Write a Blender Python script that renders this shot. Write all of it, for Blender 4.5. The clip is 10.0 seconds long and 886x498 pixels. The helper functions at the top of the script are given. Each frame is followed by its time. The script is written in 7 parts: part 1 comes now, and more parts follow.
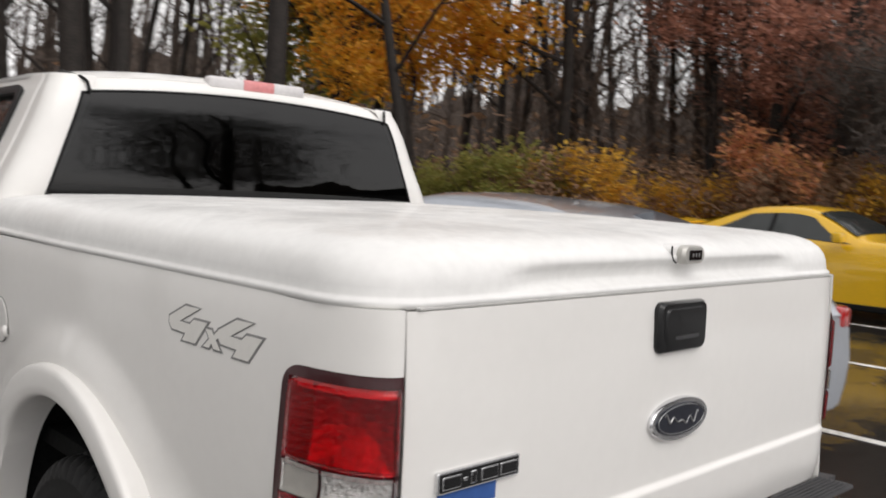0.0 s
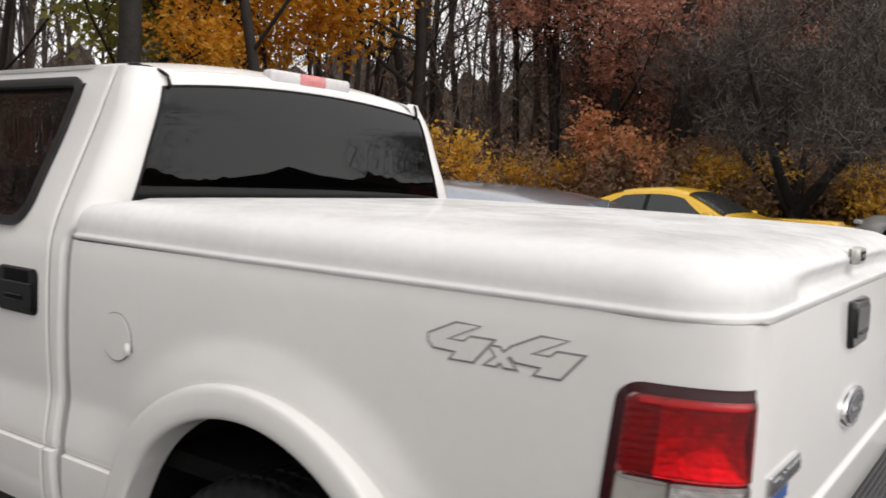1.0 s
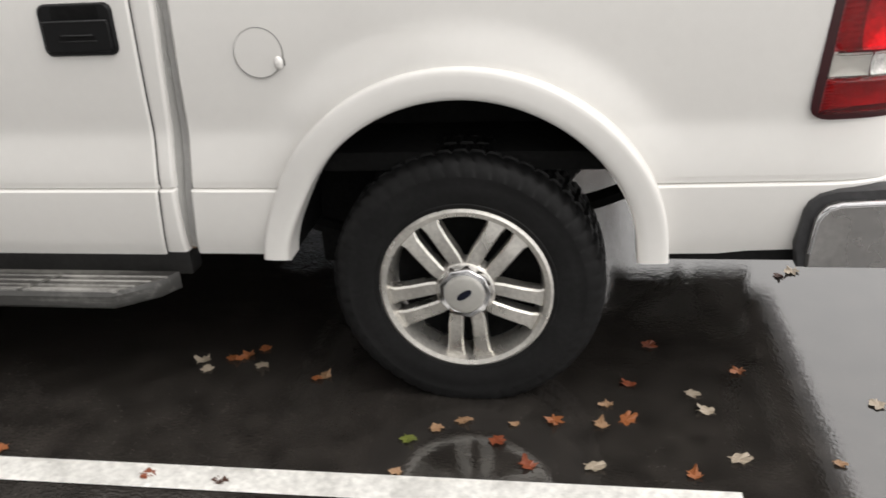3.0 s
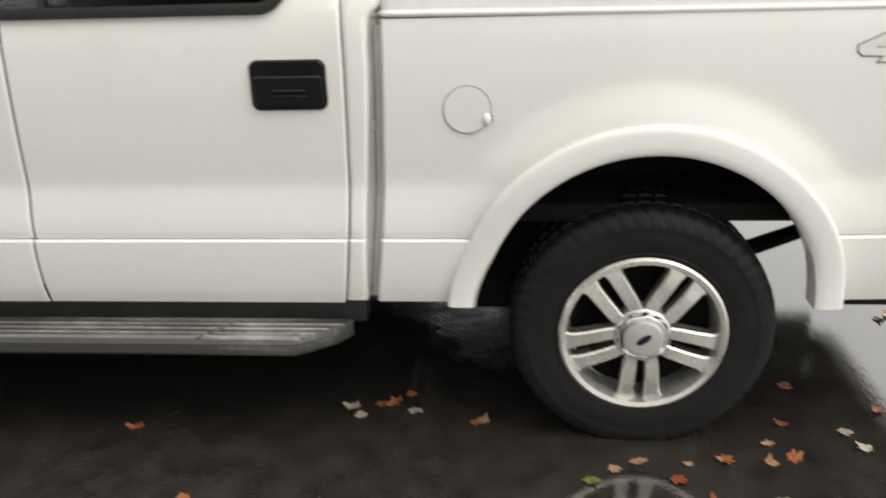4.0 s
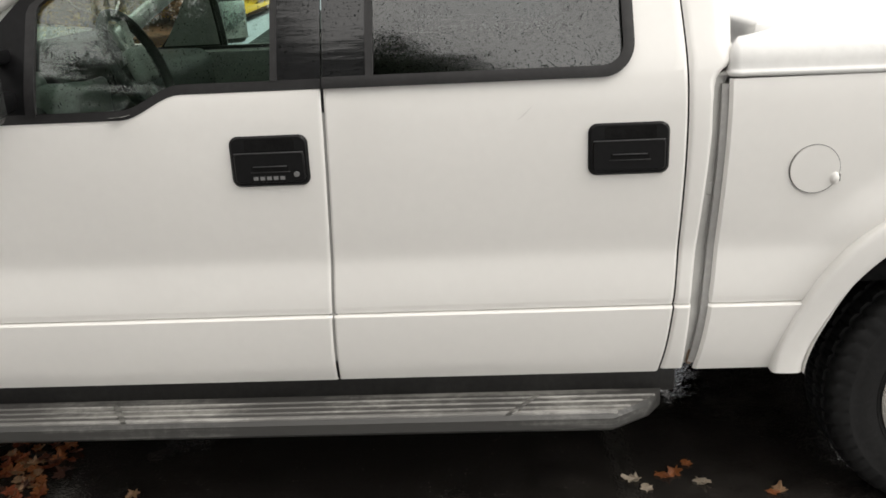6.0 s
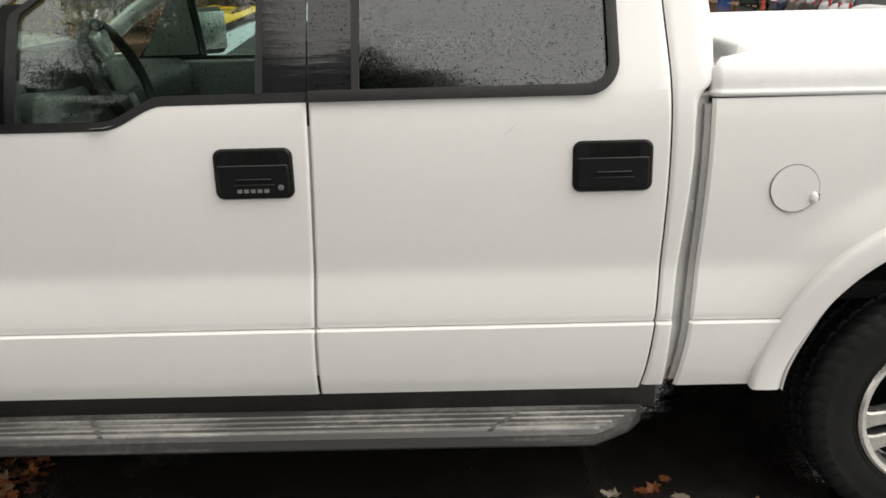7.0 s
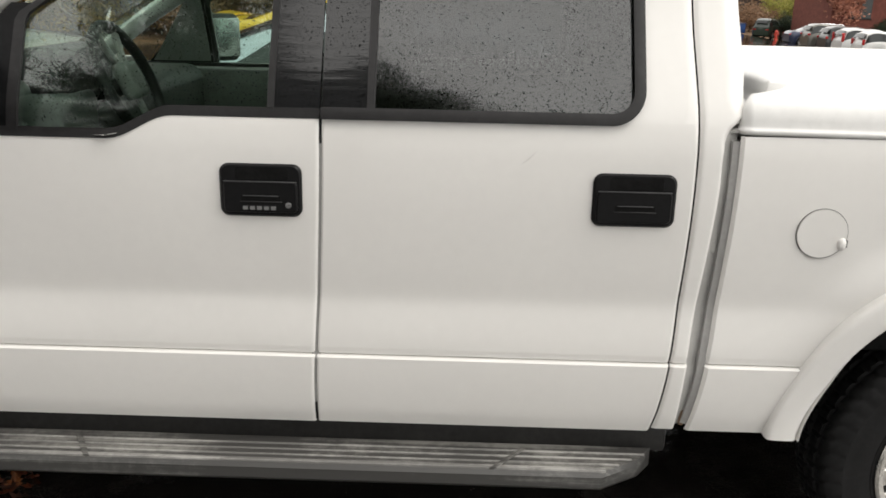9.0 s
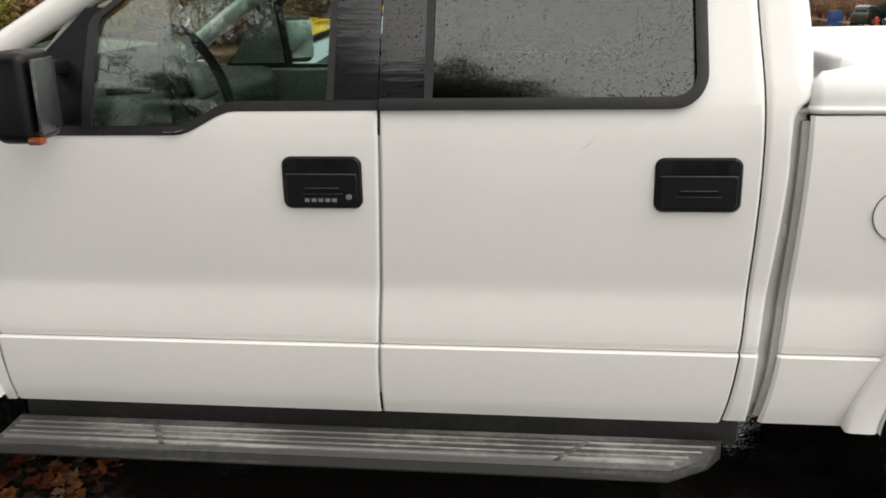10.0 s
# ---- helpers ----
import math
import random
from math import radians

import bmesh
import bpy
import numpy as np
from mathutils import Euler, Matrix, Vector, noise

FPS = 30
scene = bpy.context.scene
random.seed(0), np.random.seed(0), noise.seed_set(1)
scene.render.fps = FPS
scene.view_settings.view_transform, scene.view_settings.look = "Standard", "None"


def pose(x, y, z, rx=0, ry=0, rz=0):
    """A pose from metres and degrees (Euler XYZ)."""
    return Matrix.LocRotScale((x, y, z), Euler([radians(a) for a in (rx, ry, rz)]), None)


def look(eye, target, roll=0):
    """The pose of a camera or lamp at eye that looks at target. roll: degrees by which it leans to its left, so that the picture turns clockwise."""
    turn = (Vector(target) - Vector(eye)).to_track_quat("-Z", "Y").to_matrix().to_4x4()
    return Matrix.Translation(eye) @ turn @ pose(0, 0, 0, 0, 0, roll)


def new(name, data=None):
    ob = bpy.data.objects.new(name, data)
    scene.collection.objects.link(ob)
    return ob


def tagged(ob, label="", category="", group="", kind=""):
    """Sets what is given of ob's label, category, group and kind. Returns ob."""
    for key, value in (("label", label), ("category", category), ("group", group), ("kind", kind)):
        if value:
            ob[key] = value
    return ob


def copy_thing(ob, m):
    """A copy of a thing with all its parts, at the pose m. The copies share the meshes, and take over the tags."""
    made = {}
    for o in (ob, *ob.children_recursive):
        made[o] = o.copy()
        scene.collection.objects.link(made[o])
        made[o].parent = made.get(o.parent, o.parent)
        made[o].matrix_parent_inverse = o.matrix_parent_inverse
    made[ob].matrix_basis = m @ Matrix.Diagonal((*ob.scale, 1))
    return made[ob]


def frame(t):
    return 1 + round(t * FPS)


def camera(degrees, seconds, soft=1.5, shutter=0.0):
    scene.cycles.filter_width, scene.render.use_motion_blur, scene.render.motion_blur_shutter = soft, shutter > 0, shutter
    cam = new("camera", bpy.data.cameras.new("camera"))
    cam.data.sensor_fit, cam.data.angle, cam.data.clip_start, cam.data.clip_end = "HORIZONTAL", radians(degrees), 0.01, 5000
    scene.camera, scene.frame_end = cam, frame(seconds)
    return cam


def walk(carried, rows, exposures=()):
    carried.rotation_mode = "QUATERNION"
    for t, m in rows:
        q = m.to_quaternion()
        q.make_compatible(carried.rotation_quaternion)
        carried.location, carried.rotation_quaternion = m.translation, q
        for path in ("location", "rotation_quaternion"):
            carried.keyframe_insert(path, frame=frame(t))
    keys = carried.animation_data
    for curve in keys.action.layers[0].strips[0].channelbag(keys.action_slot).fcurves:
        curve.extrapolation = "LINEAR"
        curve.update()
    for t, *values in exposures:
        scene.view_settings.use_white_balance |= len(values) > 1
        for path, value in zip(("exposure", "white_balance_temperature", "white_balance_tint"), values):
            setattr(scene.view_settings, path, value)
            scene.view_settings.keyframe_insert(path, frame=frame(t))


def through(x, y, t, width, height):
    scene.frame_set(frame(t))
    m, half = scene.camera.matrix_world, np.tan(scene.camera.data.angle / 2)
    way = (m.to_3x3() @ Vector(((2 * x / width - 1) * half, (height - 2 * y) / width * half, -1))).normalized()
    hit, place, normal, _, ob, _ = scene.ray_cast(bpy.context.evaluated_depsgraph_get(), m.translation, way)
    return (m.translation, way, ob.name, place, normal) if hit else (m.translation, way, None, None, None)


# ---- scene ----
cam = camera(53.6, 10.0, soft=1.6, shutter=0.4)
PATH = [
    (0, (2.261, -0.832, 1.54), (0.813, 0.541, 1.401), 2.6),
    (0.5, (1.921, -1.101, 1.526), (0.698, 0.47, 1.332), 2.0),
    (1, (1.574, -1.437, 1.574), (0.43, 0.195, 1.403), 2.4),
    (1.5, (1.294, -1.671, 1.576), (0.307, 0.056, 1.374), 2.9),
    (2, (0.944, -1.876, 1.579), (0.192, -0.077, 1.134), 0.7),
    (2.5, (0.595, -2.112, 1.511), (0.112, -0.325, 0.752), -3.1),
    (2.7, (0.503, -2.175, 1.516), (0.111, -0.394, 0.694), -3.3),
    (3.8, (-0.241, -2.367, 1.633), (-0.442, -0.533, 0.86), -3.0),
    (4, (-0.381, -2.408, 1.632), (-0.547, -0.556, 0.895), -1.9),
    (4.5, (-0.748, -2.432, 1.655), (-0.994, -0.549, 1.026), 0.2),
    (5, (-1.104, -2.361, 1.678), (-1.536, -0.514, 1.044), -0.6),
    (5.5, (-1.34, -2.356, 1.689), (-1.561, -0.484, 1.019), -3.8),
    (5.7, (-1.376, -2.352, 1.684), (-1.52, -0.469, 1.026), -3.9),
    (6.8, (-1.43, -2.337, 1.689), (-1.487, -0.433, 1.08), -1.8),
    (7, (-1.438, -2.343, 1.693), (-1.474, -0.439, 1.082), -1.7),
    (7.5, (-1.419, -2.348, 1.696), (-1.418, -0.442, 1.092), -0.3),
    (8, (-1.435, -2.299, 1.702), (-1.451, -0.388, 1.115), 1.1),
    (8.5, (-1.453, -2.26, 1.694), (-1.471, -0.346, 1.115), 1.8),
    (9, (-1.464, -2.244, 1.7), (-1.504, -0.331, 1.121), 1.2),
    (9.5, (-1.433, -2.254, 1.698), (-1.566, -0.342, 1.127), -0.5),
    (10, (-1.39, -2.244, 1.667), (-1.629, -0.343, 1.092), -1.3),
]
walk(cam, [(t, look(eye, target, roll)) for t, eye, target, roll in PATH],
     exposures=[(0, 0.31, 6520, 12), (1.0, 0.42, 6520, 12), (1.5, 0.44, 6520, 11), (2.0, 0.40, 6500, 11), (2.7, 0.69, 6550, 11), (3.8, 1.01, 6700, 8.5), (4.5, 0.92, 6750, 8), (5.0, 0.90, 6750, 8.8), (5.5, 0.95, 6720, 9.5), (7.0, 0.92, 6690, 9.5), (10.0, 0.89, 6670, 9.5)])

SKY, SUN = 0.12, 0.55

# ---- sky and light ----
world = bpy.data.worlds.new("overcast_sky")
scene.world = world
world.use_nodes = True
wt = world.node_tree
sky = wt.nodes.new("ShaderNodeTexSky")
sky.sky_type, sky.sun_disc = "NISHITA", False
sky.sun_elevation, sky.sun_rotation = radians(48), radians(80)
sky.air_density, sky.dust_density, sky.ozone_density = 1.0, 2.5, 1.0
grey = wt.nodes.new("ShaderNodeHueSaturation")
grey.inputs["Saturation"].default_value = 0.10
wt.links.new(sky.outputs[0], grey.inputs["Color"])
cloud = wt.nodes.new("ShaderNodeMix")
cloud.data_type = "RGBA"
cloud.inputs[0].default_value = 0.5
cloud.inputs[7].default_value = (11.2, 11.0, 10.7, 1)
wt.links.new(grey.outputs[0], cloud.inputs[6])
wt.links.new(cloud.outputs[2], wt.nodes["Background"].inputs[0])
wt.nodes["Background"].inputs[1].default_value = SKY
sun_data = bpy.data.lights.new("sun", "SUN")
sun_data.energy, sun_data.angle, sun_data.color = SUN, radians(35), (1.0, 0.97, 0.92)
sun = new("sun", sun_data)
sun.matrix_world = look((14, -6, 20), (0, 0, 0))


# ---- materials ----
def node_tools(name):
    m = bpy.data.materials.new(name)
    m.use_nodes = True
    nt = m.node_tree
    b = nt.nodes["Principled BSDF"]

    def add(kind, **kw):
        n = nt.nodes.new(kind)
        for k, v in kw.items():
            if k == "operation":
                n.operation = v
            elif k == "feature":
                n.feature = v
            elif k == "interpolation_type":
                n.interpolation_type = v
            else:
                n.inputs[k].default_value = v
        return n
    return m, nt, b, add


def paint(name, col, rough=0.4, metal=0.0, coat=0.0, vary=0.12, scale=6.0, fine=60.0, bump=0.0, bump_scale=80.0, spec=0.5, random=0.0, trans=0.0, ior=1.45, rough_vary=0.0, wet=0.0):
    """A surface of one colour with stains at two scales, fine relief, and wear in its gloss."""
    m, nt, b, add = node_tools(name)
    co = add("ShaderNodeTexCoord")
    n1, n2 = add("ShaderNodeTexNoise", Scale=scale, Detail=5.0), add("ShaderNodeTexNoise", Scale=fine, Detail=3.0)
    nt.links.new(co.outputs["Object"], n1.inputs["Vector"])
    nt.links.new(co.outputs["Object"], n2.inputs["Vector"])
    mixed = add("ShaderNodeMath", operation="MULTIPLY")
    nt.links.new(n1.outputs["Fac"], mixed.inputs[0])
    nt.links.new(n2.outputs["Fac"], mixed.inputs[1])
    ramp = add("ShaderNodeMapRange")
    ramp.inputs["From Min"].default_value, ramp.inputs["From Max"].default_value = 0.12, 0.40
    ramp.inputs["To Min"].default_value, ramp.inputs["To Max"].default_value = 1 - vary, 1 + vary
    nt.links.new(mixed.outputs[0], ramp.inputs["Value"])
    hsv = add("ShaderNodeHueSaturation")
    hsv.inputs["Color"].default_value = (*col, 1)
    last = ramp.outputs[0]
    if random:
        info = add("ShaderNodeObjectInfo")
        isl = add("ShaderNodeNewGeometry")
        s = add("ShaderNodeMath", operation="ADD")
        nt.links.new(info.outputs["Random"], s.inputs[0])
        nt.links.new(isl.outputs["Random Per Island"], s.inputs[1])
        fr = add("ShaderNodeMath", operation="FRACT")
        nt.links.new(s.outputs[0], fr.inputs[0])
        r2 = add("ShaderNodeMapRange")
        r2.inputs["To Min"].default_value, r2.inputs["To Max"].default_value = 1 - random, 1 + random
        nt.links.new(fr.outputs[0], r2.inputs["Value"])
        mu = add("ShaderNodeMath", operation="MULTIPLY")
        nt.links.new(last, mu.inputs[0])
        nt.links.new(r2.outputs[0], mu.inputs[1])
        last = mu.outputs[0]
        r3 = add("ShaderNodeMapRange")
        r3.inputs["To Min"].default_value, r3.inputs["To Max"].default_value = 0.5 - 0.06 * random, 0.5 + 0.05 * random
        nt.links.new(isl.outputs["Random Per Island"], r3.inputs["Value"])
        nt.links.new(r3.outputs[0], hsv.inputs["Hue"])
    nt.links.new(last, hsv.inputs["Value"])
    nt.links.new(hsv.outputs[0], b.inputs["Base Color"])
    b.inputs["Roughness"].default_value = rough
    if rough_vary:
        rr = add("ShaderNodeMapRange")
        rr.inputs["From Min"].default_value, rr.inputs["From Max"].default_value = 0.3, 0.7
        rr.inputs["To Min"].default_value, rr.inputs["To Max"].default_value = max(0.02, rough - rough_vary), rough + rough_vary
        nt.links.new(n1.outputs["Fac"], rr.inputs["Value"])
        nt.links.new(rr.outputs[0], b.inputs["Roughness"])
    b.inputs["Metallic"].default_value = metal
    b.inputs["Coat Weight"].default_value = coat
    b.inputs["Coat Roughness"].default_value = 0.06
    if wet:
        film = add("ShaderNodeTexNoise", Scale=7.0, Detail=7.0, Roughness=0.75)
        nt.links.new(co.outputs["Object"], film.inputs["Vector"])
        lie = add("ShaderNodeMapRange")
        lie.inputs["From Min"].default_value, lie.inputs["From Max"].default_value = 0.40, 0.62
        lie.inputs["To Min"].default_value, lie.inputs["To Max"].default_value = coat, wet
        nt.links.new(film.outputs["Fac"], lie.inputs["Value"])
        nt.links.new(lie.outputs[0], b.inputs["Coat Weight"])
    b.inputs["Specular IOR Level"].default_value = spec
    b.inputs["Transmission Weight"].default_value = trans
    b.inputs["IOR"].default_value = ior
    if bump:
        n3 = add("ShaderNodeTexNoise", Scale=bump_scale, Detail=4.0)
        nt.links.new(co.outputs["Object"], n3.inputs["Vector"])
        bp = add("ShaderNodeBump", Strength=bump, Distance=0.01)
        nt.links.new(n3.outputs["Fac"], bp.inputs["Height"])
        nt.links.new(bp.outputs[0], b.inputs["Normal"])
    return m


def glass(name, tint, drops=0.0, rough=0.0, ior=1.45):
    """Window glass; drops: how strongly raindrops stand on it."""
    m, nt, b, add = node_tools(name)
    b.inputs["Base Color"].default_value = (*tint, 1)
    b.inputs["Transmission Weight"].default_value = 1.0
    b.inputs["Roughness"].default_value = rough
    b.inputs["IOR"].default_value = ior
    if drops:
        co = add("ShaderNodeTexCoord")
        big = add("ShaderNodeTexNoise", Scale=7.0, Detail=2.0)
        hs = []
        for sc, r0 in ((95.0, 0.36), (210.0, 0.40)):
            v = add("ShaderNodeTexVoronoi", feature="F1", Scale=sc, Randomness=1.0)
            nt.links.new(co.outputs["Object"], v.inputs["Vector"])
            r = add("ShaderNodeMapRange")
            r.inputs["From Min"].default_value, r.inputs["From Max"].default_value = 0.06, r0
            r.inputs["To Min"].default_value, r.inputs["To Max"].default_value = 1.0, 0.0
            nt.links.new(v.outputs["Distance"], r.inputs["Value"])
            hs.append(r)
        nt.links.new(co.outputs["Object"], big.inputs["Vector"])
        pick = add("ShaderNodeMapRange")
        pick.inputs["From Min"].default_value, pick.inputs["From Max"].default_value = 0.38, 0.55
        nt.links.new(big.outputs["Fac"], pick.inputs["Value"])
        mul = add("ShaderNodeMath", operation="MULTIPLY")
        nt.links.new(hs[0].outputs[0], mul.inputs[0])
        nt.links.new(pick.outputs[0], mul.inputs[1])
        mx = add("ShaderNodeMath", operation="MAXIMUM")
        nt.links.new(mul.outputs[0], mx.inputs[0])
        nt.links.new(hs[1].outputs[0], mx.inputs[1])
        bp = add("ShaderNodeBump", Strength=drops, Distance=0.002)
        nt.links.new(mx.outputs[0], bp.inputs["Height"])
        nt.links.new(bp.outputs[0], b.inputs["Normal"])
    return m


def wet_asphalt(name):
    m, nt, b, add = node_tools(name)
    co = add("ShaderNodeTexCoord")
    big = add("ShaderNodeTexNoise", Scale=0.55, Detail=9.0, Roughness=0.68)
    mid = add("ShaderNodeTexNoise", Scale=9.0, Detail=6.0)
    grain = add("ShaderNodeTexVoronoi", feature="F1", Scale=95.0)
    fleck = add("ShaderNodeTexNoise", Scale=120.0, Detail=2.0)
    for n in (big, mid, grain, fleck):
        nt.links.new(co.outputs["Object"], n.inputs["Vector"])
    c = add("ShaderNodeMapRange")
    c.inputs["From Min"].default_value, c.inputs["From Max"].default_value = 0.25, 0.75
    c.inputs["To Min"].default_value, c.inputs["To Max"].default_value = 0.55, 1.6
    nt.links.new(mid.outputs["Fac"], c.inputs["Value"])
    f = add("ShaderNodeMapRange")
    f.inputs["From Min"].default_value, f.inputs["From Max"].default_value = 0.665, 0.77
    f.inputs["To Min"].default_value, f.inputs["To Max"].default_value = 1.0, 4.5
    nt.links.new(fleck.outputs["Fac"], f.inputs["Value"])
    mu = add("ShaderNodeMath", operation="MULTIPLY")
    nt.links.new(c.outputs[0], mu.inputs[0])
    nt.links.new(f.outputs[0], mu.inputs[1])
    hsv = add("ShaderNodeHueSaturation")
    hsv.inputs["Color"].default_value = (0.025, 0.0222, 0.0198, 1)
    nt.links.new(mu.outputs[0], hsv.inputs["Value"])
    nt.links.new(hsv.outputs[0], b.inputs["Base Color"])
    # standing water where the ground lies low
    pud = add("ShaderNodeMapRange", interpolation_type="SMOOTHSTEP")
    pud.inputs["From Min"].default_value, pud.inputs["From Max"].default_value = 0.45, 0.53
    # the ground sinks into a broad puddle past the pickup's rear wheel
    xyz = add("ShaderNodeSeparateXYZ")
    nt.links.new(co.outputs["Object"], xyz.inputs[0])
    hollow = add("ShaderNodeMapRange", interpolation_type="SMOOTHSTEP")
    hollow.inputs["From Min"].default_value, hollow.inputs["From Max"].default_value = -0.1, 0.7
    hollow.inputs["To Max"].default_value = 0.4
    nt.links.new(xyz.outputs["X"], hollow.inputs["Value"])
    low = add("ShaderNodeMath", operation="ADD")
    nt.links.new(big.outputs["Fac"], low.inputs[0])
    nt.links.new(hollow.outputs[0], low.inputs[1])
    nt.links.new(low.outputs[0], pud.inputs["Value"])
    ro = add("ShaderNodeMapRange")
    ro.inputs["To Min"].default_value, ro.inputs["To Max"].default_value = 0.14, 0.02
    nt.links.new(pud.outputs[0], ro.inputs["Value"])
    nt.links.new(ro.outputs[0], b.inputs["Roughness"])
    film = add("ShaderNodeMapRange")
    film.inputs["To Min"].default_value, film.inputs["To Max"].default_value = 1.42, 2.2
    nt.links.new(pud.outputs[0], film.inputs["Value"])
    nt.links.new(film.outputs[0], b.inputs["IOR"])
    st = add("ShaderNodeMapRange")
    st.inputs["To Min"].default_value, st.inputs["To Max"].default_value = 0.26, 0.03
    nt.links.new(pud.outputs[0], st.inputs["Value"])
    bp = add("ShaderNodeBump", Distance=0.006)
    nt.links.new(st.outputs[0], bp.inputs["Strength"])
    nt.links.new(grain.outputs["Distance"], bp.inputs["Height"])
    ripple = add("ShaderNodeTexNoise", Scale=26.0, Detail=7.0, Roughness=0.62)
    nt.links.new(co.outputs["Object"], ripple.inputs["Vector"])
    calm = add("ShaderNodeMapRange")
    calm.inputs["To Min"].default_value, calm.inputs["To Max"].default_value = 0.20, 0.07
    nt.links.new(pud.outputs[0], calm.inputs["Value"])
    bp2 = add("ShaderNodeBump", Distance=0.006)
    nt.links.new(calm.outputs[0], bp2.inputs["Strength"])
    nt.links.new(ripple.outputs["Fac"], bp2.inputs["Height"])
    nt.links.new(bp.outputs[0], bp2.inputs["Normal"])
    nt.links.new(bp2.outputs[0], b.inputs["Normal"])
    return m


def rippled(name, col):
    """Gloss plastic whose face ripples in level bands."""
    m, nt, b, add = node_tools(name)
    b.inputs["Base Color"].default_value = (*col, 1)
    b.inputs["Roughness"].default_value = 0.12
    b.inputs["IOR"].default_value = 1.55
    b.inputs["Coat Weight"].default_value = 0.5
    b.inputs["Coat Roughness"].default_value = 0.04
    co = add("ShaderNodeTexCoord")
    mp = add("ShaderNodeMapping")
    mp.inputs["Scale"].default_value = (5.0, 5.0, 55.0)
    n = add("ShaderNodeTexNoise", Scale=1.0, Detail=3.0)
    nt.links.new(co.outputs["Object"], mp.inputs["Vector"])
    nt.links.new(mp.outputs[0], n.inputs["Vector"])
    bp = add("ShaderNodeBump", Strength=0.13, Distance=0.004)
    nt.links.new(n.outputs["Fac"], bp.inputs["Height"])
    nt.links.new(bp.outputs[0], b.inputs["Normal"])
    nt.links.new(bp.outputs[0], b.inputs["Coat Normal"])
    return m


def worn_tread(name, dark, bare, share, rough=0.38):
    """Black coating rubbed through to pale metal in streaks along x."""
    m, nt, b, add = node_tools(name)
    co = add("ShaderNodeTexCoord")
    streak = add("ShaderNodeMapping")
    streak.inputs["Scale"].default_value = (1.6, 46.0, 46.0)
    n1 = add("ShaderNodeTexNoise", Scale=1.0, Detail=6.0, Roughness=0.65)
    n2 = add("ShaderNodeTexNoise", Scale=2.3, Detail=4.0)
    n3 = add("ShaderNodeTexNoise", Scale=34.0, Detail=5.0, Roughness=0.7)
    nt.links.new(co.outputs["Object"], streak.inputs["Vector"])
    nt.links.new(streak.outputs[0], n1.inputs["Vector"])
    nt.links.new(co.outputs["Object"], n2.inputs["Vector"])
    nt.links.new(co.outputs["Object"], n3.inputs["Vector"])
    s1 = add("ShaderNodeMath", operation="ADD")
    nt.links.new(n1.outputs["Fac"], s1.inputs[0])
    nt.links.new(n2.outputs["Fac"], s1.inputs[1])
    s2 = add("ShaderNodeMath", operation="MULTIPLY_ADD")
    s2.inputs[1].default_value = 0.5
    nt.links.new(n3.outputs["Fac"], s2.inputs[0])
    nt.links.new(s1.outputs[0], s2.inputs[2])
    r = add("ShaderNodeMapRange", interpolation_type="SMOOTHSTEP")
    r.inputs["From Min"].default_value, r.inputs["From Max"].default_value = 1.52 - share, 1.74 - share * 0.6
    nt.links.new(s2.outputs[0], r.inputs["Value"])
    mix = add("ShaderNodeMix")
    mix.data_type = "RGBA"
    mix.inputs[6].default_value, mix.inputs[7].default_value = (*dark, 1), (*bare, 1)
    nt.links.new(r.outputs[0], mix.inputs[0])
    nt.links.new(mix.outputs[2], b.inputs["Base Color"])
    b.inputs["Roughness"].default_value = rough
    bp = add("ShaderNodeBump", Strength=0.12, Distance=0.004)
    nt.links.new(n3.outputs["Fac"], bp.inputs["Height"])
    nt.links.new(bp.outputs[0], b.inputs["Normal"])
    return m


WHITE = paint("white_car_paint", (0.80, 0.785, 0.758), 0.42, coat=0.55, vary=0.012, scale=2.5, fine=30, rough_vary=0.08)
COVER = paint("white_cover_paint", (0.76, 0.755, 0.74), 0.5, coat=0.05, vary=0.04, scale=3, fine=40, bump=0.03, bump_scale=60, rough_vary=0.12, wet=0.32)
BLACK = paint("black_plastic", (0.0055, 0.0055, 0.006), 0.33, vary=0.3, bump=0.05, bump_scale=400, spec=0.22)
ROCKER = paint("grimy_sill_plastic", (0.014, 0.0135, 0.013), 0.5, vary=0.4, scale=8, fine=50, bump=0.1)
POSTBLACK = rippled("rain_wet_gloss_post", (0.012, 0.012, 0.013))
GLOSSBLACK = paint("gloss_black_plastic", (0.004, 0.004, 0.0045), 0.14, vary=0.2, spec=0.45)
TRIM = paint("weathered_black_trim", (0.013, 0.0125, 0.013), 0.45, vary=0.35, scale=14, bump=0.05, bump_scale=200)
RUBBER = paint("tyre_rubber", (0.008, 0.008, 0.0083), 0.55, vary=0.4, scale=9, bump=0.06, bump_scale=160, spec=0.3)
DARK = paint("black_underbody", (0.006, 0.006, 0.006), 0.85, vary=0.5, bump=0.3, bump_scale=40, spec=0.2)
ALLOY = paint("dirty_cast_alloy", (0.62, 0.60, 0.56), 0.33, metal=0.75, vary=0.16, scale=12, fine=90, rough_vary=0.12)
CHROME = paint("chrome", (0.66, 0.66, 0.67), 0.12, metal=1.0, vary=0.06, rough_vary=0.05)
# rougher chrome, with a dim reflection put into its darker colour
DULLCHROME = paint("dark_reflection_chrome", (0.42, 0.41, 0.40), 0.30, metal=0.9, vary=0.12, scale=5, rough_vary=0.12)
CAP = paint("silver_painted_cap", (0.50, 0.49, 0.46), 0.4, metal=0.45, vary=0.06)
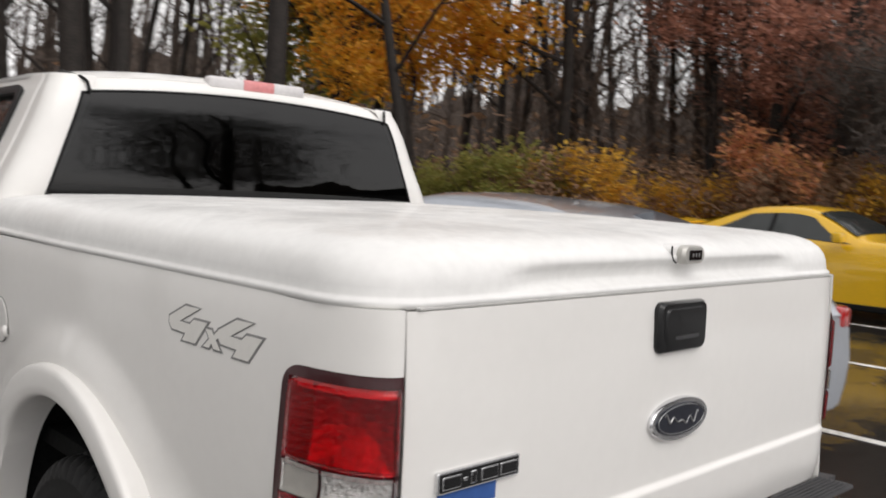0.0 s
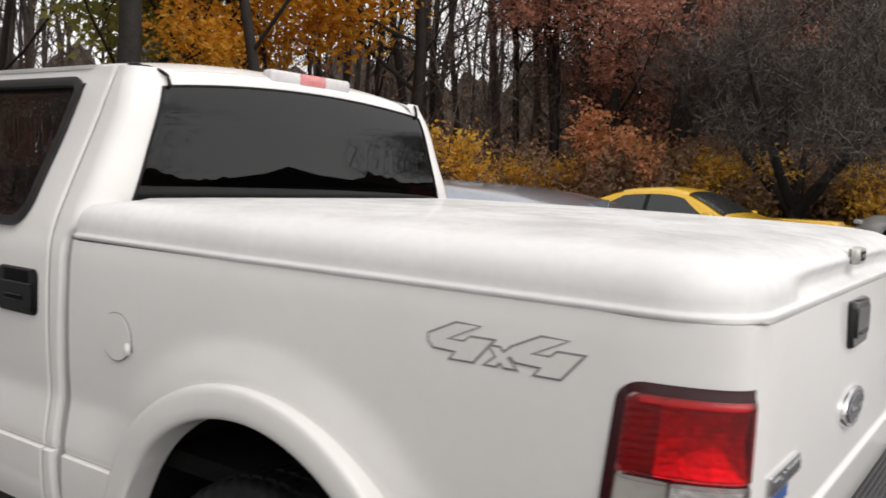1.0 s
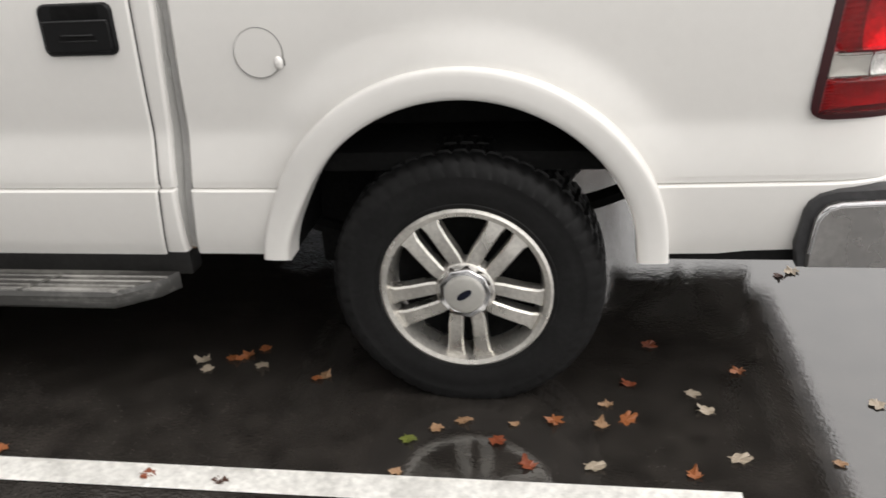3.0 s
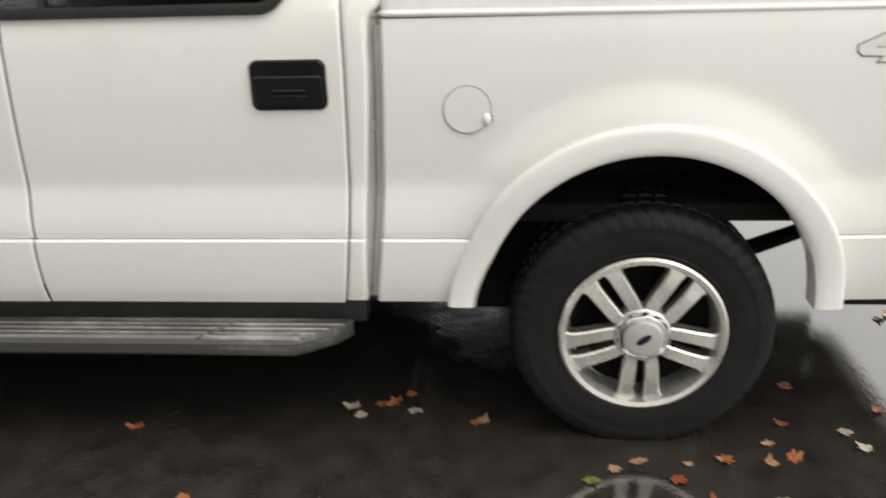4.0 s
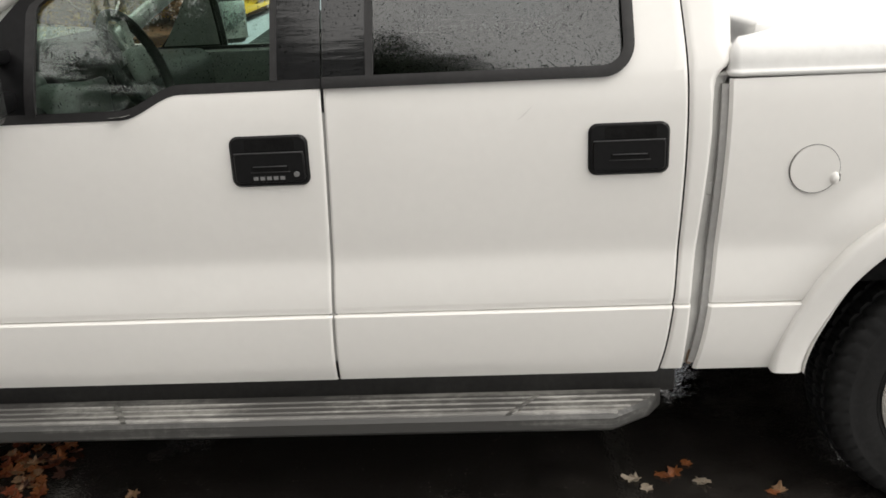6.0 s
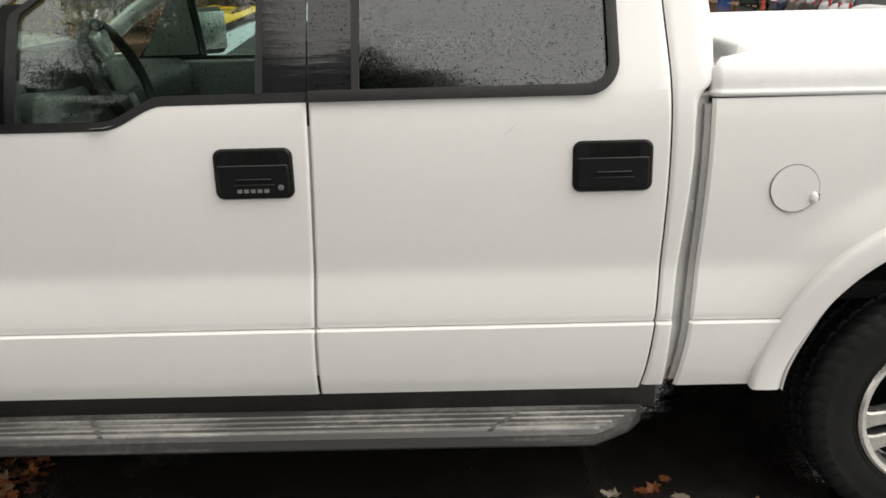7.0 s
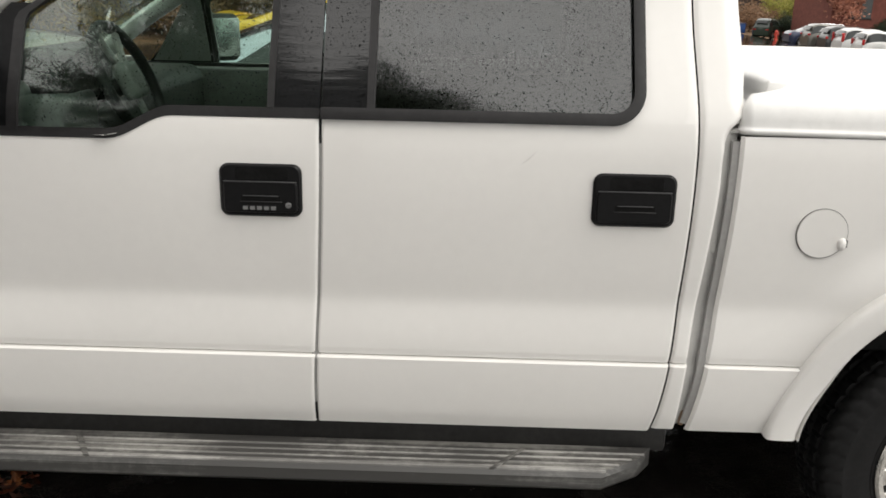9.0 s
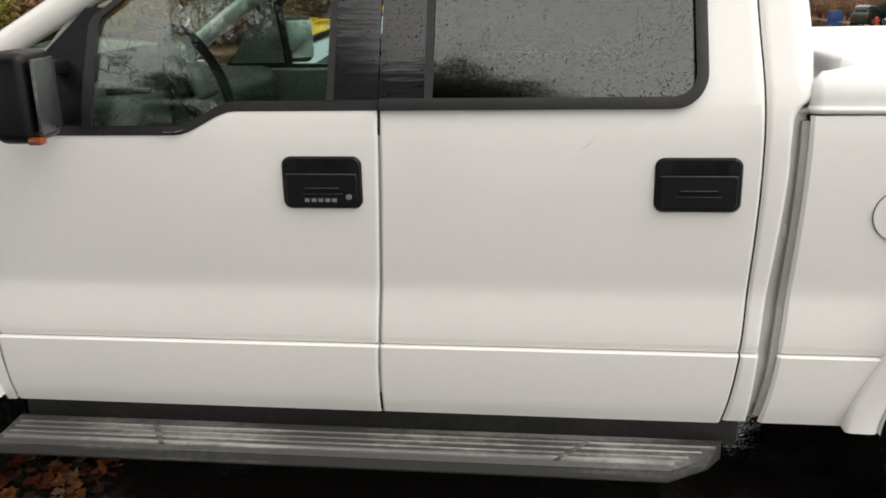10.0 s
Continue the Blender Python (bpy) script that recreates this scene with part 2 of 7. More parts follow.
OVAL = paint("dark_blue_enamel", (0.007, 0.009, 0.018), 0.2, coat=0.1, vary=0.1)
BADGE = paint("silver_badge_face", (0.30, 0.30, 0.30), 0.3, metal=0.8, vary=0.1)
TAPE = paint("blue_plastic_tape", (0.035, 0.10, 0.32), 0.5, vary=0.12)
DECAL = paint("grey_decal_vinyl", (0.23, 0.228, 0.225), 0.5, vary=0.1)
DECALW = paint("white_decal_vinyl", (0.74, 0.725, 0.69), 0.45, vary=0.03)
REDLENS = paint("red_lamp_lens", (0.84, 0.005, 0.028), 0.10, vary=0.03, trans=1.0, bump=0.16, bump_scale=110)
REDBACK = paint("dark_red_lamp_backing", (0.10, 0.010, 0.014), 0.4, vary=0.3, scale=30)
SEAMGREY = paint("grey_rubber_seal", (0.16, 0.155, 0.15), 0.7, vary=0.15)
MILKLENS = paint("milky_lamp_lens", (0.62, 0.60, 0.60), 0.18, coat=0.5, vary=0.08)
CLEARLENS = glass("clear_lamp_lens", (0.92, 0.92, 0.92), rough=0.08)
DARKRED = paint("dark_red_plastic_bezel", (0.035, 0.002, 0.004), 0.3, coat=0.15, vary=0.1)
REDSTEP = paint("red_lamp_facets", (0.24, 0.03, 0.035), 0.35, vary=0.25, scale=25)
REVERSE = paint("pale_ribbed_reflector", (0.74, 0.73, 0.71), 0.25, metal=0.6, vary=0.3, scale=40, bump=0.8, bump_scale=90)
CLEARBACK = paint("pale_lamp_backing", (0.60, 0.585, 0.54), 0.45, metal=0.3, vary=0.1)
REFLECT = paint("lamp_reflector", (0.60, 0.57, 0.58), 0.33, metal=1.0, vary=0.25, scale=30, bump=0.5, bump_scale=45)
TINT = glass("dark_tinted_glass", (0.004, 0.0045, 0.005), rough=0.02, ior=1.47)
TINTWET = glass("wet_dark_tinted_glass", (0.16, 0.175, 0.175), drops=0.04, ior=1.95)
CLEARGLASS = glass("wet_green_tinted_glass", (0.80, 0.95, 0.87), ior=1.68)
STEPALU = worn_tread("worn_step_board", (0.060, 0.058, 0.055), (0.25, 0.245, 0.225), 0.36)
STEPRIB = worn_tread("bare_step_rib", (0.17, 0.166, 0.158), (0.40, 0.39, 0.37), 0.42, 0.36)
STEPFACE = worn_tread("dull_step_edge", (0.040, 0.039, 0.037), (0.13, 0.128, 0.12), 0.27, 0.5)
PAD = paint("pad_and_glint_grey", (0.045, 0.045, 0.047), 0.5, vary=0.3, scale=20)
INTPALE = paint("worn_grey_interior_plastic", (0.16, 0.166, 0.155), 0.6, vary=0.15, bump=0.05)
INTMID = paint("dark_grey_interior_plastic", (0.060, 0.064, 0.060), 0.6, vary=0.15, bump=0.05)
INTGREY = paint("grey_interior_plastic", (0.30, 0.31, 0.29), 0.6, vary=0.1, bump=0.05)
INTDARK = paint("charcoal_interior_plastic", (0.014, 0.015, 0.015), 0.55, vary=0.15, bump=0.05)
CLOTH = paint("grey_seat_cloth", (0.16, 0.16, 0.155), 0.9, vary=0.15, bump=0.2, bump_scale=300)
RUST = paint("rusty_seam", (0.16, 0.105, 0.065), 0.8, vary=0.4, scale=20)
DOORRUBBER = paint("mid_grey_door_rubber", (0.26, 0.255, 0.245), 0.7, vary=0.12)
# white body walls in the cab gap, their shade put into a grey colour
EDGEGREY = paint("bed_wall_shade_grey", (0.33, 0.325, 0.315), 0.6, vary=0.1)
GAPGREY = paint("gap_shade_grey", (0.46, 0.455, 0.44), 0.6, vary=0.1)
AMBER = paint("orange_side_marker", (0.22, 0.045, 0.008), 0.2, coat=0.6)
# tinted dark to stand for the sky reflection that drops break up
WATER = glass("dark_tinted_rain_drop", (0.30, 0.32, 0.32), ior=1.06)
# driver's mirror: its dim reflection is put into the colour
DARKMIRROR = paint("dark_reflection_mirror_glass", (0.13, 0.135, 0.135), 0.2, metal=0.8, vary=0.3, scale=40, bump=0.2, bump_scale=150)
MIRRORGLASS = paint("rain_wet_mirror_glass", (0.42, 0.43, 0.43), 0.16, metal=1.0, vary=0.06, bump=0.1, bump_scale=150)
ASPHALT = wet_asphalt("wet_asphalt")
LINEWHITE = paint("white_road_paint", (0.70, 0.69, 0.66), 0.35, vary=0.25, scale=5, fine=45, bump=0.15, bump_scale=130, rough_vary=0.2)


# ---- shape helpers ----
def finish(me, smooth):
    me.validate()
    if smooth:
        me.polygons.foreach_set("use_smooth", [True] * len(me.polygons))
        me.set_sharp_from_angle(angle=radians(smooth))
    me.update()


def mesh_of(name, pieces, smooth=38):
    """One mesh from pieces (verts, faces, material)."""
    vs, fs, mi, mats = [], [], [], []
    for v, f, m in pieces:
        if m not in mats:
            mats.append(m)
        o = len(vs)
        vs.extend(tuple(p) for p in v)
        fs.extend(tuple(i + o for i in q) for q in f)
        mi.extend([mats.index(m)] * len(f))
    me = bpy.data.meshes.new(name)
    me.from_pydata(vs, [], fs)
    for m in mats:
        me.materials.append(m)
    if len(mats) > 1:
        me.polygons.foreach_set("material_index", mi)
    finish(me, smooth)
    return me


def empty(name, loc, label, category, group="", turn=0.0):
    ob = new(name)
    ob.empty_display_size = 0.2
    ob.matrix_basis = pose(*loc, 0, 0, turn)
    return tagged(ob, label, category, group)


def part(name, geo, material, parent, label="", smooth=38, at=None):
    """One mesh object under a thing or a part. Coordinates are those of the thing's own frame, or of the world where at is the thing's place."""
    pieces = geo if material is None else [(geo[0], geo[1], material)]
    ob = new(name, mesh_of(name, pieces, smooth))
    ob.parent = parent
    if at is not None:
        ob.matrix_parent_inverse = Matrix.Translation(-Vector(at))
    if label:
        tagged(ob, label)
    return ob


def join(*geos):
    vs, fs = [], []
    for v, f in geos:
        o = len(vs)
        vs.extend(v)
        fs.extend(tuple(i + o for i in q) for q in f)
    return vs, fs


def moved(geo, m):
    return [tuple(m @ Vector(v)) for v in geo[0]], list(geo[1])


def flipped(geo, centre):
    """The other side's twin, mirrored across y = centre."""
    return [(x, 2 * centre - y, z) for x, y, z in geo[0]], [tuple(reversed(f)) for f in geo[1]]


def rbox(a, b, r=0.01, seg=2):
    bm = bmesh.new()
    bmesh.ops.create_cube(bm, size=1)
    for v in bm.verts:
        v.co = Vector([(p + q) / 2 + c * (q - p) for p, q, c in zip(a, b, v.co)])
    if r:
        bmesh.ops.bevel(bm, geom=bm.edges[:], offset=r, segments=seg, profile=0.5, affect="EDGES")
    bm.verts.index_update()
    out = [tuple(v.co) for v in bm.verts], [tuple(v.index for v in f.verts) for f in bm.faces]
    bm.free()
    return out


def sheet(fn, us, vs, thick=0.0, keep=None):
    """A grid of points fn(u, v); thick: a closed shell, its back set in along the normals."""
    P = np.array([[fn(u, v) for v in vs] for u in us], float)
    nu, nv = len(us), len(vs)
    V = [tuple(p) for p in P.reshape(-1, 3)]
    F = []
    for i in range(nu - 1):
        for j in range(nv - 1):
            q = (i * nv + j, (i + 1) * nv + j, (i + 1) * nv + j + 1, i * nv + j + 1)
            a, b2 = np.array(V[q[2]]) - V[q[0]], np.array(V[q[3]]) - V[q[1]]
            if np.linalg.norm(np.cross(a, b2)) > 1e-9 and (keep is None or keep(i, j)):
                F.append(q)
    if thick:
        du, dv = np.gradient(P, axis=0), np.gradient(P, axis=1)
        n = np.cross(du, dv)
        n /= np.maximum(np.linalg.norm(n, axis=2, keepdims=True), 1e-9)
        B = (P - n * thick).reshape(-1, 3)
        o = len(V)
        V += [tuple(p) for p in B]
        count = {}
        for q in F:
            for k in range(4):
                count[(q[k], q[(k + 1) % 4])] = 1
        rim = [e for e in count if (e[1], e[0]) not in count]
        F += [tuple(i + o for i in reversed(q)) for q in list(F)]
        F += [(b, a, a + o, b + o) for a, b in rim]
    return V, F


def tube(path, radius, n=8, caps=True):
    """A round bar along a path; radius: one number or one for each point."""
    P = [Vector(p) for p in path]
    R = [radius] * len(P) if isinstance(radius, (int, float)) else list(radius)
    V, F, ref = [], [], None
    for i, p in enumerate(P):
        d = (P[min(i + 1, len(P) - 1)] - P[max(i - 1, 0)]).normalized()
        if ref is None:
            ref = d.orthogonal().normalized()
        ref = (ref - d * ref.dot(d))
        ref = ref.normalized() if ref.length > 1e-6 else d.orthogonal().normalized()
        s = d.cross(ref)
        for k in range(n):
            a = 2 * math.pi * k / n
            V.append(tuple(p + R[i] * (math.cos(a) * ref + math.sin(a) * s)))
    for i in range(len(P) - 1):
        for k in range(n):
            k2 = (k + 1) % n
            F.append((i * n + k, i * n + k2, (i + 1) * n + k2, (i + 1) * n + k))
    if caps:
        F += [tuple(reversed(range(n))), tuple((len(P) - 1) * n + k for k in range(n))]
    return V, F


def lathe(profile, n=48, axis="y"):
    """Profile of (radius, along) turned about the axis."""
    V, F = [], []
    for r, h in profile:
        for k in range(n):
            a = 2 * math.pi * k / n
            c, s = r * math.cos(a), r * math.sin(a)
            V.append({"y": (c, h, s), "z": (c, s, h), "x": (h, c, s)}[axis])
    for i in range(len(profile) - 1):
        for k in range(n):
            k2 = (k + 1) % n
            q = (i * n + k, i * n + k2, (i + 1) * n + k2, (i + 1) * n + k)
            F.append(q)
    return V, F


def round_rect(w, h, r, seg=5):
    out = []
    for cx, cz, a0 in ((w / 2 - r, h / 2 - r, 0), (-w / 2 + r, h / 2 - r, 90), (-w / 2 + r, -h / 2 + r, 180), (w / 2 - r, -h / 2 + r, 270)):
        for k in range(seg + 1):
            a = radians(a0 + 90 * k / seg)
            out.append((cx + r * math.cos(a), cz + r * math.sin(a)))
    return out


def plate(outline, y0, y1, bevel=0.002):
    """An outline of (x, z) as a slab between y0 (back) and y1 (face), the face's edge eased."""
    n = len(outline)
    cx, cz = sum(p[0] for p in outline) / n, sum(p[1] for p in outline) / n
    size = max(max(abs(p[0] - cx) for p in outline), max(abs(p[1] - cz) for p in outline))
    k = 1 - bevel / max(size, 1e-6)
    s = 1 if y1 > y0 else -1
    V = [(x, y0, z) for x, z in outline] + [(x, y1 - s * bevel, z) for x, z in outline] + [(cx + (x - cx) * k, y1, cz + (z - cz) * k) for x, z in outline]
    F = []
    for L in (0, 1):
        for i in range(n):
            j = (i + 1) % n
            F.append((L * n + i, L * n + j, (L + 1) * n + j, (L + 1) * n + i))
    F += [tuple(range(2 * n, 3 * n)), tuple(reversed(range(n)))]
    if s > 0:
        F = [tuple(reversed(f)) for f in F]
    return V, F


def curve(points):
    """A smooth function through (x, y) points."""
    xs, ys = np.array(points, float).T
    d = np.gradient(ys, xs)

    def at(x):
        x = min(max(x, xs[0]), xs[-1])
        i = min(max(int(np.searchsorted(xs, x)) - 1, 0), len(xs) - 2)
        h = xs[i + 1] - xs[i]
        t = (x - xs[i]) / h
        return float((2 * t**3 - 3 * t**2 + 1) * ys[i] + (t**3 - 2 * t**2 + t) * h * d[i] + (3 * t**2 - 2 * t**3) * ys[i + 1] + (t**3 - t**2) * h * d[i + 1])
    return at


def step(x, a, b):
    t = min(max((x - a) / (b - a), 0.0), 1.0)
    return t * t * (3 - 2 * t)


def span(a, b, n):
    return [a + (b - a) * i / n for i in range(n + 1)]


# ---- the pickup truck: x runs to its tail, y across from the driver's side, z up; the rear axle stands at x = 0 ----
YC = 0.985
BASE = (-1.3, YC, 0.0)
truck = empty("pickup_truck", BASE, "white four-door pickup truck with hard bed cover on wet asphalt", "pickup truck")


def tpart(name, geo, material, label="", smooth=38, both=False, parent=None, twin=None):
    """A part of the truck in world coordinates; both: its twin on the other side as well."""
    par = parent or truck
    ob = part(name, geo, material, par, label, smooth, BASE if par is truck else None)
    if par is not truck:
        ob.matrix_parent_inverse = Matrix.Identity(4)
    other = None
    if both:
        if material is None:
            g2 = [(*flipped((v, f), YC), m) for v, f, m in geo]
        else:
            g2 = flipped(geo, YC)
        p2 = twin or truck
        other = part(name, g2, material, p2, label, smooth, BASE if p2 is truck else None)
    return (ob, other) if both else ob


side_base = curve([(0.44, 0.046), (0.50, 0.031), (0.56, 0.019), (0.62, 0.010), (0.68, 0.0055), (0.74, 0.0045), (0.80, 0.0095), (0.84, 0.0140), (0.862, 0.0160), (0.876, 0.0162), (0.895, 0.0148), (0.95, 0.0095),
                   (1.05, 0.003), (1.15, 0.0), (1.25, 0.002), (1.30, 0.005), (1.36, 0.016), (1.40, 0.030), (1.466, 0.060), (1.55, 0.100), (1.62, 0.134), (1.70, 0.170), (1.80, 0.212), (1.86, 0.240)])


def side_y(z):
    """The flank's section: a ledge runs along it at knee height, under a shallow groove."""
    ledge = -0.010 * (1 - step(z, 0.6975, 0.7035)) * step(z, 0.44, 0.56) + 0.0090 * step(z, 0.7020, 0.7036) * (1 - step(z, 0.7060, 0.7072)) + 0.0026 * step(z, 0.7015, 0.7045) * (1 - step(z, 0.708, 0.728))
    return side_base(z) + ledge


ZROWS = sorted(set([round(v, 4) for v in span(0.47, 0.69, 10) + span(0.695, 0.710, 31) + span(0.711, 0.742, 14) + span(0.742, 0.96, 18) + span(0.96, 1.36, 20)]))
ARCH_Z, ARCH_R = 0.47, 0.49


def blister(x, z, cx=0.0, k=1.0):
    r = math.hypot(x - cx, z - ARCH_Z) / k
    return -0.025 * (1 - step(r, 0.575, 0.700)) * step(z, 0.68, 0.94)


# -- load bed --
def taper(x):
    """The bed's flank draws in towards the tail."""
    return 0.040 * min(max((x + 0.05) / 0.96, 0.0), 1.0)


def bed_plan(s):
    """The bed's outline from above: along the flank, then round the tail corner. Gives the place and the outward direction."""
    x0, x1, a, b = -0.765, 0.915, 0.245, 0.135
    flat = x1 - x0
    if s <= flat:
        return Vector((x0 + s, taper(x0 + s))), Vector((0.0, -1.0))
    t = min((s - flat) / 0.31, 1.0) * math.pi / 2
    c, q = math.cos(t), math.sin(t)
    b -= taper(x1)
    n = Vector((q / a, -c / b)).normalized()
    return Vector((x1 + a * q, taper(x1) + b - b * c)), n


bed_front = curve([(0.48, -0.810), (0.60, -0.791), (0.77, -0.774), (1.0, -0.760), (1.20, -0.752), (1.36, -0.750)])
BED_S = [0, 0.004, 0.009] + span(0.03, 0.20, 4) + span(0.22, 0.30, 5) + span(0.31, 1.25, 60) + span(1.26, 1.66, 14) + span(1.68, 1.99, 18)


def bed_point(s, z):
    p, n = bed_plan(s)
    zb = 0.488
    if abs(p.x) < 0.53:
        zb = max(zb, ARCH_Z + math.sqrt(0.53**2 - p.x**2))
    z = min(max(z, zb), 1.340 - 0.009 * step(s, 1.55, 1.72))
    off = side_y(z) + blister(p.x, z)
    fade = 1 - 0.75 * step(s, 1.66, 1.9)
    q = p - n * off * fade
    lead = (bed_front(z) + 0.765) * (1 - step(s, 0.0, 0.22))
    return (q.x + lead, q.y + 0.010 * (1 - step(s, 0.0, 0.008)), z)


bed_rows = [z for z in ZROWS if z >= 0.50 and z < 1.325] + [1.325, 1.340]
bed_rows.insert(0, 0.488)


def lamp_hole(i, j):
    """The skin is open behind the tail lamp."""
    return not (BED_S[i] > 1.703 and BED_S[i] < 1.960 and 0.885 < bed_rows[j] and bed_rows[min(j + 1, len(bed_rows) - 1)] < 1.195)


bed_left, bed_right = tpart("bed_side", sheet(bed_point, BED_S, bed_rows, 0.02, lamp_hole), WHITE, "white steel bed side with a swollen wheel arch", both=True)


def arch_lip(cx, k=1.0):
    """The flared lip round a wheel arch."""
    prof = [(0.577, 0.022), (0.577, -0.022), (0.5755, -0.034), (0.572, -0.0395), (0.566, -0.0425), (0.556, -0.0440), (0.522, -0.0455), (0.504, -0.0445), (0.496, -0.040), (0.4915, -0.032), (0.490, -0.018), (0.490, 0.07)]

    def fn(u, v):
        a = math.pi * u
        r, y = prof[v][0] * k, prof[v][1]
        drop = 1 - step(math.sin(a), 0.02, 0.45)
        # the foot towards the cab spreads, the other narrows
        r += (0.022 if u < 0.5 else -0.012) * drop
        x, z = -r * math.cos(a), ARCH_Z + r * math.sin(a)
        return (cx + x, y + 0.033 * (1 - step(z, 0.50, 0.94)) * (v < 10), max(z, 0.487 if cx > -1 else 0.498))
    return sheet(fn, span(0, 1, 72), list(range(len(prof))))


tpart("wheel_arch_flare", arch_lip(0.010), WHITE, both=True)
# black liner and bed box inside
well = join(sheet(lambda u, v: (-0.52 * math.cos(math.pi * u), 0.05 + 0.34 * v, 0.47 + 0.52 * math.sin(math.pi * u)), span(0, 0.74, 20), [0, 1]),
            sheet(lambda u, v: (-0.50 + 1.0 * u, 0.39, 0.70 + (max(math.sqrt(max(0.5201**2 - (1.0 * u - 0.5) ** 2, 0.0)) - 0.23, 0.0)) * v), span(0, 1, 24), [0, 1]))
well = join(well, rbox((-0.53, 0.385, 0.30), (-0.30, 0.40, 0.80), 0.003, 1))
tpart("wheel_well_liner", well, DARK, both=True)
tpart("bed_sill", rbox((0.50, 0.062, 0.468), (0.925, 0.090, 0.500), 0.003, 1), DARK, "black sill under the bed flank", both=True)
tpart("bed_floor", rbox((-0.76, 0.10, 0.72), (0.98, 2 * YC - 0.10, 0.78), 0.01), DARK)
front_wall = sheet(lambda v, z: (bed_front(z) + 0.002 + 0.004 * math.sin(math.pi * v), side_y(z) + 0.012 + (2 * YC - 2 * side_y(z) - 0.024) * v, z), span(0, 1, 12), [0.505] + span(0.55, 1.325, 12), 0.02)
tpart("bed_front_wall", front_wall, EDGEGREY)
tpart("sill_edge", rbox((0.57, 0.070, 0.485), (0.915, 0.11, 0.515), 0.006), DARK, both=True)

# fuel flap with its finger tab
FX, FZ = -0.516, 1.091
ring = []
for rr, yy in ((0.0680, 0.004), (0.0680, -0.0005), (0.0662, -0.0005), (0.0662, 0.004)):
    ring.append((rr, yy))
flap = [(*moved(lathe(ring, 48), Matrix.Translation((FX, side_y(FZ) - 0.0018, FZ))), SEAMGREY)]
flap += [(*sheet(lambda r, a: (FX + r * math.cos(a), side_y(FZ + r * math.sin(a)) + blister(FX + r * math.cos(a), FZ + r * math.sin(a)) - 0.0025, FZ + r * math.sin(a)), [0.0655, 0.045, 0.0005], span(0, 2 * math.pi, 40), 0.003), WHITE)]
tab = moved(lathe([(0.0005, -0.012), (0.008, -0.011), (0.013, -0.006), (0.0145, 0.002)], 16), Matrix.Translation((FX + 0.054, side_y(FZ) - 0.002, FZ - 0.027)) @ Matrix.Diagonal((0.9, 1, 1.3, 1)))
flap += [(*tab, WHITE)]
flap += [(*rbox((FX + 0.067, -0.003, FZ - 0.036), (FX + 0.070, 0.004, FZ - 0.016), 0.0012), SEAMGREY)]
tpart("fuel_flap", flap, None, "round white fuel flap with a finger tab")

# decal
FOUR = [(0, 0.60), (0.42, 1), (0.78, 1), (0.28, 0.52), (0.56, 0.50), (0.66, 0.66), (1, 0.66), (0.72, 0), (0.38, 0), (0.46, 0.22), (0.08, 0.25), (0, 0.42)]
CROSS = [(0, 0), (0.34, 0), (0.50, 0.28), (0.64, 0), (1, 0), (0.72, 0.5), (1.12, 1), (0.78, 1), (0.58, 0.72), (0.44, 1), (0.10, 1), (0.36, 0.5)]
decal = []


def widened(pts, d):
    """An outline pushed out by d all round."""
    n, out_ = len(pts), []
    area = sum(pts[i][0] * pts[(i + 1) % n][1] - pts[(i + 1) % n][0] * pts[i][1] for i in range(n))
    s = 1 if area > 0 else -1
    for i in range(n):
        p, a, b = Vector(pts[i]), Vector(pts[i - 1]), Vector(pts[(i + 1) % n])
        e1, e2 = (p - a).normalized(), (b - p).normalized()
        n1, n2 = Vector((e1.y, -e1.x)) * s, Vector((e2.y, -e2.x)) * s
        m = n1 + n2
        k = d / max(0.5 * m.length_squared, 0.25)
        out_.append(tuple(p + m * k))
    return out_


for mat_, grow_, off in ((DECAL, 0.0046, 0.0010), (DECALW, 0.0, -0.0002)):
    for shape, x0, z0, w_, h_ in ((FOUR, 0.524, 1.199, 0.150, 0.072), (CROSS, 0.664, 1.199, 0.062, 0.036), (FOUR, 0.716, 1.195, 0.152, 0.073)):
        pts = widened([(x0 + w_ * a, z0 + h_ * b) for a, b in shape], grow_)
        v, f = plate(pts, 0.004, 0.0, 0.0002)
        decal.append(([(x, y + off + side_y(z) + taper(x) - 0.0025, z + 0.001) for x, y, z in v], f, mat_))
for k, nm in enumerate(("digit_decal", "cross_decal", "digit_decal")):
    tpart(nm, [decal[k], decal[k + 3]], None, "white decal outlined in grey", smooth=0)

# tailgate
TG0, TG1 = 0.1415, 2 * YC - 0.1415


def gate_x(z):
    return 1.158 + 0.016 * math.sin(math.pi * min(max((z - 0.72) / 0.75, 0), 1)) + 0.012 * (1 - step(z, 0.866, 0.882)) * step(z, 0.70, 0.78)


def gate_point(y, z):
    e = min(y - TG0, TG1 - y)
    return (gate_x(z) - 0.012 * (1 - step(e, 0.0, 0.05)) - 0.003 * (1 - step(e, 0.0, 0.006)), y, z)


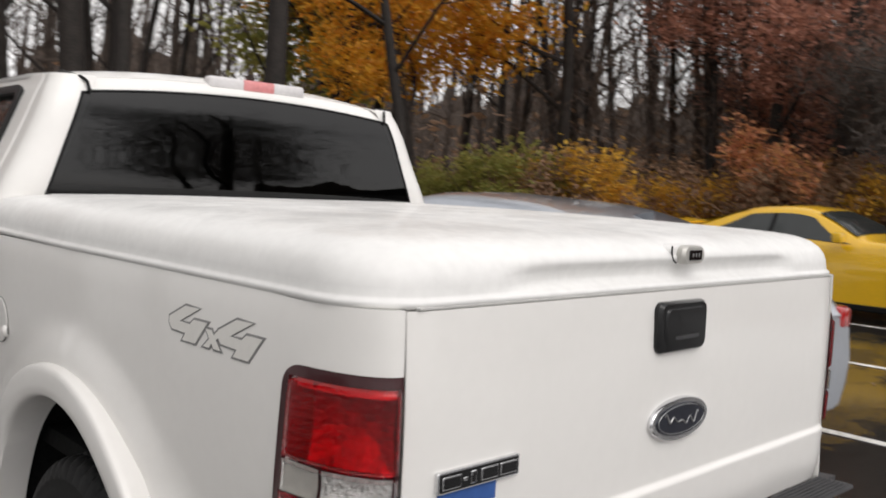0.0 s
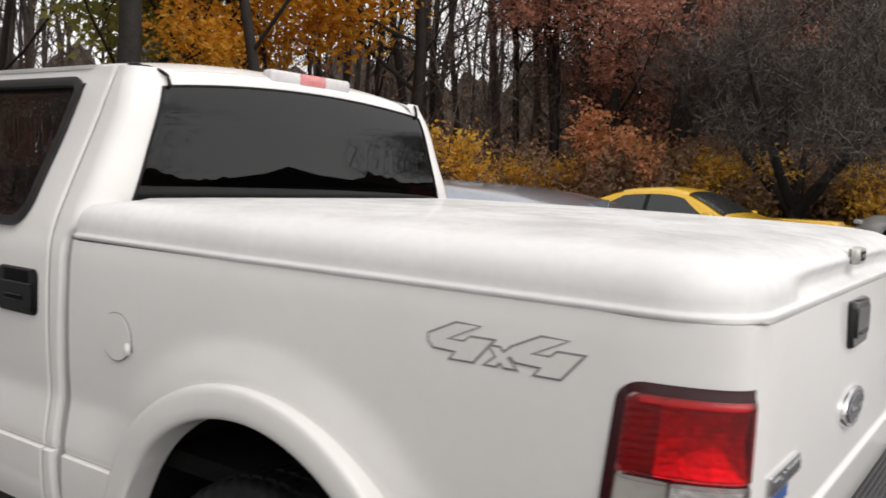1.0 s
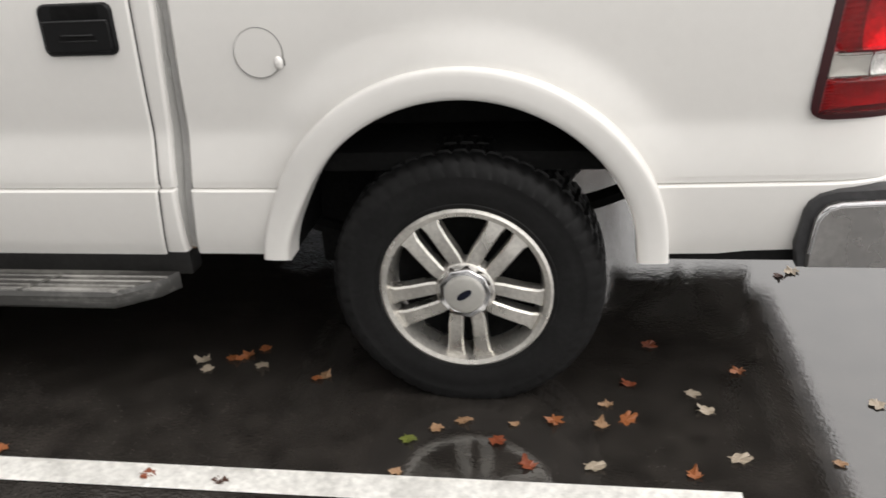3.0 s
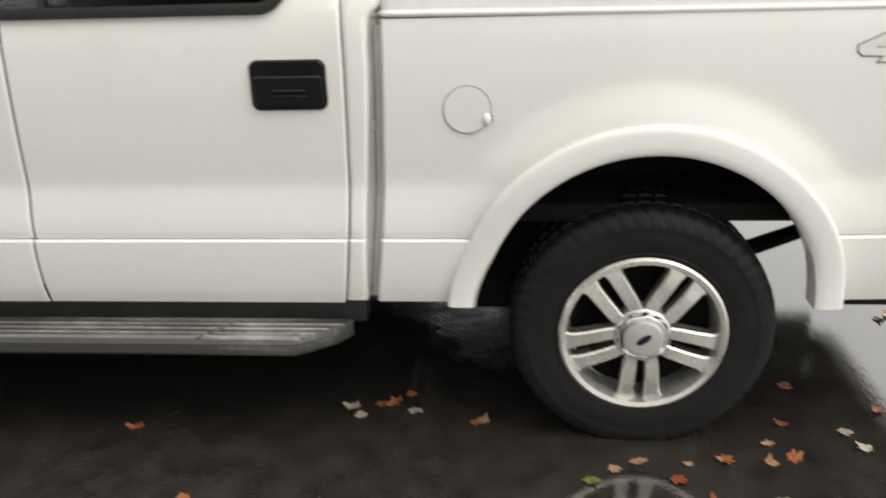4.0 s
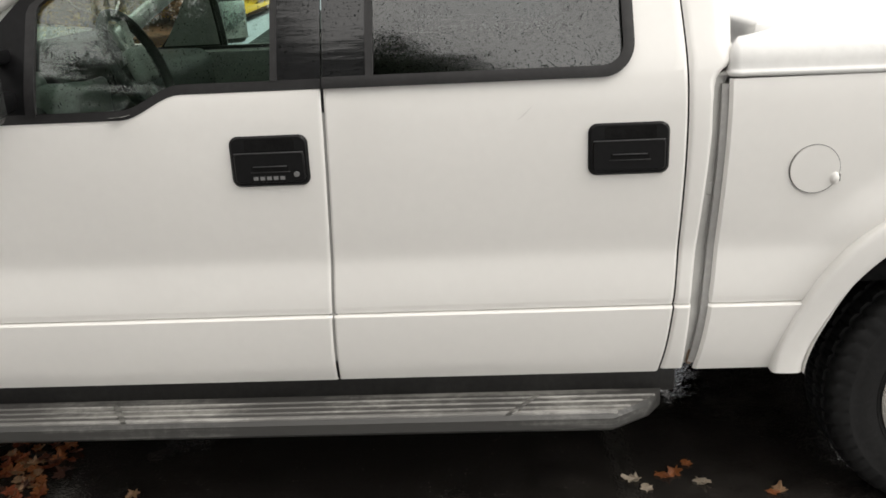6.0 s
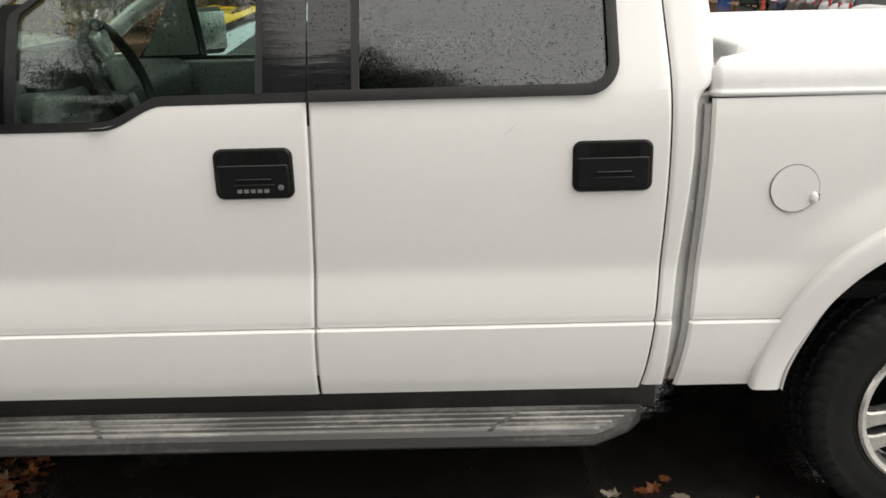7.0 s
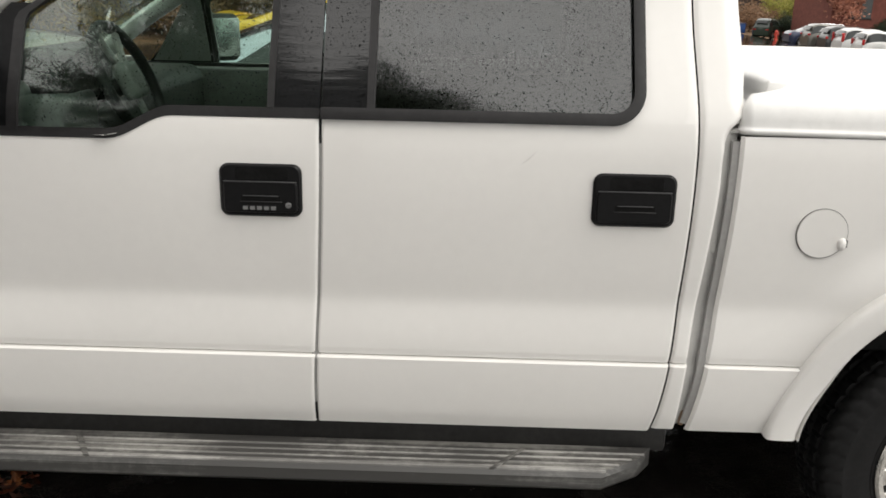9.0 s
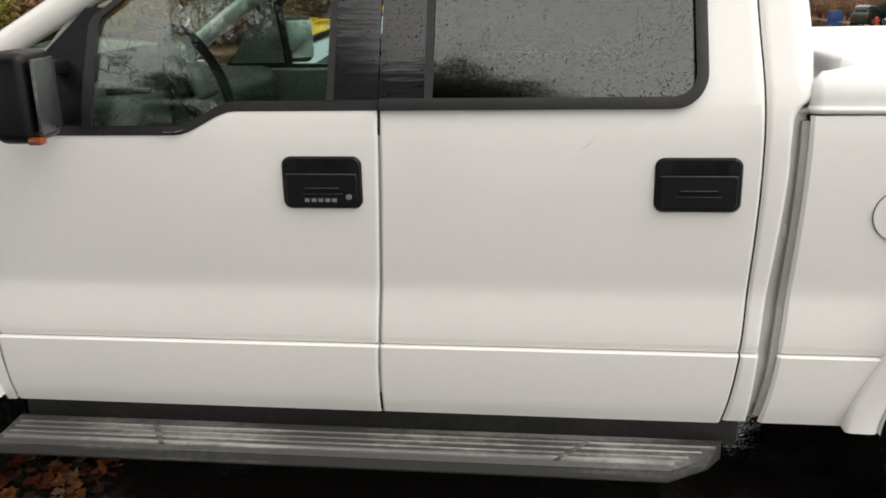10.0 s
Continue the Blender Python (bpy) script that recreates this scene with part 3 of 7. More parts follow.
gate_rows = span(0.715, 0.85, 6) + span(0.86, 0.89, 8) + span(0.91, 1.28, 12) + [1.30, 1.315, 1.328]
tpart("cover_seal", rbox((1.06, 0.16, 1.3285), (gate_x(1.32) - 0.001, 2 * YC - 0.16, 1.3345), 0.002, 1), GAPGREY)
gate = tpart("tailgate", sheet(gate_point, [TG0, TG0 + 0.006, TG0 + 0.015, TG0 + 0.03] + span(TG0 + 0.08, TG1 - 0.08, 20) + [TG1 - 0.03, TG1 - 0.015, TG1 - 0.006, TG1], gate_rows, 0.03), WHITE, "white steel tailgate with a step near its lower edge")
tpart("tailgate_seal", rbox((1.120, 0.133, 0.80), (1.140, 0.144, 1.322), 0.002, 1), DARK, both=True)
gate_handle = [(*moved(plate(round_rect(0.205, 0.118, 0.022), 0.010, -0.016, 0.008), pose(gate_x(1.245), 0.970, 1.245, 0, 0, 90)), GLOSSBLACK),
               (*moved(plate(round_rect(0.164, 0.080, 0.016), -0.015, -0.021, 0.005), pose(gate_x(1.245), 0.970, 1.250, 0, 0, 90)), GLOSSBLACK),
               (*moved(plate(round_rect(0.100, 0.008, 0.003), -0.020, -0.024, 0.002), pose(gate_x(1.245), 0.975, 1.222, 0, 0, 90)), PAD)]
tpart("tailgate_handle", gate_handle, None, "gloss black tailgate handle")


def ellipse(w, h, n=40):
    return [(w / 2 * math.cos(2 * math.pi * k / n), h / 2 * math.sin(2 * math.pi * k / n)) for k in range(n)]


on_gate = pose(gate_x(1.026), 0.982, 1.026, 0, 0, 90)
emblem = [(*moved(plate(ellipse(0.245, 0.102), 0.008, -0.012, 0.005), on_gate), CHROME), (*moved(plate(ellipse(0.212, 0.078), -0.010, -0.0145, 0.002), on_gate), OVAL),
          (*moved(tube([(0.098 * math.cos(a), -0.0145, 0.0335 * math.sin(a)) for a in span(0, 2 * math.pi, 40)], 0.0013, 6), on_gate), BADGE)]
flourish = [(-0.072 + 0.144 * q, -0.0150, 0.011 * math.sin(27 * q + 0.6) * (0.6 + 0.4 * math.cos(7 * q)) + 0.007 * math.cos(5 * q)) for q in span(0, 1, 72)]
emblem.append((*moved(tube(flourish, [0.0012 + 0.0014 * abs(math.sin(9 * q)) for q in span(0, 1, 72)], 6), on_gate), BADGE))
tpart("oval_emblem", emblem, None, "dark oval emblem in a chrome rim")

on_badge = pose(gate_x(1.022), 0.312, 1.022, 0, 0, 90)
badge = [(*moved(plate(round_rect(0.214, 0.040, 0.004), 0.006, -0.008, 0.002), on_badge), CHROME), (*moved(plate(round_rect(0.206, 0.033, 0.003), -0.007, -0.0095, 0.001), on_badge), GLOSSBLACK)]
for dx, w in ((-0.075, 0.046), (-0.040, 0.010), (-0.020, 0.012), (0.022, 0.044), (0.074, 0.046)):
    high = 0.024 if w > 0.011 else 0.007
    badge.append((*moved(plate(round_rect(w, high, 0.002), -0.009, -0.0120, 0.001), on_badge @ Matrix.Translation((dx, 0, 0))), CHROME))
    badge.append((*moved(plate(round_rect(w - 0.005, high - 0.005, 0.001), -0.0115, -0.0135, 0.0005), on_badge @ Matrix.Translation((dx, 0, 0))), GLOSSBLACK))
tpart("model_badge", badge, None, "chrome-rimmed black model badge with silver blocks")
tpart("blue_tape", moved(plate(round_rect(0.150, 0.034, 0.002), 0.004, -0.0025, 0.001), pose(gate_x(0.985), 0.288, 0.986, 0, 3, 90)), TAPE, "strip of blue tape under the badge")

# tail lamps round the corner
LS0, LS1, LZ0, LZ1 = 1.700, 1.988, 0.872, 1.218


def lamp_point(s, z, out):
    lean = 0.030 * (1.205 - z) / 0.33
    s2 = LS0 - lean + (s - LS0) * (LS1 - LS0 + lean) / (LS1 - LS0)
    p, n = bed_plan(s2)
    q = p - n * (side_y(z) * 0.4 - out)
    return (q.x, q.y, z)


def sub_lamp(name, geo, mat_):
    """A piece of both tail lamps."""
    pair = tpart(name, geo, mat_, both=True, parent=lamp, twin=lamp_r)
    for g in pair:
        g.matrix_parent_inverse = Matrix.Identity(4)
    return pair


def lamp_patch(a, b, z0, z1, out, round_=0.0, thick=0.0, edge=0.006, keep=None):
    def fn(u, v):
        e = min(u, 1 - u, v, 1 - v)
        o = out * (0.3 + 0.7 * step(e, 0.0, 0.08)) if edge else out
        s = a + (b - a) * u
        z = z0 + (z1 - z0) * v
        if round_:
            # rounded outer corners towards the flank
            for zc, sg in ((z1 - round_, 1), (z0 + round_, -1)):
                if (z - zc) * sg > 0:
                    d = abs(z - zc)
                    cut = round_ - math.sqrt(max(round_**2 - d * d, 0))
                    s = max(s, a + cut)
        return lamp_point(s, z, o)
    u = U_
    return sheet(fn, u, u, thick, keep)


def lamp_bowl(a, b, z0, z1, deep, flute=0.0002, curl=0.28):
    """A dished reflector behind a lens, its rim forward."""
    def fn(u, v):
        d = min(max(abs(2 * u - 1), abs(2 * v - 1) * 0.999), 1.0)
        q = 0.5 * ((2 * u - 1) ** 2 + (2 * v - 1) ** 2) * 0.6 + 0.4 * d * d
        p, w = 2 * u - 1, 2 * v - 1
        su, sv = 0.5 + 0.5 * p * math.sqrt(1 - curl * w * w), 0.5 + 0.5 * w * math.sqrt(1 - curl * p * p)
        return lamp_point(a + (b - a) * su, z0 + (z1 - z0) * sv, 0.004 - deep * (1 - min(q, 1.0)) + flute * math.sin(v * 75))
    return sheet(fn, span(0, 1, 24), span(0, 1, 50))


B = 0.014
ZB0, ZB1 = 0.980, 1.044
U_ = [0, 0.006, 0.014, 0.026, 0.042, 0.06, 0.08, 0.1, 0.13] + span(0.16, 0.84, 12) + [0.87, 0.9, 0.92, 0.94, 0.958, 0.974, 0.986, 0.994, 1]
lamp, lamp_r = tpart("tail_lamp", lamp_patch(LS0, LS1, LZ0, LZ1, 0.006, 0.040, 0.0, keep=lambda i, j: not (U_[i] > 0.055 and U_[i + 1] < 0.93 and U_[j] > 0.055 and U_[j + 1] < 0.945)), DARKRED, "red and clear tail lamp in a dark bezel", both=True)
SM = LS0 + 0.100
for nm, a, b, z0, z1, m_ in (("red_lens", LS0 + B, LS1 - 0.004, ZB1 + 0.001, LZ1 - 0.018, REDLENS), ("reversing_lens", LS0 + B, LS1 - 0.004, ZB0, ZB1 - 0.001, CLEARLENS), ("red_lens", LS0 + B, LS1 - 0.004, LZ0 + B, ZB0 - 0.001, REDLENS)):
    for g in sub_lamp(nm, lamp_patch(a, b, z0, z1, 0.0125, 0.036 if z1 > 1.1 else 0.0, 0.003), m_):
        g.visible_shadow = False
sub_lamp("lamp_housing", sheet(lambda u, v: lamp_point(LS0 + 0.018 + (LS1 - LS0 - 0.036) * u, LZ0 + 0.018 + (LZ1 - LZ0 - 0.036) * v, 0.005 - 0.050 * min(1.0, 14 * min(u, 1 - u, v, 1 - v))), span(0, 1, 30), span(0, 1, 30)), REDBACK)
for a, b, z0, z1, deep, m_ in ((SM - 0.030, LS1 - 0.020, ZB1 + 0.003, LZ1 - 0.022, 0.040, REFLECT), (LS0 + 0.040, LS1 - 0.026, LZ0 + 0.034, ZB0 - 0.004, 0.020, REDSTEP), (SM, LS1 - 0.024, ZB0 + 0.003, ZB1 - 0.003, 0.022, REVERSE), (LS0 + 0.020, SM - 0.004, ZB0 + 0.003, ZB1 - 0.003, 0.010, CLEARBACK)):
    sub_lamp("reflector", lamp_bowl(a, b, z0, z1, deep, curl=0.04), m_)
for z0, z1 in ((ZB1 + 0.003, LZ1 - 0.030), (LZ0 + 0.026, ZB0 - 0.004)):
    sub_lamp("inner_panel", sheet(lambda u, v: lamp_point(LS0 + 0.018 + 0.066 * u, z0 + (z1 - z0) * v, 0.0055 - 0.022 * u + 0.0007 * math.sin(v * 60)), span(0, 1, 4), span(0, 1, 50)), REDSTEP)

# hard cover over the bed
def cover_geo():
    prof = [(0.012, -0.010), (0.000, -0.009), (-0.005, -0.005), (-0.0065, 0.000), (-0.005, 0.005), (0.001, 0.0075), (0.002, 0.013), (0.003, 0.019), (0.004, 0.028), (0.0055, 0.038), (0.0085, 0.047), (0.012, 0.056), (0.018, 0.066), (0.026, 0.076), (0.048, 0.092),
            (0.080, 0.103), (0.105, 0.107), (0.130, 0.110), (0.145, 0.1115), (0.160, 0.1125), (0.175, 0.1135), (0.20, 0.115), (0.32, 0.120), (0.5, 0.124), (0.70, 0.126)]
    x0, x1, y0, y1 = -0.752, 1.160, 0.012, 2 * YC - 0.012
    rows = []
    for d, h in prof:
        ring_ = []
        for (cx, cy, r0, a0) in ((x1, y1, 0.165, 0), (x0, y1, 0.03, 90), (x0, y0, 0.03, 180), (x1, y0, 0.165, 270)):
            r = max(r0 - d * 0.6, 0.012)
            sx, sy = (1 if cx == x1 else -1), (1 if cy == y1 else -1)
            ox, oy = cx - sx * (d * (0.6 if sx < 0 else 1.0) + r), cy - sy * (d + r)
            for k in range(9):
                a = radians(a0 + 90 * k / 8)
                ring_.append((ox + r * math.cos(a), oy + r * math.sin(a)))
        # subdivide the straight runs so that relief can follow
        full = []
        for i, p in enumerate(ring_):
            q = ring_[(i + 1) % len(ring_)]
            n = 28 if math.dist(p, q) > 0.3 or (i % 9 == 8) else 1
            full += [(p[0] + (q[0] - p[0]) * k / n, p[1] + (q[1] - p[1]) * k / n) for k in range(n)]
        row = []
        for x, y in full:
            y = YC + (y - YC) * (1 - taper(x) / (YC - 0.012))
            z = 1.3475 - 0.0075 * x + h
            # set-in strip along the tail edge, under an overhang
            pk = step(y, 0.40, 0.50) * (1 - step(y, 1.50, 1.54)) * step(x, 1.0, 1.06)
            x -= 0.024 * pk * step(h, 0.008, 0.018) * (1 - step(h, 0.030, 0.066))
            x += 0.006 * pk * step(h, 0.048, 0.060) * (1 - step(h, 0.070, 0.095))
            # the dome drops to a low shelf behind the cab
            z -= 0.060 * (1 - step(x, -0.668, -0.640)) * step(min(y, 2 * YC - y), 0.060, 0.115)
            z += 0.006 * step(h, 0.10, 0.126) * math.sin(x * 2.2 + 1.0)
            row.append((x, y, z))
        rows.append(row)
    V = [p for r in rows for p in r]
    n = len(rows[0])
    F = []
    for i in range(len(rows) - 1):
        for k in range(n):
            k2 = (k + 1) % n
            F.append((i * n + k, i * n + k2, (i + 1) * n + k2, (i + 1) * n + k))
    F.append(tuple((len(rows) - 1) * n + k for k in range(n)))
    return V, F


cover = tpart("bed_cover", cover_geo(), COVER, "white moulded hard bed cover, wet on top", smooth=60)
on_lock = pose(1.136, 1.020, 1.408, 0, 0, 90)
lock = [(*moved(plate(round_rect(0.130, 0.046, 0.022), 0.03, -0.010, 0.008), on_lock), COVER), (*moved(plate(round_rect(0.098, 0.044, 0.021), -0.008, -0.030, 0.007), on_lock @ Matrix.Translation((0.010, 0, 0))), CAP),
        # black arc put in for the shade of a finger pocket
        (*moved(tube([(-0.062 + 0.022 * (1 - math.cos(q)), -0.012, -0.030 * math.sin(q) + 0.012) for q in span(-0.3, 1.5, 8)], 0.0022, 6), on_lock), DARK),
        (*moved(plate(round_rect(0.054, 0.024, 0.003), -0.028, -0.0325, 0.001), on_lock @ Matrix.Translation((0.012, 0, 0))), GLOSSBLACK)]
for dx in (-0.013, 0, 0.013):
    lock.append((*moved(plate(round_rect(0.006, 0.009, 0.001), -0.032, -0.0335, 0.0005), on_lock @ Matrix.Translation((0.012 + dx, 0, 0))), BADGE))
lk = tpart("cover_lock", lock, None, "chrome cover lock with a dark label", parent=cover)
lk.matrix_parent_inverse = Matrix.Identity(4)

# rear bumper
def bumper_geo():
    def fn(u, v):
        # u across, v round the section
        t = (u - 0.5) * 2
        y = YC + t * 0.925
        wrap = step(abs(t), 0.80, 1.0)
        prof = [(0.02, 0.700), (0.075, 0.702), (0.100, 0.690), (0.108, 0.665), (0.108, 0.560), (0.100, 0.520), (0.080, 0.505), (0.02, 0.505)]
        dx, z = prof[v]
        x = 1.165 + dx * (1 - 0.3 * wrap) - 0.16 * wrap * wrap
        return (x, y, z - 0.030 * wrap * (z > 0.6))
    middle = sheet(fn, span(0, 1, 40), list(range(8)))
    # wrapped end: a dark surround, a duller chrome face darkened for its dim reflection, a bright rolled top edge
    shape = [(1.17, 0.470), (0.934, 0.470), (0.934, 0.520), (0.946, 0.610), (0.955, 0.632), (0.972, 0.650), (1.00, 0.659), (1.17, 0.668)]
    round_ = [(1.17, 0.466), (0.914, 0.466), (0.905, 0.530), (0.918, 0.628), (0.930, 0.655), (0.955, 0.675), (1.00, 0.687), (1.17, 0.697)]
    edge = [(x + 0.003, 0.003, z - 0.004) for x, z in shape[2:]]
    end = [(*plate(round_, 0.075, 0.022, 0.006), PAD), (*plate(shape, 0.060, 0.004, 0.012), DULLCHROME), (*tube(edge, [0.006] * 2 + [0.009] * 4, 10), CHROME)]
    return middle, end


bumper_mid, bumper_end = bumper_geo()
bumper = tpart("rear_bumper", bumper_mid, CHROME, "chrome rear step bumper")
bend = tpart("bumper_end", bumper_end, None, both=True, parent=bumper, twin=bumper)
for o in bend:
    o.matrix_parent_inverse = Matrix.Identity(4)
pad = [(*rbox((1.155, 0.12, 0.700), (1.262, 2 * YC - 0.12, 0.712), 0.004), PAD)]
for k in range(7):
    rib = tpart("pad_rib", rbox((1.168 + k * 0.0135, 0.14, 0.711), (1.175 + k * 0.0135, 2 * YC - 0.14, 0.718), 0.0015, 1), PAD, parent=bumper)
    rib.matrix_parent_inverse = Matrix.Identity(4)
pd = tpart("step_pad", pad, None, "ribbed black step pad", parent=bumper)
pd.matrix_parent_inverse = Matrix.Identity(4)

# -- cab --
def seam_mid(z):
    return -1.836 - 0.029 * (1 - step(z, 0.45, 1.3))


seam_rear = curve([(0.46, -0.912), (0.55, -0.896), (0.70, -0.878), (0.95, -0.864), (1.25, -0.857), (1.40, -0.860), (1.60, -0.872), (1.86, -0.876)])
cab_rear = curve([(0.46, -0.838), (0.60, -0.831), (0.77, -0.822), (1.0, -0.803), (1.20, -0.789), (1.30, -0.787), (1.334, -0.780), (1.356, -0.764), (1.378, -0.733), (1.43, -0.724), (1.62, -0.728), (1.80, -0.749), (1.86, -0.772)])


def seam_front(z):
    return -3.004 - 0.012 * math.sin((z - 0.45) * 3)


def belt(x):
    return 1.305 + 0.062 * step(x, -2.395, -2.225)


G = 0.0024


def door_panel(xa, xb, zlow, ztop):
    """A door skin between two seams, its edges turned in."""
    def fn(u, v):
        z = max(zlow, 0.0) + v
        a, b = xa(z) + G, xb(z) - G
        x = a + (b - a) * u
        z = min(z, ztop(x))
        e = min(x - a, b - x)
        return (x, side_y(z) + 0.006 * (1 - step(e, 0.0, 0.006)) + 0.004 * (1 - step(z, 0.47, 0.485)), z)
    us = [0, 0.003, 0.007, 0.012] + span(0.03, 0.97, 34) + [0.988, 0.993, 0.997, 1]
    return sheet(fn, us, [z - zlow for z in [zlow] + [r for r in ZROWS if r > zlow + 0.002] + [1.372]], 0.02)


front_door, front_door_r = tpart("front_door", door_panel(seam_front, seam_mid, 0.480, lambda x: belt(x)), WHITE, "white front door with a black handle and keypad", both=True)
rear_door, rear_door_r = tpart("rear_door", door_panel(seam_mid, seam_rear, 0.482, lambda x: 1.367), WHITE, "white rear door with a black handle", both=True)


for z_a, z_b, m_ in ((0.487, 0.551, BLACK), (0.551, 1.296, DOORRUBBER), (1.296, 1.36, BLACK)):
    tpart("door_seal", sheet(lambda v, z: (seam_mid(z) - 0.012 + 0.024 * v, side_y(z) + 0.0045, z), [0, 1], span(z_a, z_b, max(6, int((z_b - z_a) * 100)))), m_, both=True)
tpart("door_seal", sheet(lambda v, z: (seam_rear(z) - 0.012 + 0.024 * v, side_y(z) + 0.010, z), [0, 1], span(0.49, 1.84, 120)), BLACK, both=True)
tpart("door_seal", sheet(lambda v, z: (seam_front(z) - 0.012 + 0.024 * v, side_y(z) + 0.008, z), [0, 1], span(0.49, 1.30, 84)), SEAMGREY, both=True)


def sub(name, geo, mat_, label="", parent=None, twin=None, both=True, smooth=38):
    """A piece of a truck part, on both sides."""
    res = tpart(name, geo, mat_, label, smooth, both, parent, twin)
    for o in (res if both else (res,)):
        o.matrix_parent_inverse = Matrix.Identity(4)
    return res


# rear door's upper frame: behind and over its window
def win_right(z):
    if z < 1.443:
        return -1.085 + math.sqrt(max(0.072**2 - (1.443 - z) ** 2, 0.0))
    return -1.013 - 0.004 * (z - 1.443) / 0.38


frame_back = sheet(lambda u, v: ((win_right(v) + 0.012) * (1 - u) + (seam_rear(v) - G) * u, side_y(v) + 0.006 * step(u, 0.96, 1.0), v), [0, 0.05, 0.2, 0.4, 0.6, 0.8, 0.95, 0.975, 1], [1.367, 1.372, 1.38] + span(1.39, 1.868, 23), 0.02)
frame_top = sheet(lambda u, v: (seam_mid(1.8) + G + (-1.005 - seam_mid(1.8) - G) * u, side_y(v), v), span(0, 1, 6), [1.815, 1.835, 1.85, 1.868], 0.02)
sub("door_frame", join(frame_back, frame_top), WHITE, parent=rear_door, twin=rear_door_r)
frame_topf = sheet(lambda u, v: (-2.36 + (seam_mid(1.8) - G + 2.36) * u, side_y(v), v), span(0, 1, 6), [1.815, 1.835, 1.85, 1.868], 0.02)
sub("door_frame", frame_topf, WHITE, parent=front_door, twin=front_door_r)


def flank(outline_x0, outline_x1, z0, z1, out, nx=20, nz=10, thick=0.004):
    return sheet(lambda u, v: (outline_x0(z0 + (z1 - z0) * v) * (1 - u) + outline_x1(z0 + (z1 - z0) * v) * u, side_y(z0 + (z1 - z0) * v) - out, z0 + (z1 - z0) * v), span(0, 1, nx), span(0, 1, nz), thick)


# rear window, its black surround and the post in front of it
sub("side_glass", flank(lambda z: -1.700, lambda z: win_right(z) - 0.002, 1.380, 1.818, -0.010, 16, 14), TINTWET, "dark rain-spotted glass", rear_door, rear_door_r)
path_w = [(seam_mid(1.37) + G + (-1.085 - seam_mid(1.37) - G) * i / 16, 1.371) for i in range(17)]
path_w += [(-1.085 + 0.072 * math.sin(radians(q)), 1.443 - 0.072 * math.cos(radians(q))) for q in range(9, 91, 9)]
path_w += [(-1.013 - 0.004 * (z - 1.443) / 0.38, z) for z in span(1.47, 1.770, 11)]
path_w += [(-1.0165 - 0.045 + 0.045 * math.cos(radians(q)), 1.772 + 0.045 * math.sin(radians(q))) for q in range(10, 91, 10)]
path_w += [(x, 1.817) for x in span(-1.10, -1.80, 10)]


def surround(i, v):
    """A strip along the window's edge: v from its inner to its outer side."""
    x, z = path_w[i]
    a, c = path_w[max(i - 1, 0)], path_w[min(i + 1, len(path_w) - 1)]
    dx, dz = c[0] - a[0], c[1] - a[1]
    n = math.hypot(dx, dz)
    x, z = x + dz / n * v, z - dx / n * v
    return (x, side_y(z) - 0.0012 * math.cos(v * 120), z)


trim = [(*sheet(lambda i, v: surround(i, v), list(range(len(path_w))), [-0.013, -0.009, 0, 0.009, 0.013], 0.014), TRIM)]
trim += [(*flank(lambda z: seam_mid(1.5) + G, lambda z: -1.712, 1.384, 1.82, 0.000, 6, 8, 0.012), POSTBLACK), (*flank(lambda z: -1.716, lambda z: -1.696, 1.384, 1.82, 0.004, 3, 8, 0.012), TRIM)]
trim += [(*flank(lambda z: seam_mid(1.5) + G, lambda z: -1.06, 1.808, 1.822, 0.001, 8, 2, 0.012), TRIM)]
sub("window_trim", trim, None, "black window surround", rear_door, rear_door_r)

# front window and its surround, the kinked belt line, the sail panel that carries the mirror
def front_edge(z):
    return -2.640 if z < 1.60 else -2.640 + (z - 1.60) * 1.35


sub("side_glass", sheet(lambda u, v: ((lambda x: (x if v < 0.65 else x + (front_edge(1.318 + v * 0.5) - front_edge(1.318)) * (1 - u), side_y(max(belt(x) + 0.012, 1.318) + v * (1.818 - max(belt(x) + 0.012, 1.318))) + 0.010, max(belt(x) + 0.012, 1.318) + v * (1.818 - max(belt(x) + 0.012, 1.318))))(-2.640 + 0.68 * u)), span(0, 1, 30), span(0, 1, 14), 0.004),
    CLEARGLASS, "clear rain-spotted glass", front_door, front_door_r)
ftrim = [(*sheet(lambda u, v: (-2.99 + (seam_mid(1.37) - G + 2.99) * u, side_y(belt(-2.99 + 1.15 * u) + v) - 0.004, belt(-2.99 + (seam_mid(1.37) - G + 2.99) * u) - 0.008 + v), span(0, 1, 60), [0, 0.004, 0.020, 0.026], 0.02), TRIM)]
ftrim += [(*flank(lambda z: -1.965, lambda z: seam_mid(1.5) - G, 1.384, 1.82, 0.000, 6, 8, 0.012), POSTBLACK), (*flank(lambda z: -1.975, lambda z: -1.957, 1.384, 1.82, 0.004, 3, 8, 0.012), TRIM)]
ftrim += [(*flank(lambda z: front_edge(z) - 0.016, lambda z: front_edge(z) + 0.012, 1.315, 1.815, 0.005, 3, 24, 0.012), TRIM)]
ftrim += [(*flank(lambda z: -2.96 + (z - 1.32) * 0.93, lambda z: front_edge(z) - 0.012, 1.318, 1.63, 0.001, 8, 10, 0.012), BLACK)]
sub("window_trim", ftrim, None, "black window surround and sail panel", front_door, front_door_r)


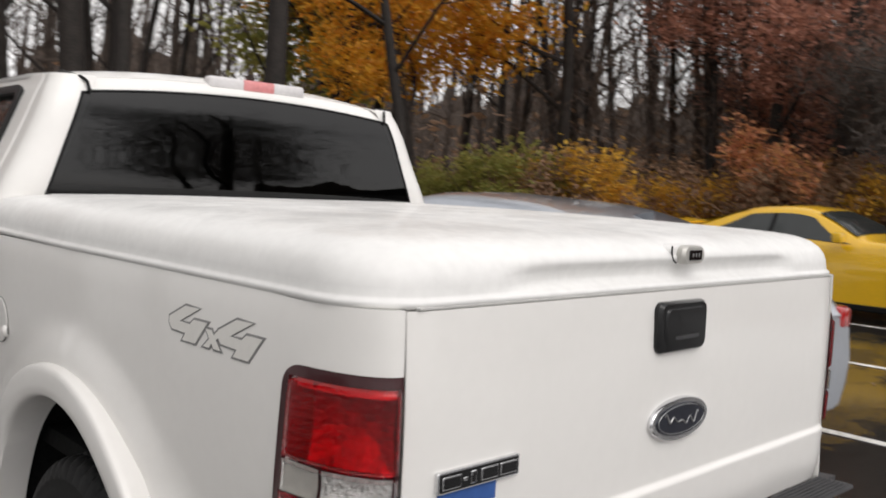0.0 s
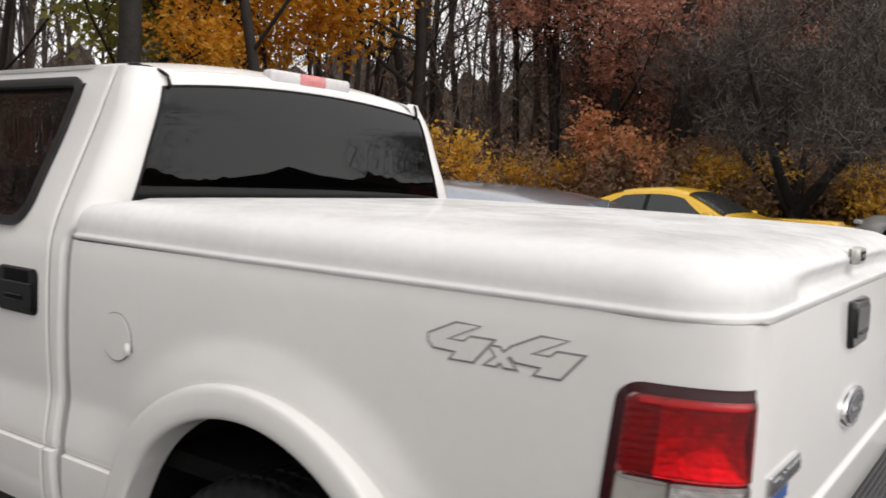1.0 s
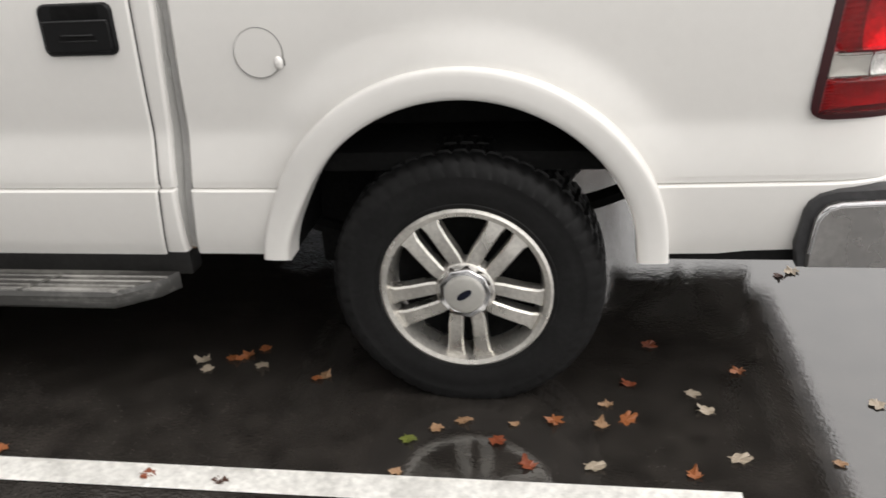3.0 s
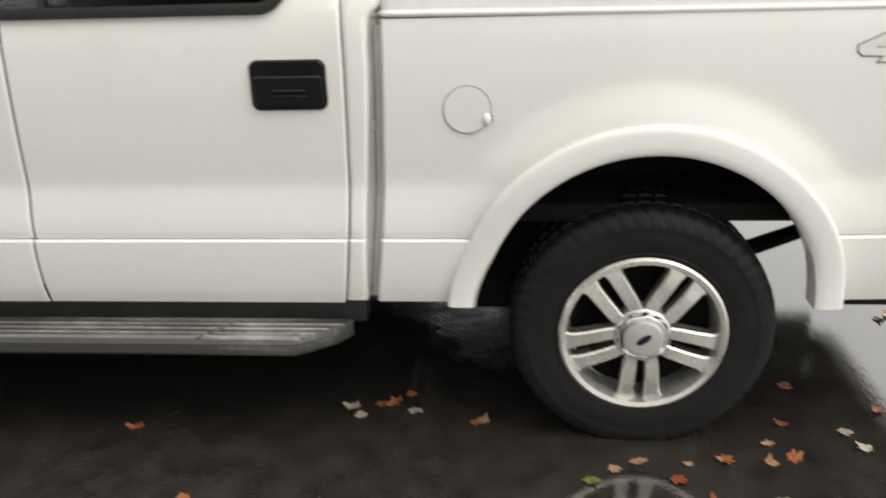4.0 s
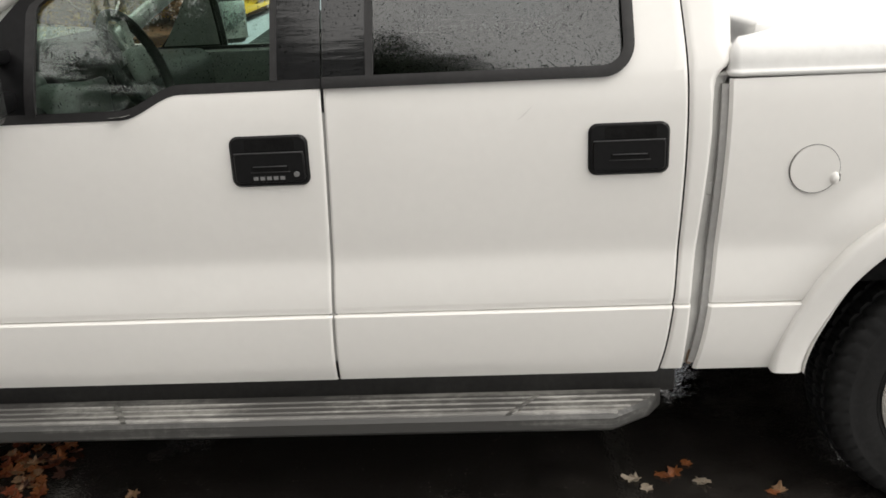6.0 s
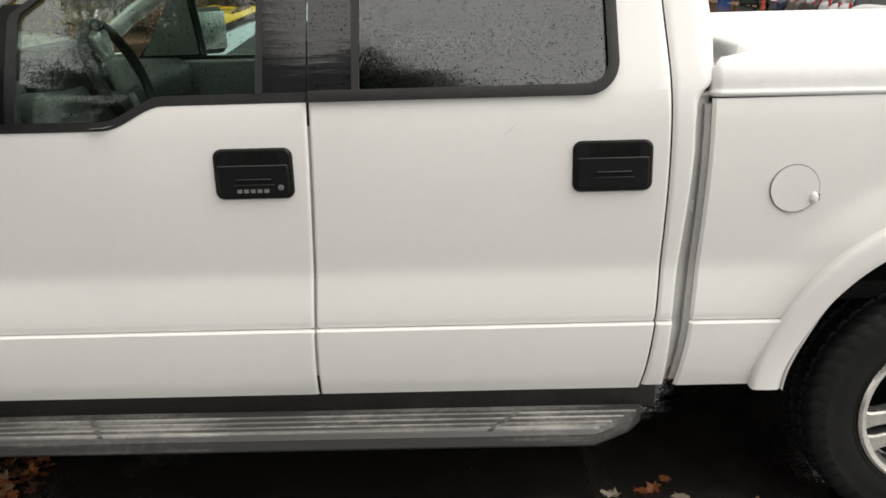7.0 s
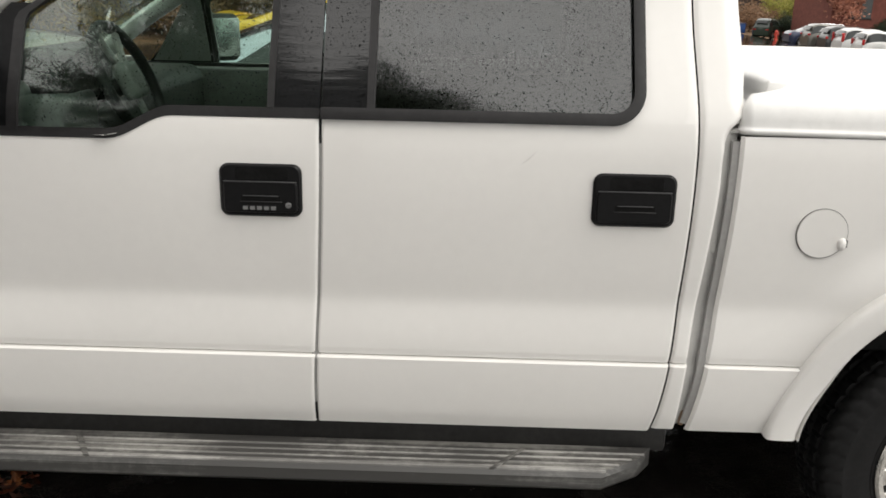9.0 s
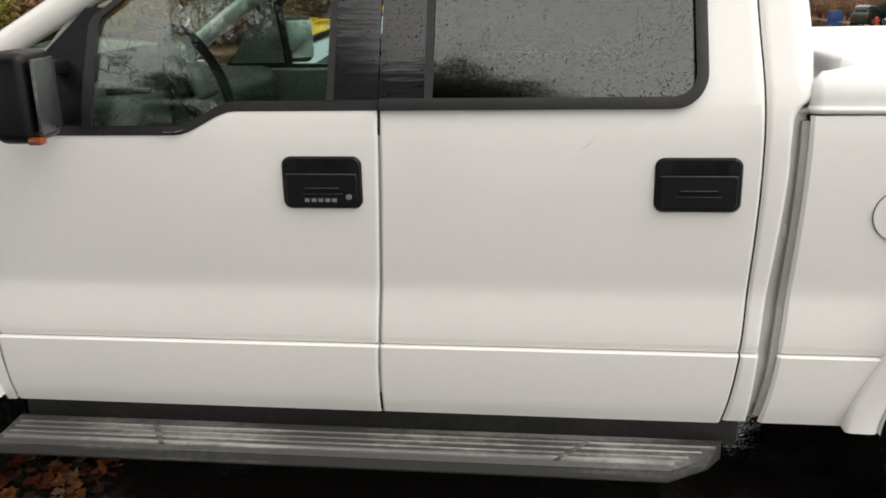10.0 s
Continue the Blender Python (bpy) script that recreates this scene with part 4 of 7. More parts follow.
def handle_geo(cx, cz, keypad):
    y = side_y(cz)
    T = lambda dx, dz: Matrix.Translation((cx + dx, y, cz + dz))
    # paler thin bars stand for ridge highlights, dark flat plates for shaded recesses
    g = [(*moved(plate(round_rect(0.217, 0.141, 0.024, 6), 0.02, -0.010, 0.006), T(0, 0)), BLACK),
         (*moved(plate(round_rect(0.140, 0.036, 0.008), -0.009, -0.0105, 0.001), T(0.004, 0.045)), DARK),
         (*moved(plate(round_rect(0.196, 0.084, 0.012), -0.009, -0.0165, 0.004), T(0, -0.016)), BLACK),
         (*moved(plate(round_rect(0.104, 0.022, 0.004), -0.015, -0.0172, 0.0005), T(0.002, -0.020)), DARK),
         (*moved(rbox((-0.047, -0.0205, -0.0012), (0.047, -0.014, 0.0012), 0.0008, 1), T(0.002, -0.012)), PAD),
         (*moved(rbox((-0.055, -0.0190, -0.0015), (0.055, -0.014, 0.0015), 0.0010, 1), T(0.002, -0.028)), TRIM),
         (*moved(rbox((-0.096, -0.0195, -0.0012), (0.096, -0.012, 0.0016), 0.0008, 1), T(0, 0.025)), PAD)]
    if keypad:
        for k in range(5):
            g.append((*moved(plate(round_rect(0.0150, 0.012, 0.002), -0.015, -0.0180, 0.001), T(-0.040 + 0.0185 * k, -0.045)), PAD))
            g.append((*moved(plate(round_rect(0.0120, 0.009, 0.001), -0.0178, -0.0184, 0.0003), T(-0.040 + 0.0185 * k, -0.045)), BADGE))
        g.append((*moved(lathe([(0.0080, -0.010), (0.0080, -0.019), (0.0065, -0.0195), (0.0005, -0.0185)], 18), T(0.074, -0.036)), BADGE))
    return g


# rain on the glass and its posts, in water tinted dark
def drops_geo(seed, n, x0, x1, z0, z1, out, keep=lambda x, z: True):
    """Small flattened drops, drawn out downwards, on the flank's upper part."""
    rg = random.Random(seed)
    V, F = [], []
    for _ in range(n):
        x, z = rg.uniform(x0, x1), rg.uniform(z0, z1)
        if not keep(x, z):
            continue
        r = 0.0006 + 0.0015 * rg.random() ** 2.4
        up = Vector((0, side_y(z + 0.01) - side_y(z), 0.01)).normalized()
        side = Vector((1, 0, 0))
        nrm = Vector((0, -up.z, up.y))
        c = Vector((x, side_y(z), z)) + nrm * out
        long = rg.uniform(0.95, 1.35) if rg.random() < 0.92 else rg.uniform(1.6, 2.6)
        o = len(V)
        for rr, hh in ((1.0, 0.0), (0.6, 0.5)):
            for k in range(6):
                a = 2 * math.pi * k / 6
                V.append(tuple(c + side * (r * rr * math.cos(a)) + up * (r * rr * long * math.sin(a)) + nrm * (r * hh)))
        for k in range(6):
            k2 = (k + 1) % 6
            F.append((o + k, o + 6 + k, o + 6 + k2, o + k2))
        F.append(tuple(o + 6 + k for k in reversed(range(6))))
        F.append(tuple(o + k for k in range(6)))
    return V, F


for door_, x0, x1, z0, z1, out_, n_, keep_, seed_ in ((rear_door, -1.695, -1.02, 1.385, 1.80, -0.0095, 10500, lambda x, z: x < win_right(z) - 0.015, 1), (front_door, -2.60, -1.98, 1.33, 1.80, -0.0095, 3800, lambda x, z: z > belt(x) + 0.03, 2),
                                                     (front_door, -1.955, -1.845, 1.39, 1.80, 0.0006, 650, lambda x, z: True, 3), (rear_door, -1.828, -1.720, 1.39, 1.80, 0.0006, 650, lambda x, z: True, 4)):
    rain = sub("raindrop", drops_geo(seed_, n_, x0, x1, z0, z1, out_, keep_), WATER, "", door_, both=False, smooth=60)
    tagged(rain, "fine dark-tinted raindrops on the dark glass", kind="stuff")
sub("scuff_mark", tube([(-1.312 + 0.042 * k / 6, side_y(1.256 + 0.040 * k / 6) + 0.0004, 1.256 + 0.026 * k / 6 + 0.012 * (k / 6) ** 2) for k in range(7)], [0.0006, 0.0016, 0.0026, 0.0022, 0.0024, 0.0014, 0.0006], 6), paint("grey_scuff", (0.73, 0.715, 0.69), 0.6), "faint grey scuff on the white paint", rear_door, both=False)
sub("door_handle", handle_geo(-1.015, 1.167, False), None, "black plastic pull handle", rear_door, rear_door_r)
sub("door_handle", handle_geo(-1.993, 1.170, True), None, "black pull handle with a keypad and keyhole", front_door, front_door_r)

# C pillar, from the rear door's seam round to the back window
def window_half(z):
    return 0.665 + (1.806 - z) * 0.36


def pillar_point(t, z):
    xa, xr, ys = seam_rear(z) + G, cab_rear(z), side_y(z)
    k = step(z, 1.28, 1.46)
    a, b = 0.014 + 0.061 * k, 0.03 + 0.10 * k
    end = YC - window_half(min(z, 1.80)) if z > 1.385 else 0.25
    end = max(end, ys + b + 0.005)
    if t < 0.3:
        return (xa + (xr - a - xa) * t / 0.3, ys + 0.006 * (1 - step(t, 0, 0.05)), z)
    if t < 0.8:
        q = (t - 0.3) / 0.5 * math.pi / 2
        return (xr - a + a * math.sin(q) ** 0.85, ys + b * (1 - math.cos(q) ** 0.85 if math.cos(q) > 1e-6 else 1), z)
    return (xr, ys + b + (end - ys - b) * (t - 0.8) / 0.2, z)


tpart("rear_pillar", sheet(pillar_point, [0, 0.01, 0.03, 0.06, 0.1, 0.2] + span(0.3, 0.8, 20) + [0.9, 1.0], [r for r in ZROWS if r > 0.472][::1] + span(1.37, 1.868, 26), 0.0), WHITE, "white cab corner beside the back window", both=True)
tpart("cab_back_wall", rbox((-0.875, 0.06, 0.50), (-0.850, 2 * YC - 0.06, 1.42), 0.005), GAPGREY)
gap_grey = paint("grey_gap_rubber", (0.40, 0.395, 0.38), 0.6, vary=0.05)
tpart("gap_seal", sheet(lambda v, z: (cab_rear(z) - 0.010 + ((bed_front(z) - cab_rear(z)) * 0.90 + 0.010) * v, side_y(z) + 0.016 + 0.016 * v, z), span(0, 1, 6), span(0.50, 1.35, 24), 0.004), gap_grey, "grey strip in the gap between cab and bed", both=True)
arc = sheet(lambda v, q: (cab_rear(1.33) - 0.012 + 0.060 * v, side_y(1.36) + 0.012 + 0.05 * q, 1.3475 + 0.010 * v + 0.006 * q), span(0, 1, 4), span(0, 1, 4), 0.006)
tpart("gap_cap", arc, gap_grey, both=True)
tpart("gap_plug", rbox((-0.800, side_y(1.03) + 0.020, 1.020), (-0.776, side_y(1.03) + 0.042, 1.060), 0.008, 3), gap_grey, both=True)
tpart("seam_rust", rbox((-0.826, 0.036, 0.500), (-0.812, 0.052, 0.550), 0.004), RUST, "rust-stained lower seam")

# back window, header and roof
back_x = lambda z: cab_rear(z)
win_top = lambda u: 1.810 + 0.040 * (1 - (u * 2 - 1) ** 2)
back_glass_s = sheet(lambda v, u: (back_x(1.40 + (win_top(u) - 1.40) * v) - 0.004, YC + (u * 2 - 1) * (window_half(1.40 + (win_top(u) - 1.40) * v) + 0.004), 1.40 + (win_top(u) - 1.40) * v), span(0, 1, 12), span(0, 1, 24), 0.005)
tpart("back_window", back_glass_s, TINT, "dark tinted back window")
rim_pts = [(back_x(z) + 0.001, YC - window_half(z), z) for z in span(1.40, 1.806, 10)] + [(back_x(win_top(u)) + 0.001, YC + (u * 2 - 1) * window_half(win_top(u)), win_top(u)) for u in span(0.02, 0.98, 22)] + [(back_x(z) + 0.001, YC + window_half(z), z) for z in span(1.806, 1.40, 10)]
tpart("window_seal", tube(rim_pts, 0.005, 6), BLACK)


def roof_z(x, y):
    v = abs(y - YC) / 0.755
    rear = max(0.0, (x + 1.02) / 0.24)
    front = max(0.0, (-2.0 - x) / 0.5)
    return 1.873 + 0.059 * (1 - v**2.6) - 0.042 * rear**2.2 - 0.03 * front**2


def roof_point(u, v):
    x = -2.40 + (-0.783 + 2.40 - 0.03 * (1 - math.sin(math.pi * v))) * u
    e = 0.232 + 0.035 * step(x, -1.02, -0.88)
    y = e + (2 * YC - 2 * e) * v
    return (x, y, roof_z(x, y))


roof_us = span(0, 0.85, 18) + [0.88, 0.91, 0.94, 0.96, 0.98, 0.99, 1.0]
tpart("roof", sheet(roof_point, roof_us, [0, 0.006, 0.015, 0.03, 0.05, 0.08] + span(0.12, 0.88, 20) + [0.92, 0.95, 0.97, 0.985, 0.994, 1.0], 0.012), WHITE, "white roof, wet with rain", smooth=50)
header = sheet(lambda v, t: ((roof_point(1.0, v)[0] - 0.004) * (1 - t) + (back_x(win_top(v)) + 0.002) * t + 0.010 * math.sin(math.pi * t), roof_point(1.0, v)[1] * (1 - t) + (YC + (v * 2 - 1) * 0.672) * t, roof_point(1.0, v)[2] * (1 - t) + (win_top(v) - 0.004) * t), span(0, 1, 28), span(0, 1, 6))
tpart("roof_header", (header[0], [tuple(reversed(f)) for f in header[1]]), WHITE)
# the pillar's top, rounded over into the roof
def corner_cap(t, v):
    p0, pl = Vector(pillar_point(t, 1.832)), Vector(pillar_point(t, 1.79))
    q = step(t, 0.28, 0.8)
    x2, y2 = p0.x - 0.10 * q, p0.y + 0.10 - 0.055 * q
    p2 = Vector((x2, y2, roof_z(x2, y2) + 0.0025))
    c = p0 + (p0 - pl).normalized() * 0.036
    c.z = min(c.z, p2.z + 0.002)
    return tuple(p0 * (1 - v) ** 2 + c * 2 * v * (1 - v) + p2 * v * v)


cap_at = [corner_cap(t, v) for t in span(0.2, 0.86, 33) for v in span(0, 1, 20)]


def over_cap(x, y, z):
    """A height just over the pillar's cap, where the cap lies under the place."""
    near = [p[2] for p in cap_at if abs(p[0] - x) < 0.012 and abs(p[1] - y) < 0.012]
    return (x, y, max([z] + [q + 0.001 for q in near]))


ditch = [over_cap(*p) for p in [(-0.880, 0.286, roof_z(-0.880, 0.286) + 0.004), (-0.858, 0.288, 1.876), (-0.838, 0.290, 1.874), (-0.820, 0.296, 1.868), (-0.803, 0.302, 1.862), (-0.789, 0.312, 1.853), (-0.776, 0.322, 1.844), (-0.765, 0.331, 1.832), (-0.755, 0.338, 1.820), (-0.745, 0.344, 1.804)]]
tpart("roof_ditch_strip", tube([(x + 0.002, y - 0.001, z + 0.002) for x, y, z in ditch], 0.0058, 8), BLACK, both=True)
tpart("pillar_cap", sheet(corner_cap, [0, 0.1, 0.2] + span(0.3, 0.8, 16) + [0.86], span(0, 1, 12)), WHITE, both=True, smooth=70)

# third brake lamp
on_brk = pose(-0.797, YC + 0.030, 1.904, 0, 0, 90)
brk = [(*moved(rbox((-0.215, -0.022, -0.030), (0.215, 0.03, 0.020), 0.014, 3), on_brk), MILKLENS), (*moved(rbox((-0.205, -0.012, -0.017), (0.205, 0.03, 0.010), 0.008, 2), on_brk), MILKLENS),
       (*moved(rbox((-0.070, -0.026, -0.0245), (0.070, -0.012, 0.0185), 0.008, 2), on_brk), paint("pink_red_brake_lens", (0.66, 0.25, 0.25), 0.25, coat=0.5))]
tpart("third_brake_lamp", brk, None, "clear and red brake lamp on the roof edge")

# front: pillars, windscreen, hood, fenders, nose
ap = [(-2.36, 0.235, 1.852), (-2.52, 0.205, 1.765), (-2.72, 0.168, 1.650), (-2.92, 0.125, 1.530), (-3.06, 0.09, 1.435), (-3.12, 0.08, 1.385)]
tpart("windscreen_pillar", tube(ap, [0.040, 0.040, 0.040, 0.040, 0.042, 0.045], 12), WHITE, both=True)
tpart("windscreen", sheet(lambda u, v: (-2.40 - 0.76 * v - 0.10 * math.sin(math.pi * u), 0.24 - 0.13 * v + (2 * YC - 0.48 + 0.26 * v) * u, 1.865 - 0.46 * v), span(0, 1, 14), span(0, 1, 8), 0.005), CLEARGLASS, "clear windscreen")
tpart("cowl", rbox((-3.42, 0.16, 1.30), (-3.10, 2 * YC - 0.16, 1.395), 0.03), BLACK, "black cowl under the windscreen")


def hood_point(u, v):
    y = 0.075 + (2 * YC - 0.15) * v
    x = -4.36 + (4.36 - 3.14) * u
    e = min(v, 1 - v)
    return (x, y, 1.29 + 0.115 * u - 0.10 * (1 - step(e, 0.0, 0.14)) - 0.09 * (1 - step(u, 0, 0.2)) + 0.025 * math.sin(math.pi * v))


tpart("hood", sheet(hood_point, span(0, 1, 24), [0, 0.01, 0.02, 0.035, 0.05, 0.07, 0.1, 0.14] + span(0.2, 0.8, 10) + [0.86, 0.9, 0.93, 0.95, 0.965, 0.98, 0.99, 1], 0.015), WHITE, "white hood")
FAX = -3.545


def fender_point(u, z):
    x = -4.42 + (seam_front(z) - G + 4.42) * u
    zb = 0.478
    if abs(x - FAX) < 0.50:
        zb = max(zb, ARCH_Z + math.sqrt(0.50**2 - (x - FAX) ** 2))
    z = max(z, zb)
    nose = 0.10 * step(-x, 4.1, 4.45)
    return (x, side_y(z) + blister(x, z, FAX, 0.93) + nose, z)


tpart("front_fender", sheet(fender_point, span(0, 0.2, 10) + span(0.22, 0.98, 60) + [0.99, 1], [0.478] + [r for r in ZROWS if 0.48 < r < 1.3] + [1.32, 1.345], 0.015), WHITE, both=True)
tpart("wheel_arch_flare", arch_lip(FAX, 0.90), WHITE, both=True)
wellf = moved(well, Matrix.Translation((FAX, 0, 0)))
tpart("wheel_well_liner", wellf, DARK, both=True)
tpart("nose_panel", rbox((-4.50, 0.10, 0.75), (-4.36, 2 * YC - 0.10, 1.24), 0.05, 3), CHROME, "chrome grille panel")
tpart("front_bumper", rbox((-4.60, 0.03, 0.48), (-4.38, 2 * YC - 0.03, 0.76), 0.05, 3), CHROME, "chrome front bumper")

# door mirrors
mir = [(*rbox((-2.757, -0.245, 1.312), (-2.650, -0.085, 1.538), 0.03, 4), BLACK)]
mirror, mirror_r = tpart("door_mirror", mir, None, "large black door mirror with an orange marker", both=True)
swing = Matrix.Translation((-2.648, 2 * YC + 0.163, 1.43))
mirror_r.data.transform(swing @ Matrix.Rotation(radians(-58), 4, "Z") @ swing.inverted())
sub("mirror_arm", join(rbox((-2.74, -0.10, 1.335), (-2.68, 0.03, 1.385), 0.012), rbox((-2.74, -0.10, 1.46), (-2.69, 0.06, 1.50), 0.012)), BLACK, "", mirror, mirror_r)
for glass_, yc_, aim in zip(sub("mirror_glass", rbox((-2.658, -0.232, 1.336), (-2.648, -0.100, 1.518), 0.004), MIRRORGLASS, "", mirror, mirror_r), (-0.163, 2 * YC + 0.163), (9, -58)):
    # each glass is turned in towards the driver; the driver's takes the darkened colour
    if aim > 0:
        glass_.data.materials[0] = DARKMIRROR
    pivot = Matrix.Translation((-2.648, yc_, 1.43))
    glass_.data.transform(Matrix.Translation((0.012, 0, 0)) @ pivot @ Matrix.Rotation(radians(aim), 4, "Z") @ pivot.inverted())
sub("side_marker", rbox((-2.668, -0.238, 1.311), (-2.632, -0.206, 1.331), 0.006), AMBER, "", mirror, mirror_r)

# running boards
def board_geo():
    x0, x1 = -3.02, -0.955
    g, ribs, clips, brackets = [], [], [], []
    plan = [(x0, 0.06), (x0, -0.070), (x1 - 0.10, -0.070), (x1 + 0.015, 0.0), (x1 + 0.06, 0.06)]
    n = len(plan)
    V, F = [], []
    for y_in, z in ((0.0, 0.348), (-0.012, 0.360), (-0.012, 0.392), (0.0, 0.404)):
        for x, y in plan:
            V.append((x, y + (y_in if y < 0.05 else 0), z + 0.045 * (y + 0.07) * 4 * 0.35))
    for L in range(3):
        for i in range(n):
            j = (i + 1) % n
            F.append((L * n + i, L * n + j, (L + 1) * n + j, (L + 1) * n + i))
    F += [tuple(3 * n + i for i in range(n)), tuple(reversed(range(n)))]
    g.append((V, F[-2:-1], STEPALU))
    g.append((V, F[:-2] + F[-1:], STEPFACE))
    top = lambda y: 0.404 + 0.045 * (y + 0.07) * 1.4
    for k, y in enumerate((-0.063, -0.034, -0.006, 0.022)):
        w = (0.016, 0.007, 0.006, 0.007)[k]
        xe = x1 - 0.085 + (y + 0.062) * 1.45
        ribs.append(rbox((x0 + 0.02, y - w / 2, top(y) - 0.004), (xe, y + w / 2, top(y) + (0.005 if k == 0 else 0.0035)), 0.0018, 2))
    for xx, lean in ((-2.53, -0.030), (-1.32, 0.045)):
        slant = lambda y: xx + lean * (y + 0.03) / 0.05
        clips.append(sheet(lambda u, y: (slant(y) + 0.010 * u, y, top(y) + 0.0065 - 0.002 * u * u), [-1, -0.7, 0, 0.7, 1], span(-0.072, 0.026, 6), 0.008))
    for xx in (-2.75, -1.9, -1.15):
        brackets.append(rbox((xx - 0.03, 0.03, 0.36), (xx + 0.03, 0.34, 0.40), 0.005, 1))
    return g, ribs, clips, brackets


board_g, rib_g, clip_g, bracket_g = board_geo()
board, board_r = tpart("running_board", board_g, None, "worn ribbed black running board", both=True)
for nm_, list_, m_ in (("tread_rib", rib_g, STEPRIB), ("joint_clip", clip_g, STEPALU), ("bracket", bracket_g, DARK)):
    for g_ in list_:
        sub(nm_, g_, m_, "", board, board_r)
tpart("rocker_panel", rbox((-3.0, 0.062, 0.398), (-0.85, 0.14, 0.50), 0.012), ROCKER, both=True)

# frame, axles and springs below
rail = [(-4.3, 0.46), (-0.85, 0.46), (-0.42, 0.655), (0.62, 0.655), (0.95, 0.60), (1.15, 0.60)]
tpart("frame_rail", join(sheet(lambda k, v: (rail[k][0], (0.42, 0.52, 0.52, 0.42, 0.42)[v], rail[k][1] + (0, 0, 0.12, 0.12, 0)[v]), list(range(len(rail))), [0, 1, 2, 3, 4]), rbox((-3.0, 0.14, 0.47), (-0.82, 0.45, 0.52), 0.01)), DARK, both=True)
tpart("cab_floor", rbox((-3.2, 0.10, 0.51), (-0.84, 2 * YC - 0.10, 0.56), 0.01), DARK)
tpart("rear_axle", join(tube([(0, 0.2, 0.385), (0, 2 * YC - 0.2, 0.385)], 0.05, 12), moved(lathe([(0.001, -0.14), (0.10, -0.10), (0.14, 0), (0.10, 0.10), (0.001, 0.14)], 16), Matrix.Translation((0, YC, 0.385)))), DARK)
tpart("leaf_spring", tube([(-0.72, 0.38, 0.50), (-0.4, 0.38, 0.40), (0, 0.38, 0.40), (0.4, 0.38, 0.53), (0.58, 0.38, 0.60), (0.62, 0.40, 0.66)], [0.022, 0.03, 0.04, 0.03, 0.028, 0.026], 6), DARK, both=True)
tpart("shock_absorber", tube([(-0.06, 0.44, 0.36), (-0.22, 0.46, 0.72)], 0.028, 10), DARK, both=True)
tpart("exhaust_pipe", tube([(-1.6, 1.45, 0.46), (-0.4, 1.47, 0.47), (0.5, 1.52, 0.52), (0.75, 1.72, 0.46), (0.82, 1.86, 0.45)], 0.035, 10), DARK)
tpart("front_axle", tube([(FAX, 0.2, 0.385), (FAX, 2 * YC - 0.2, 0.385)], 0.045, 10), DARK)


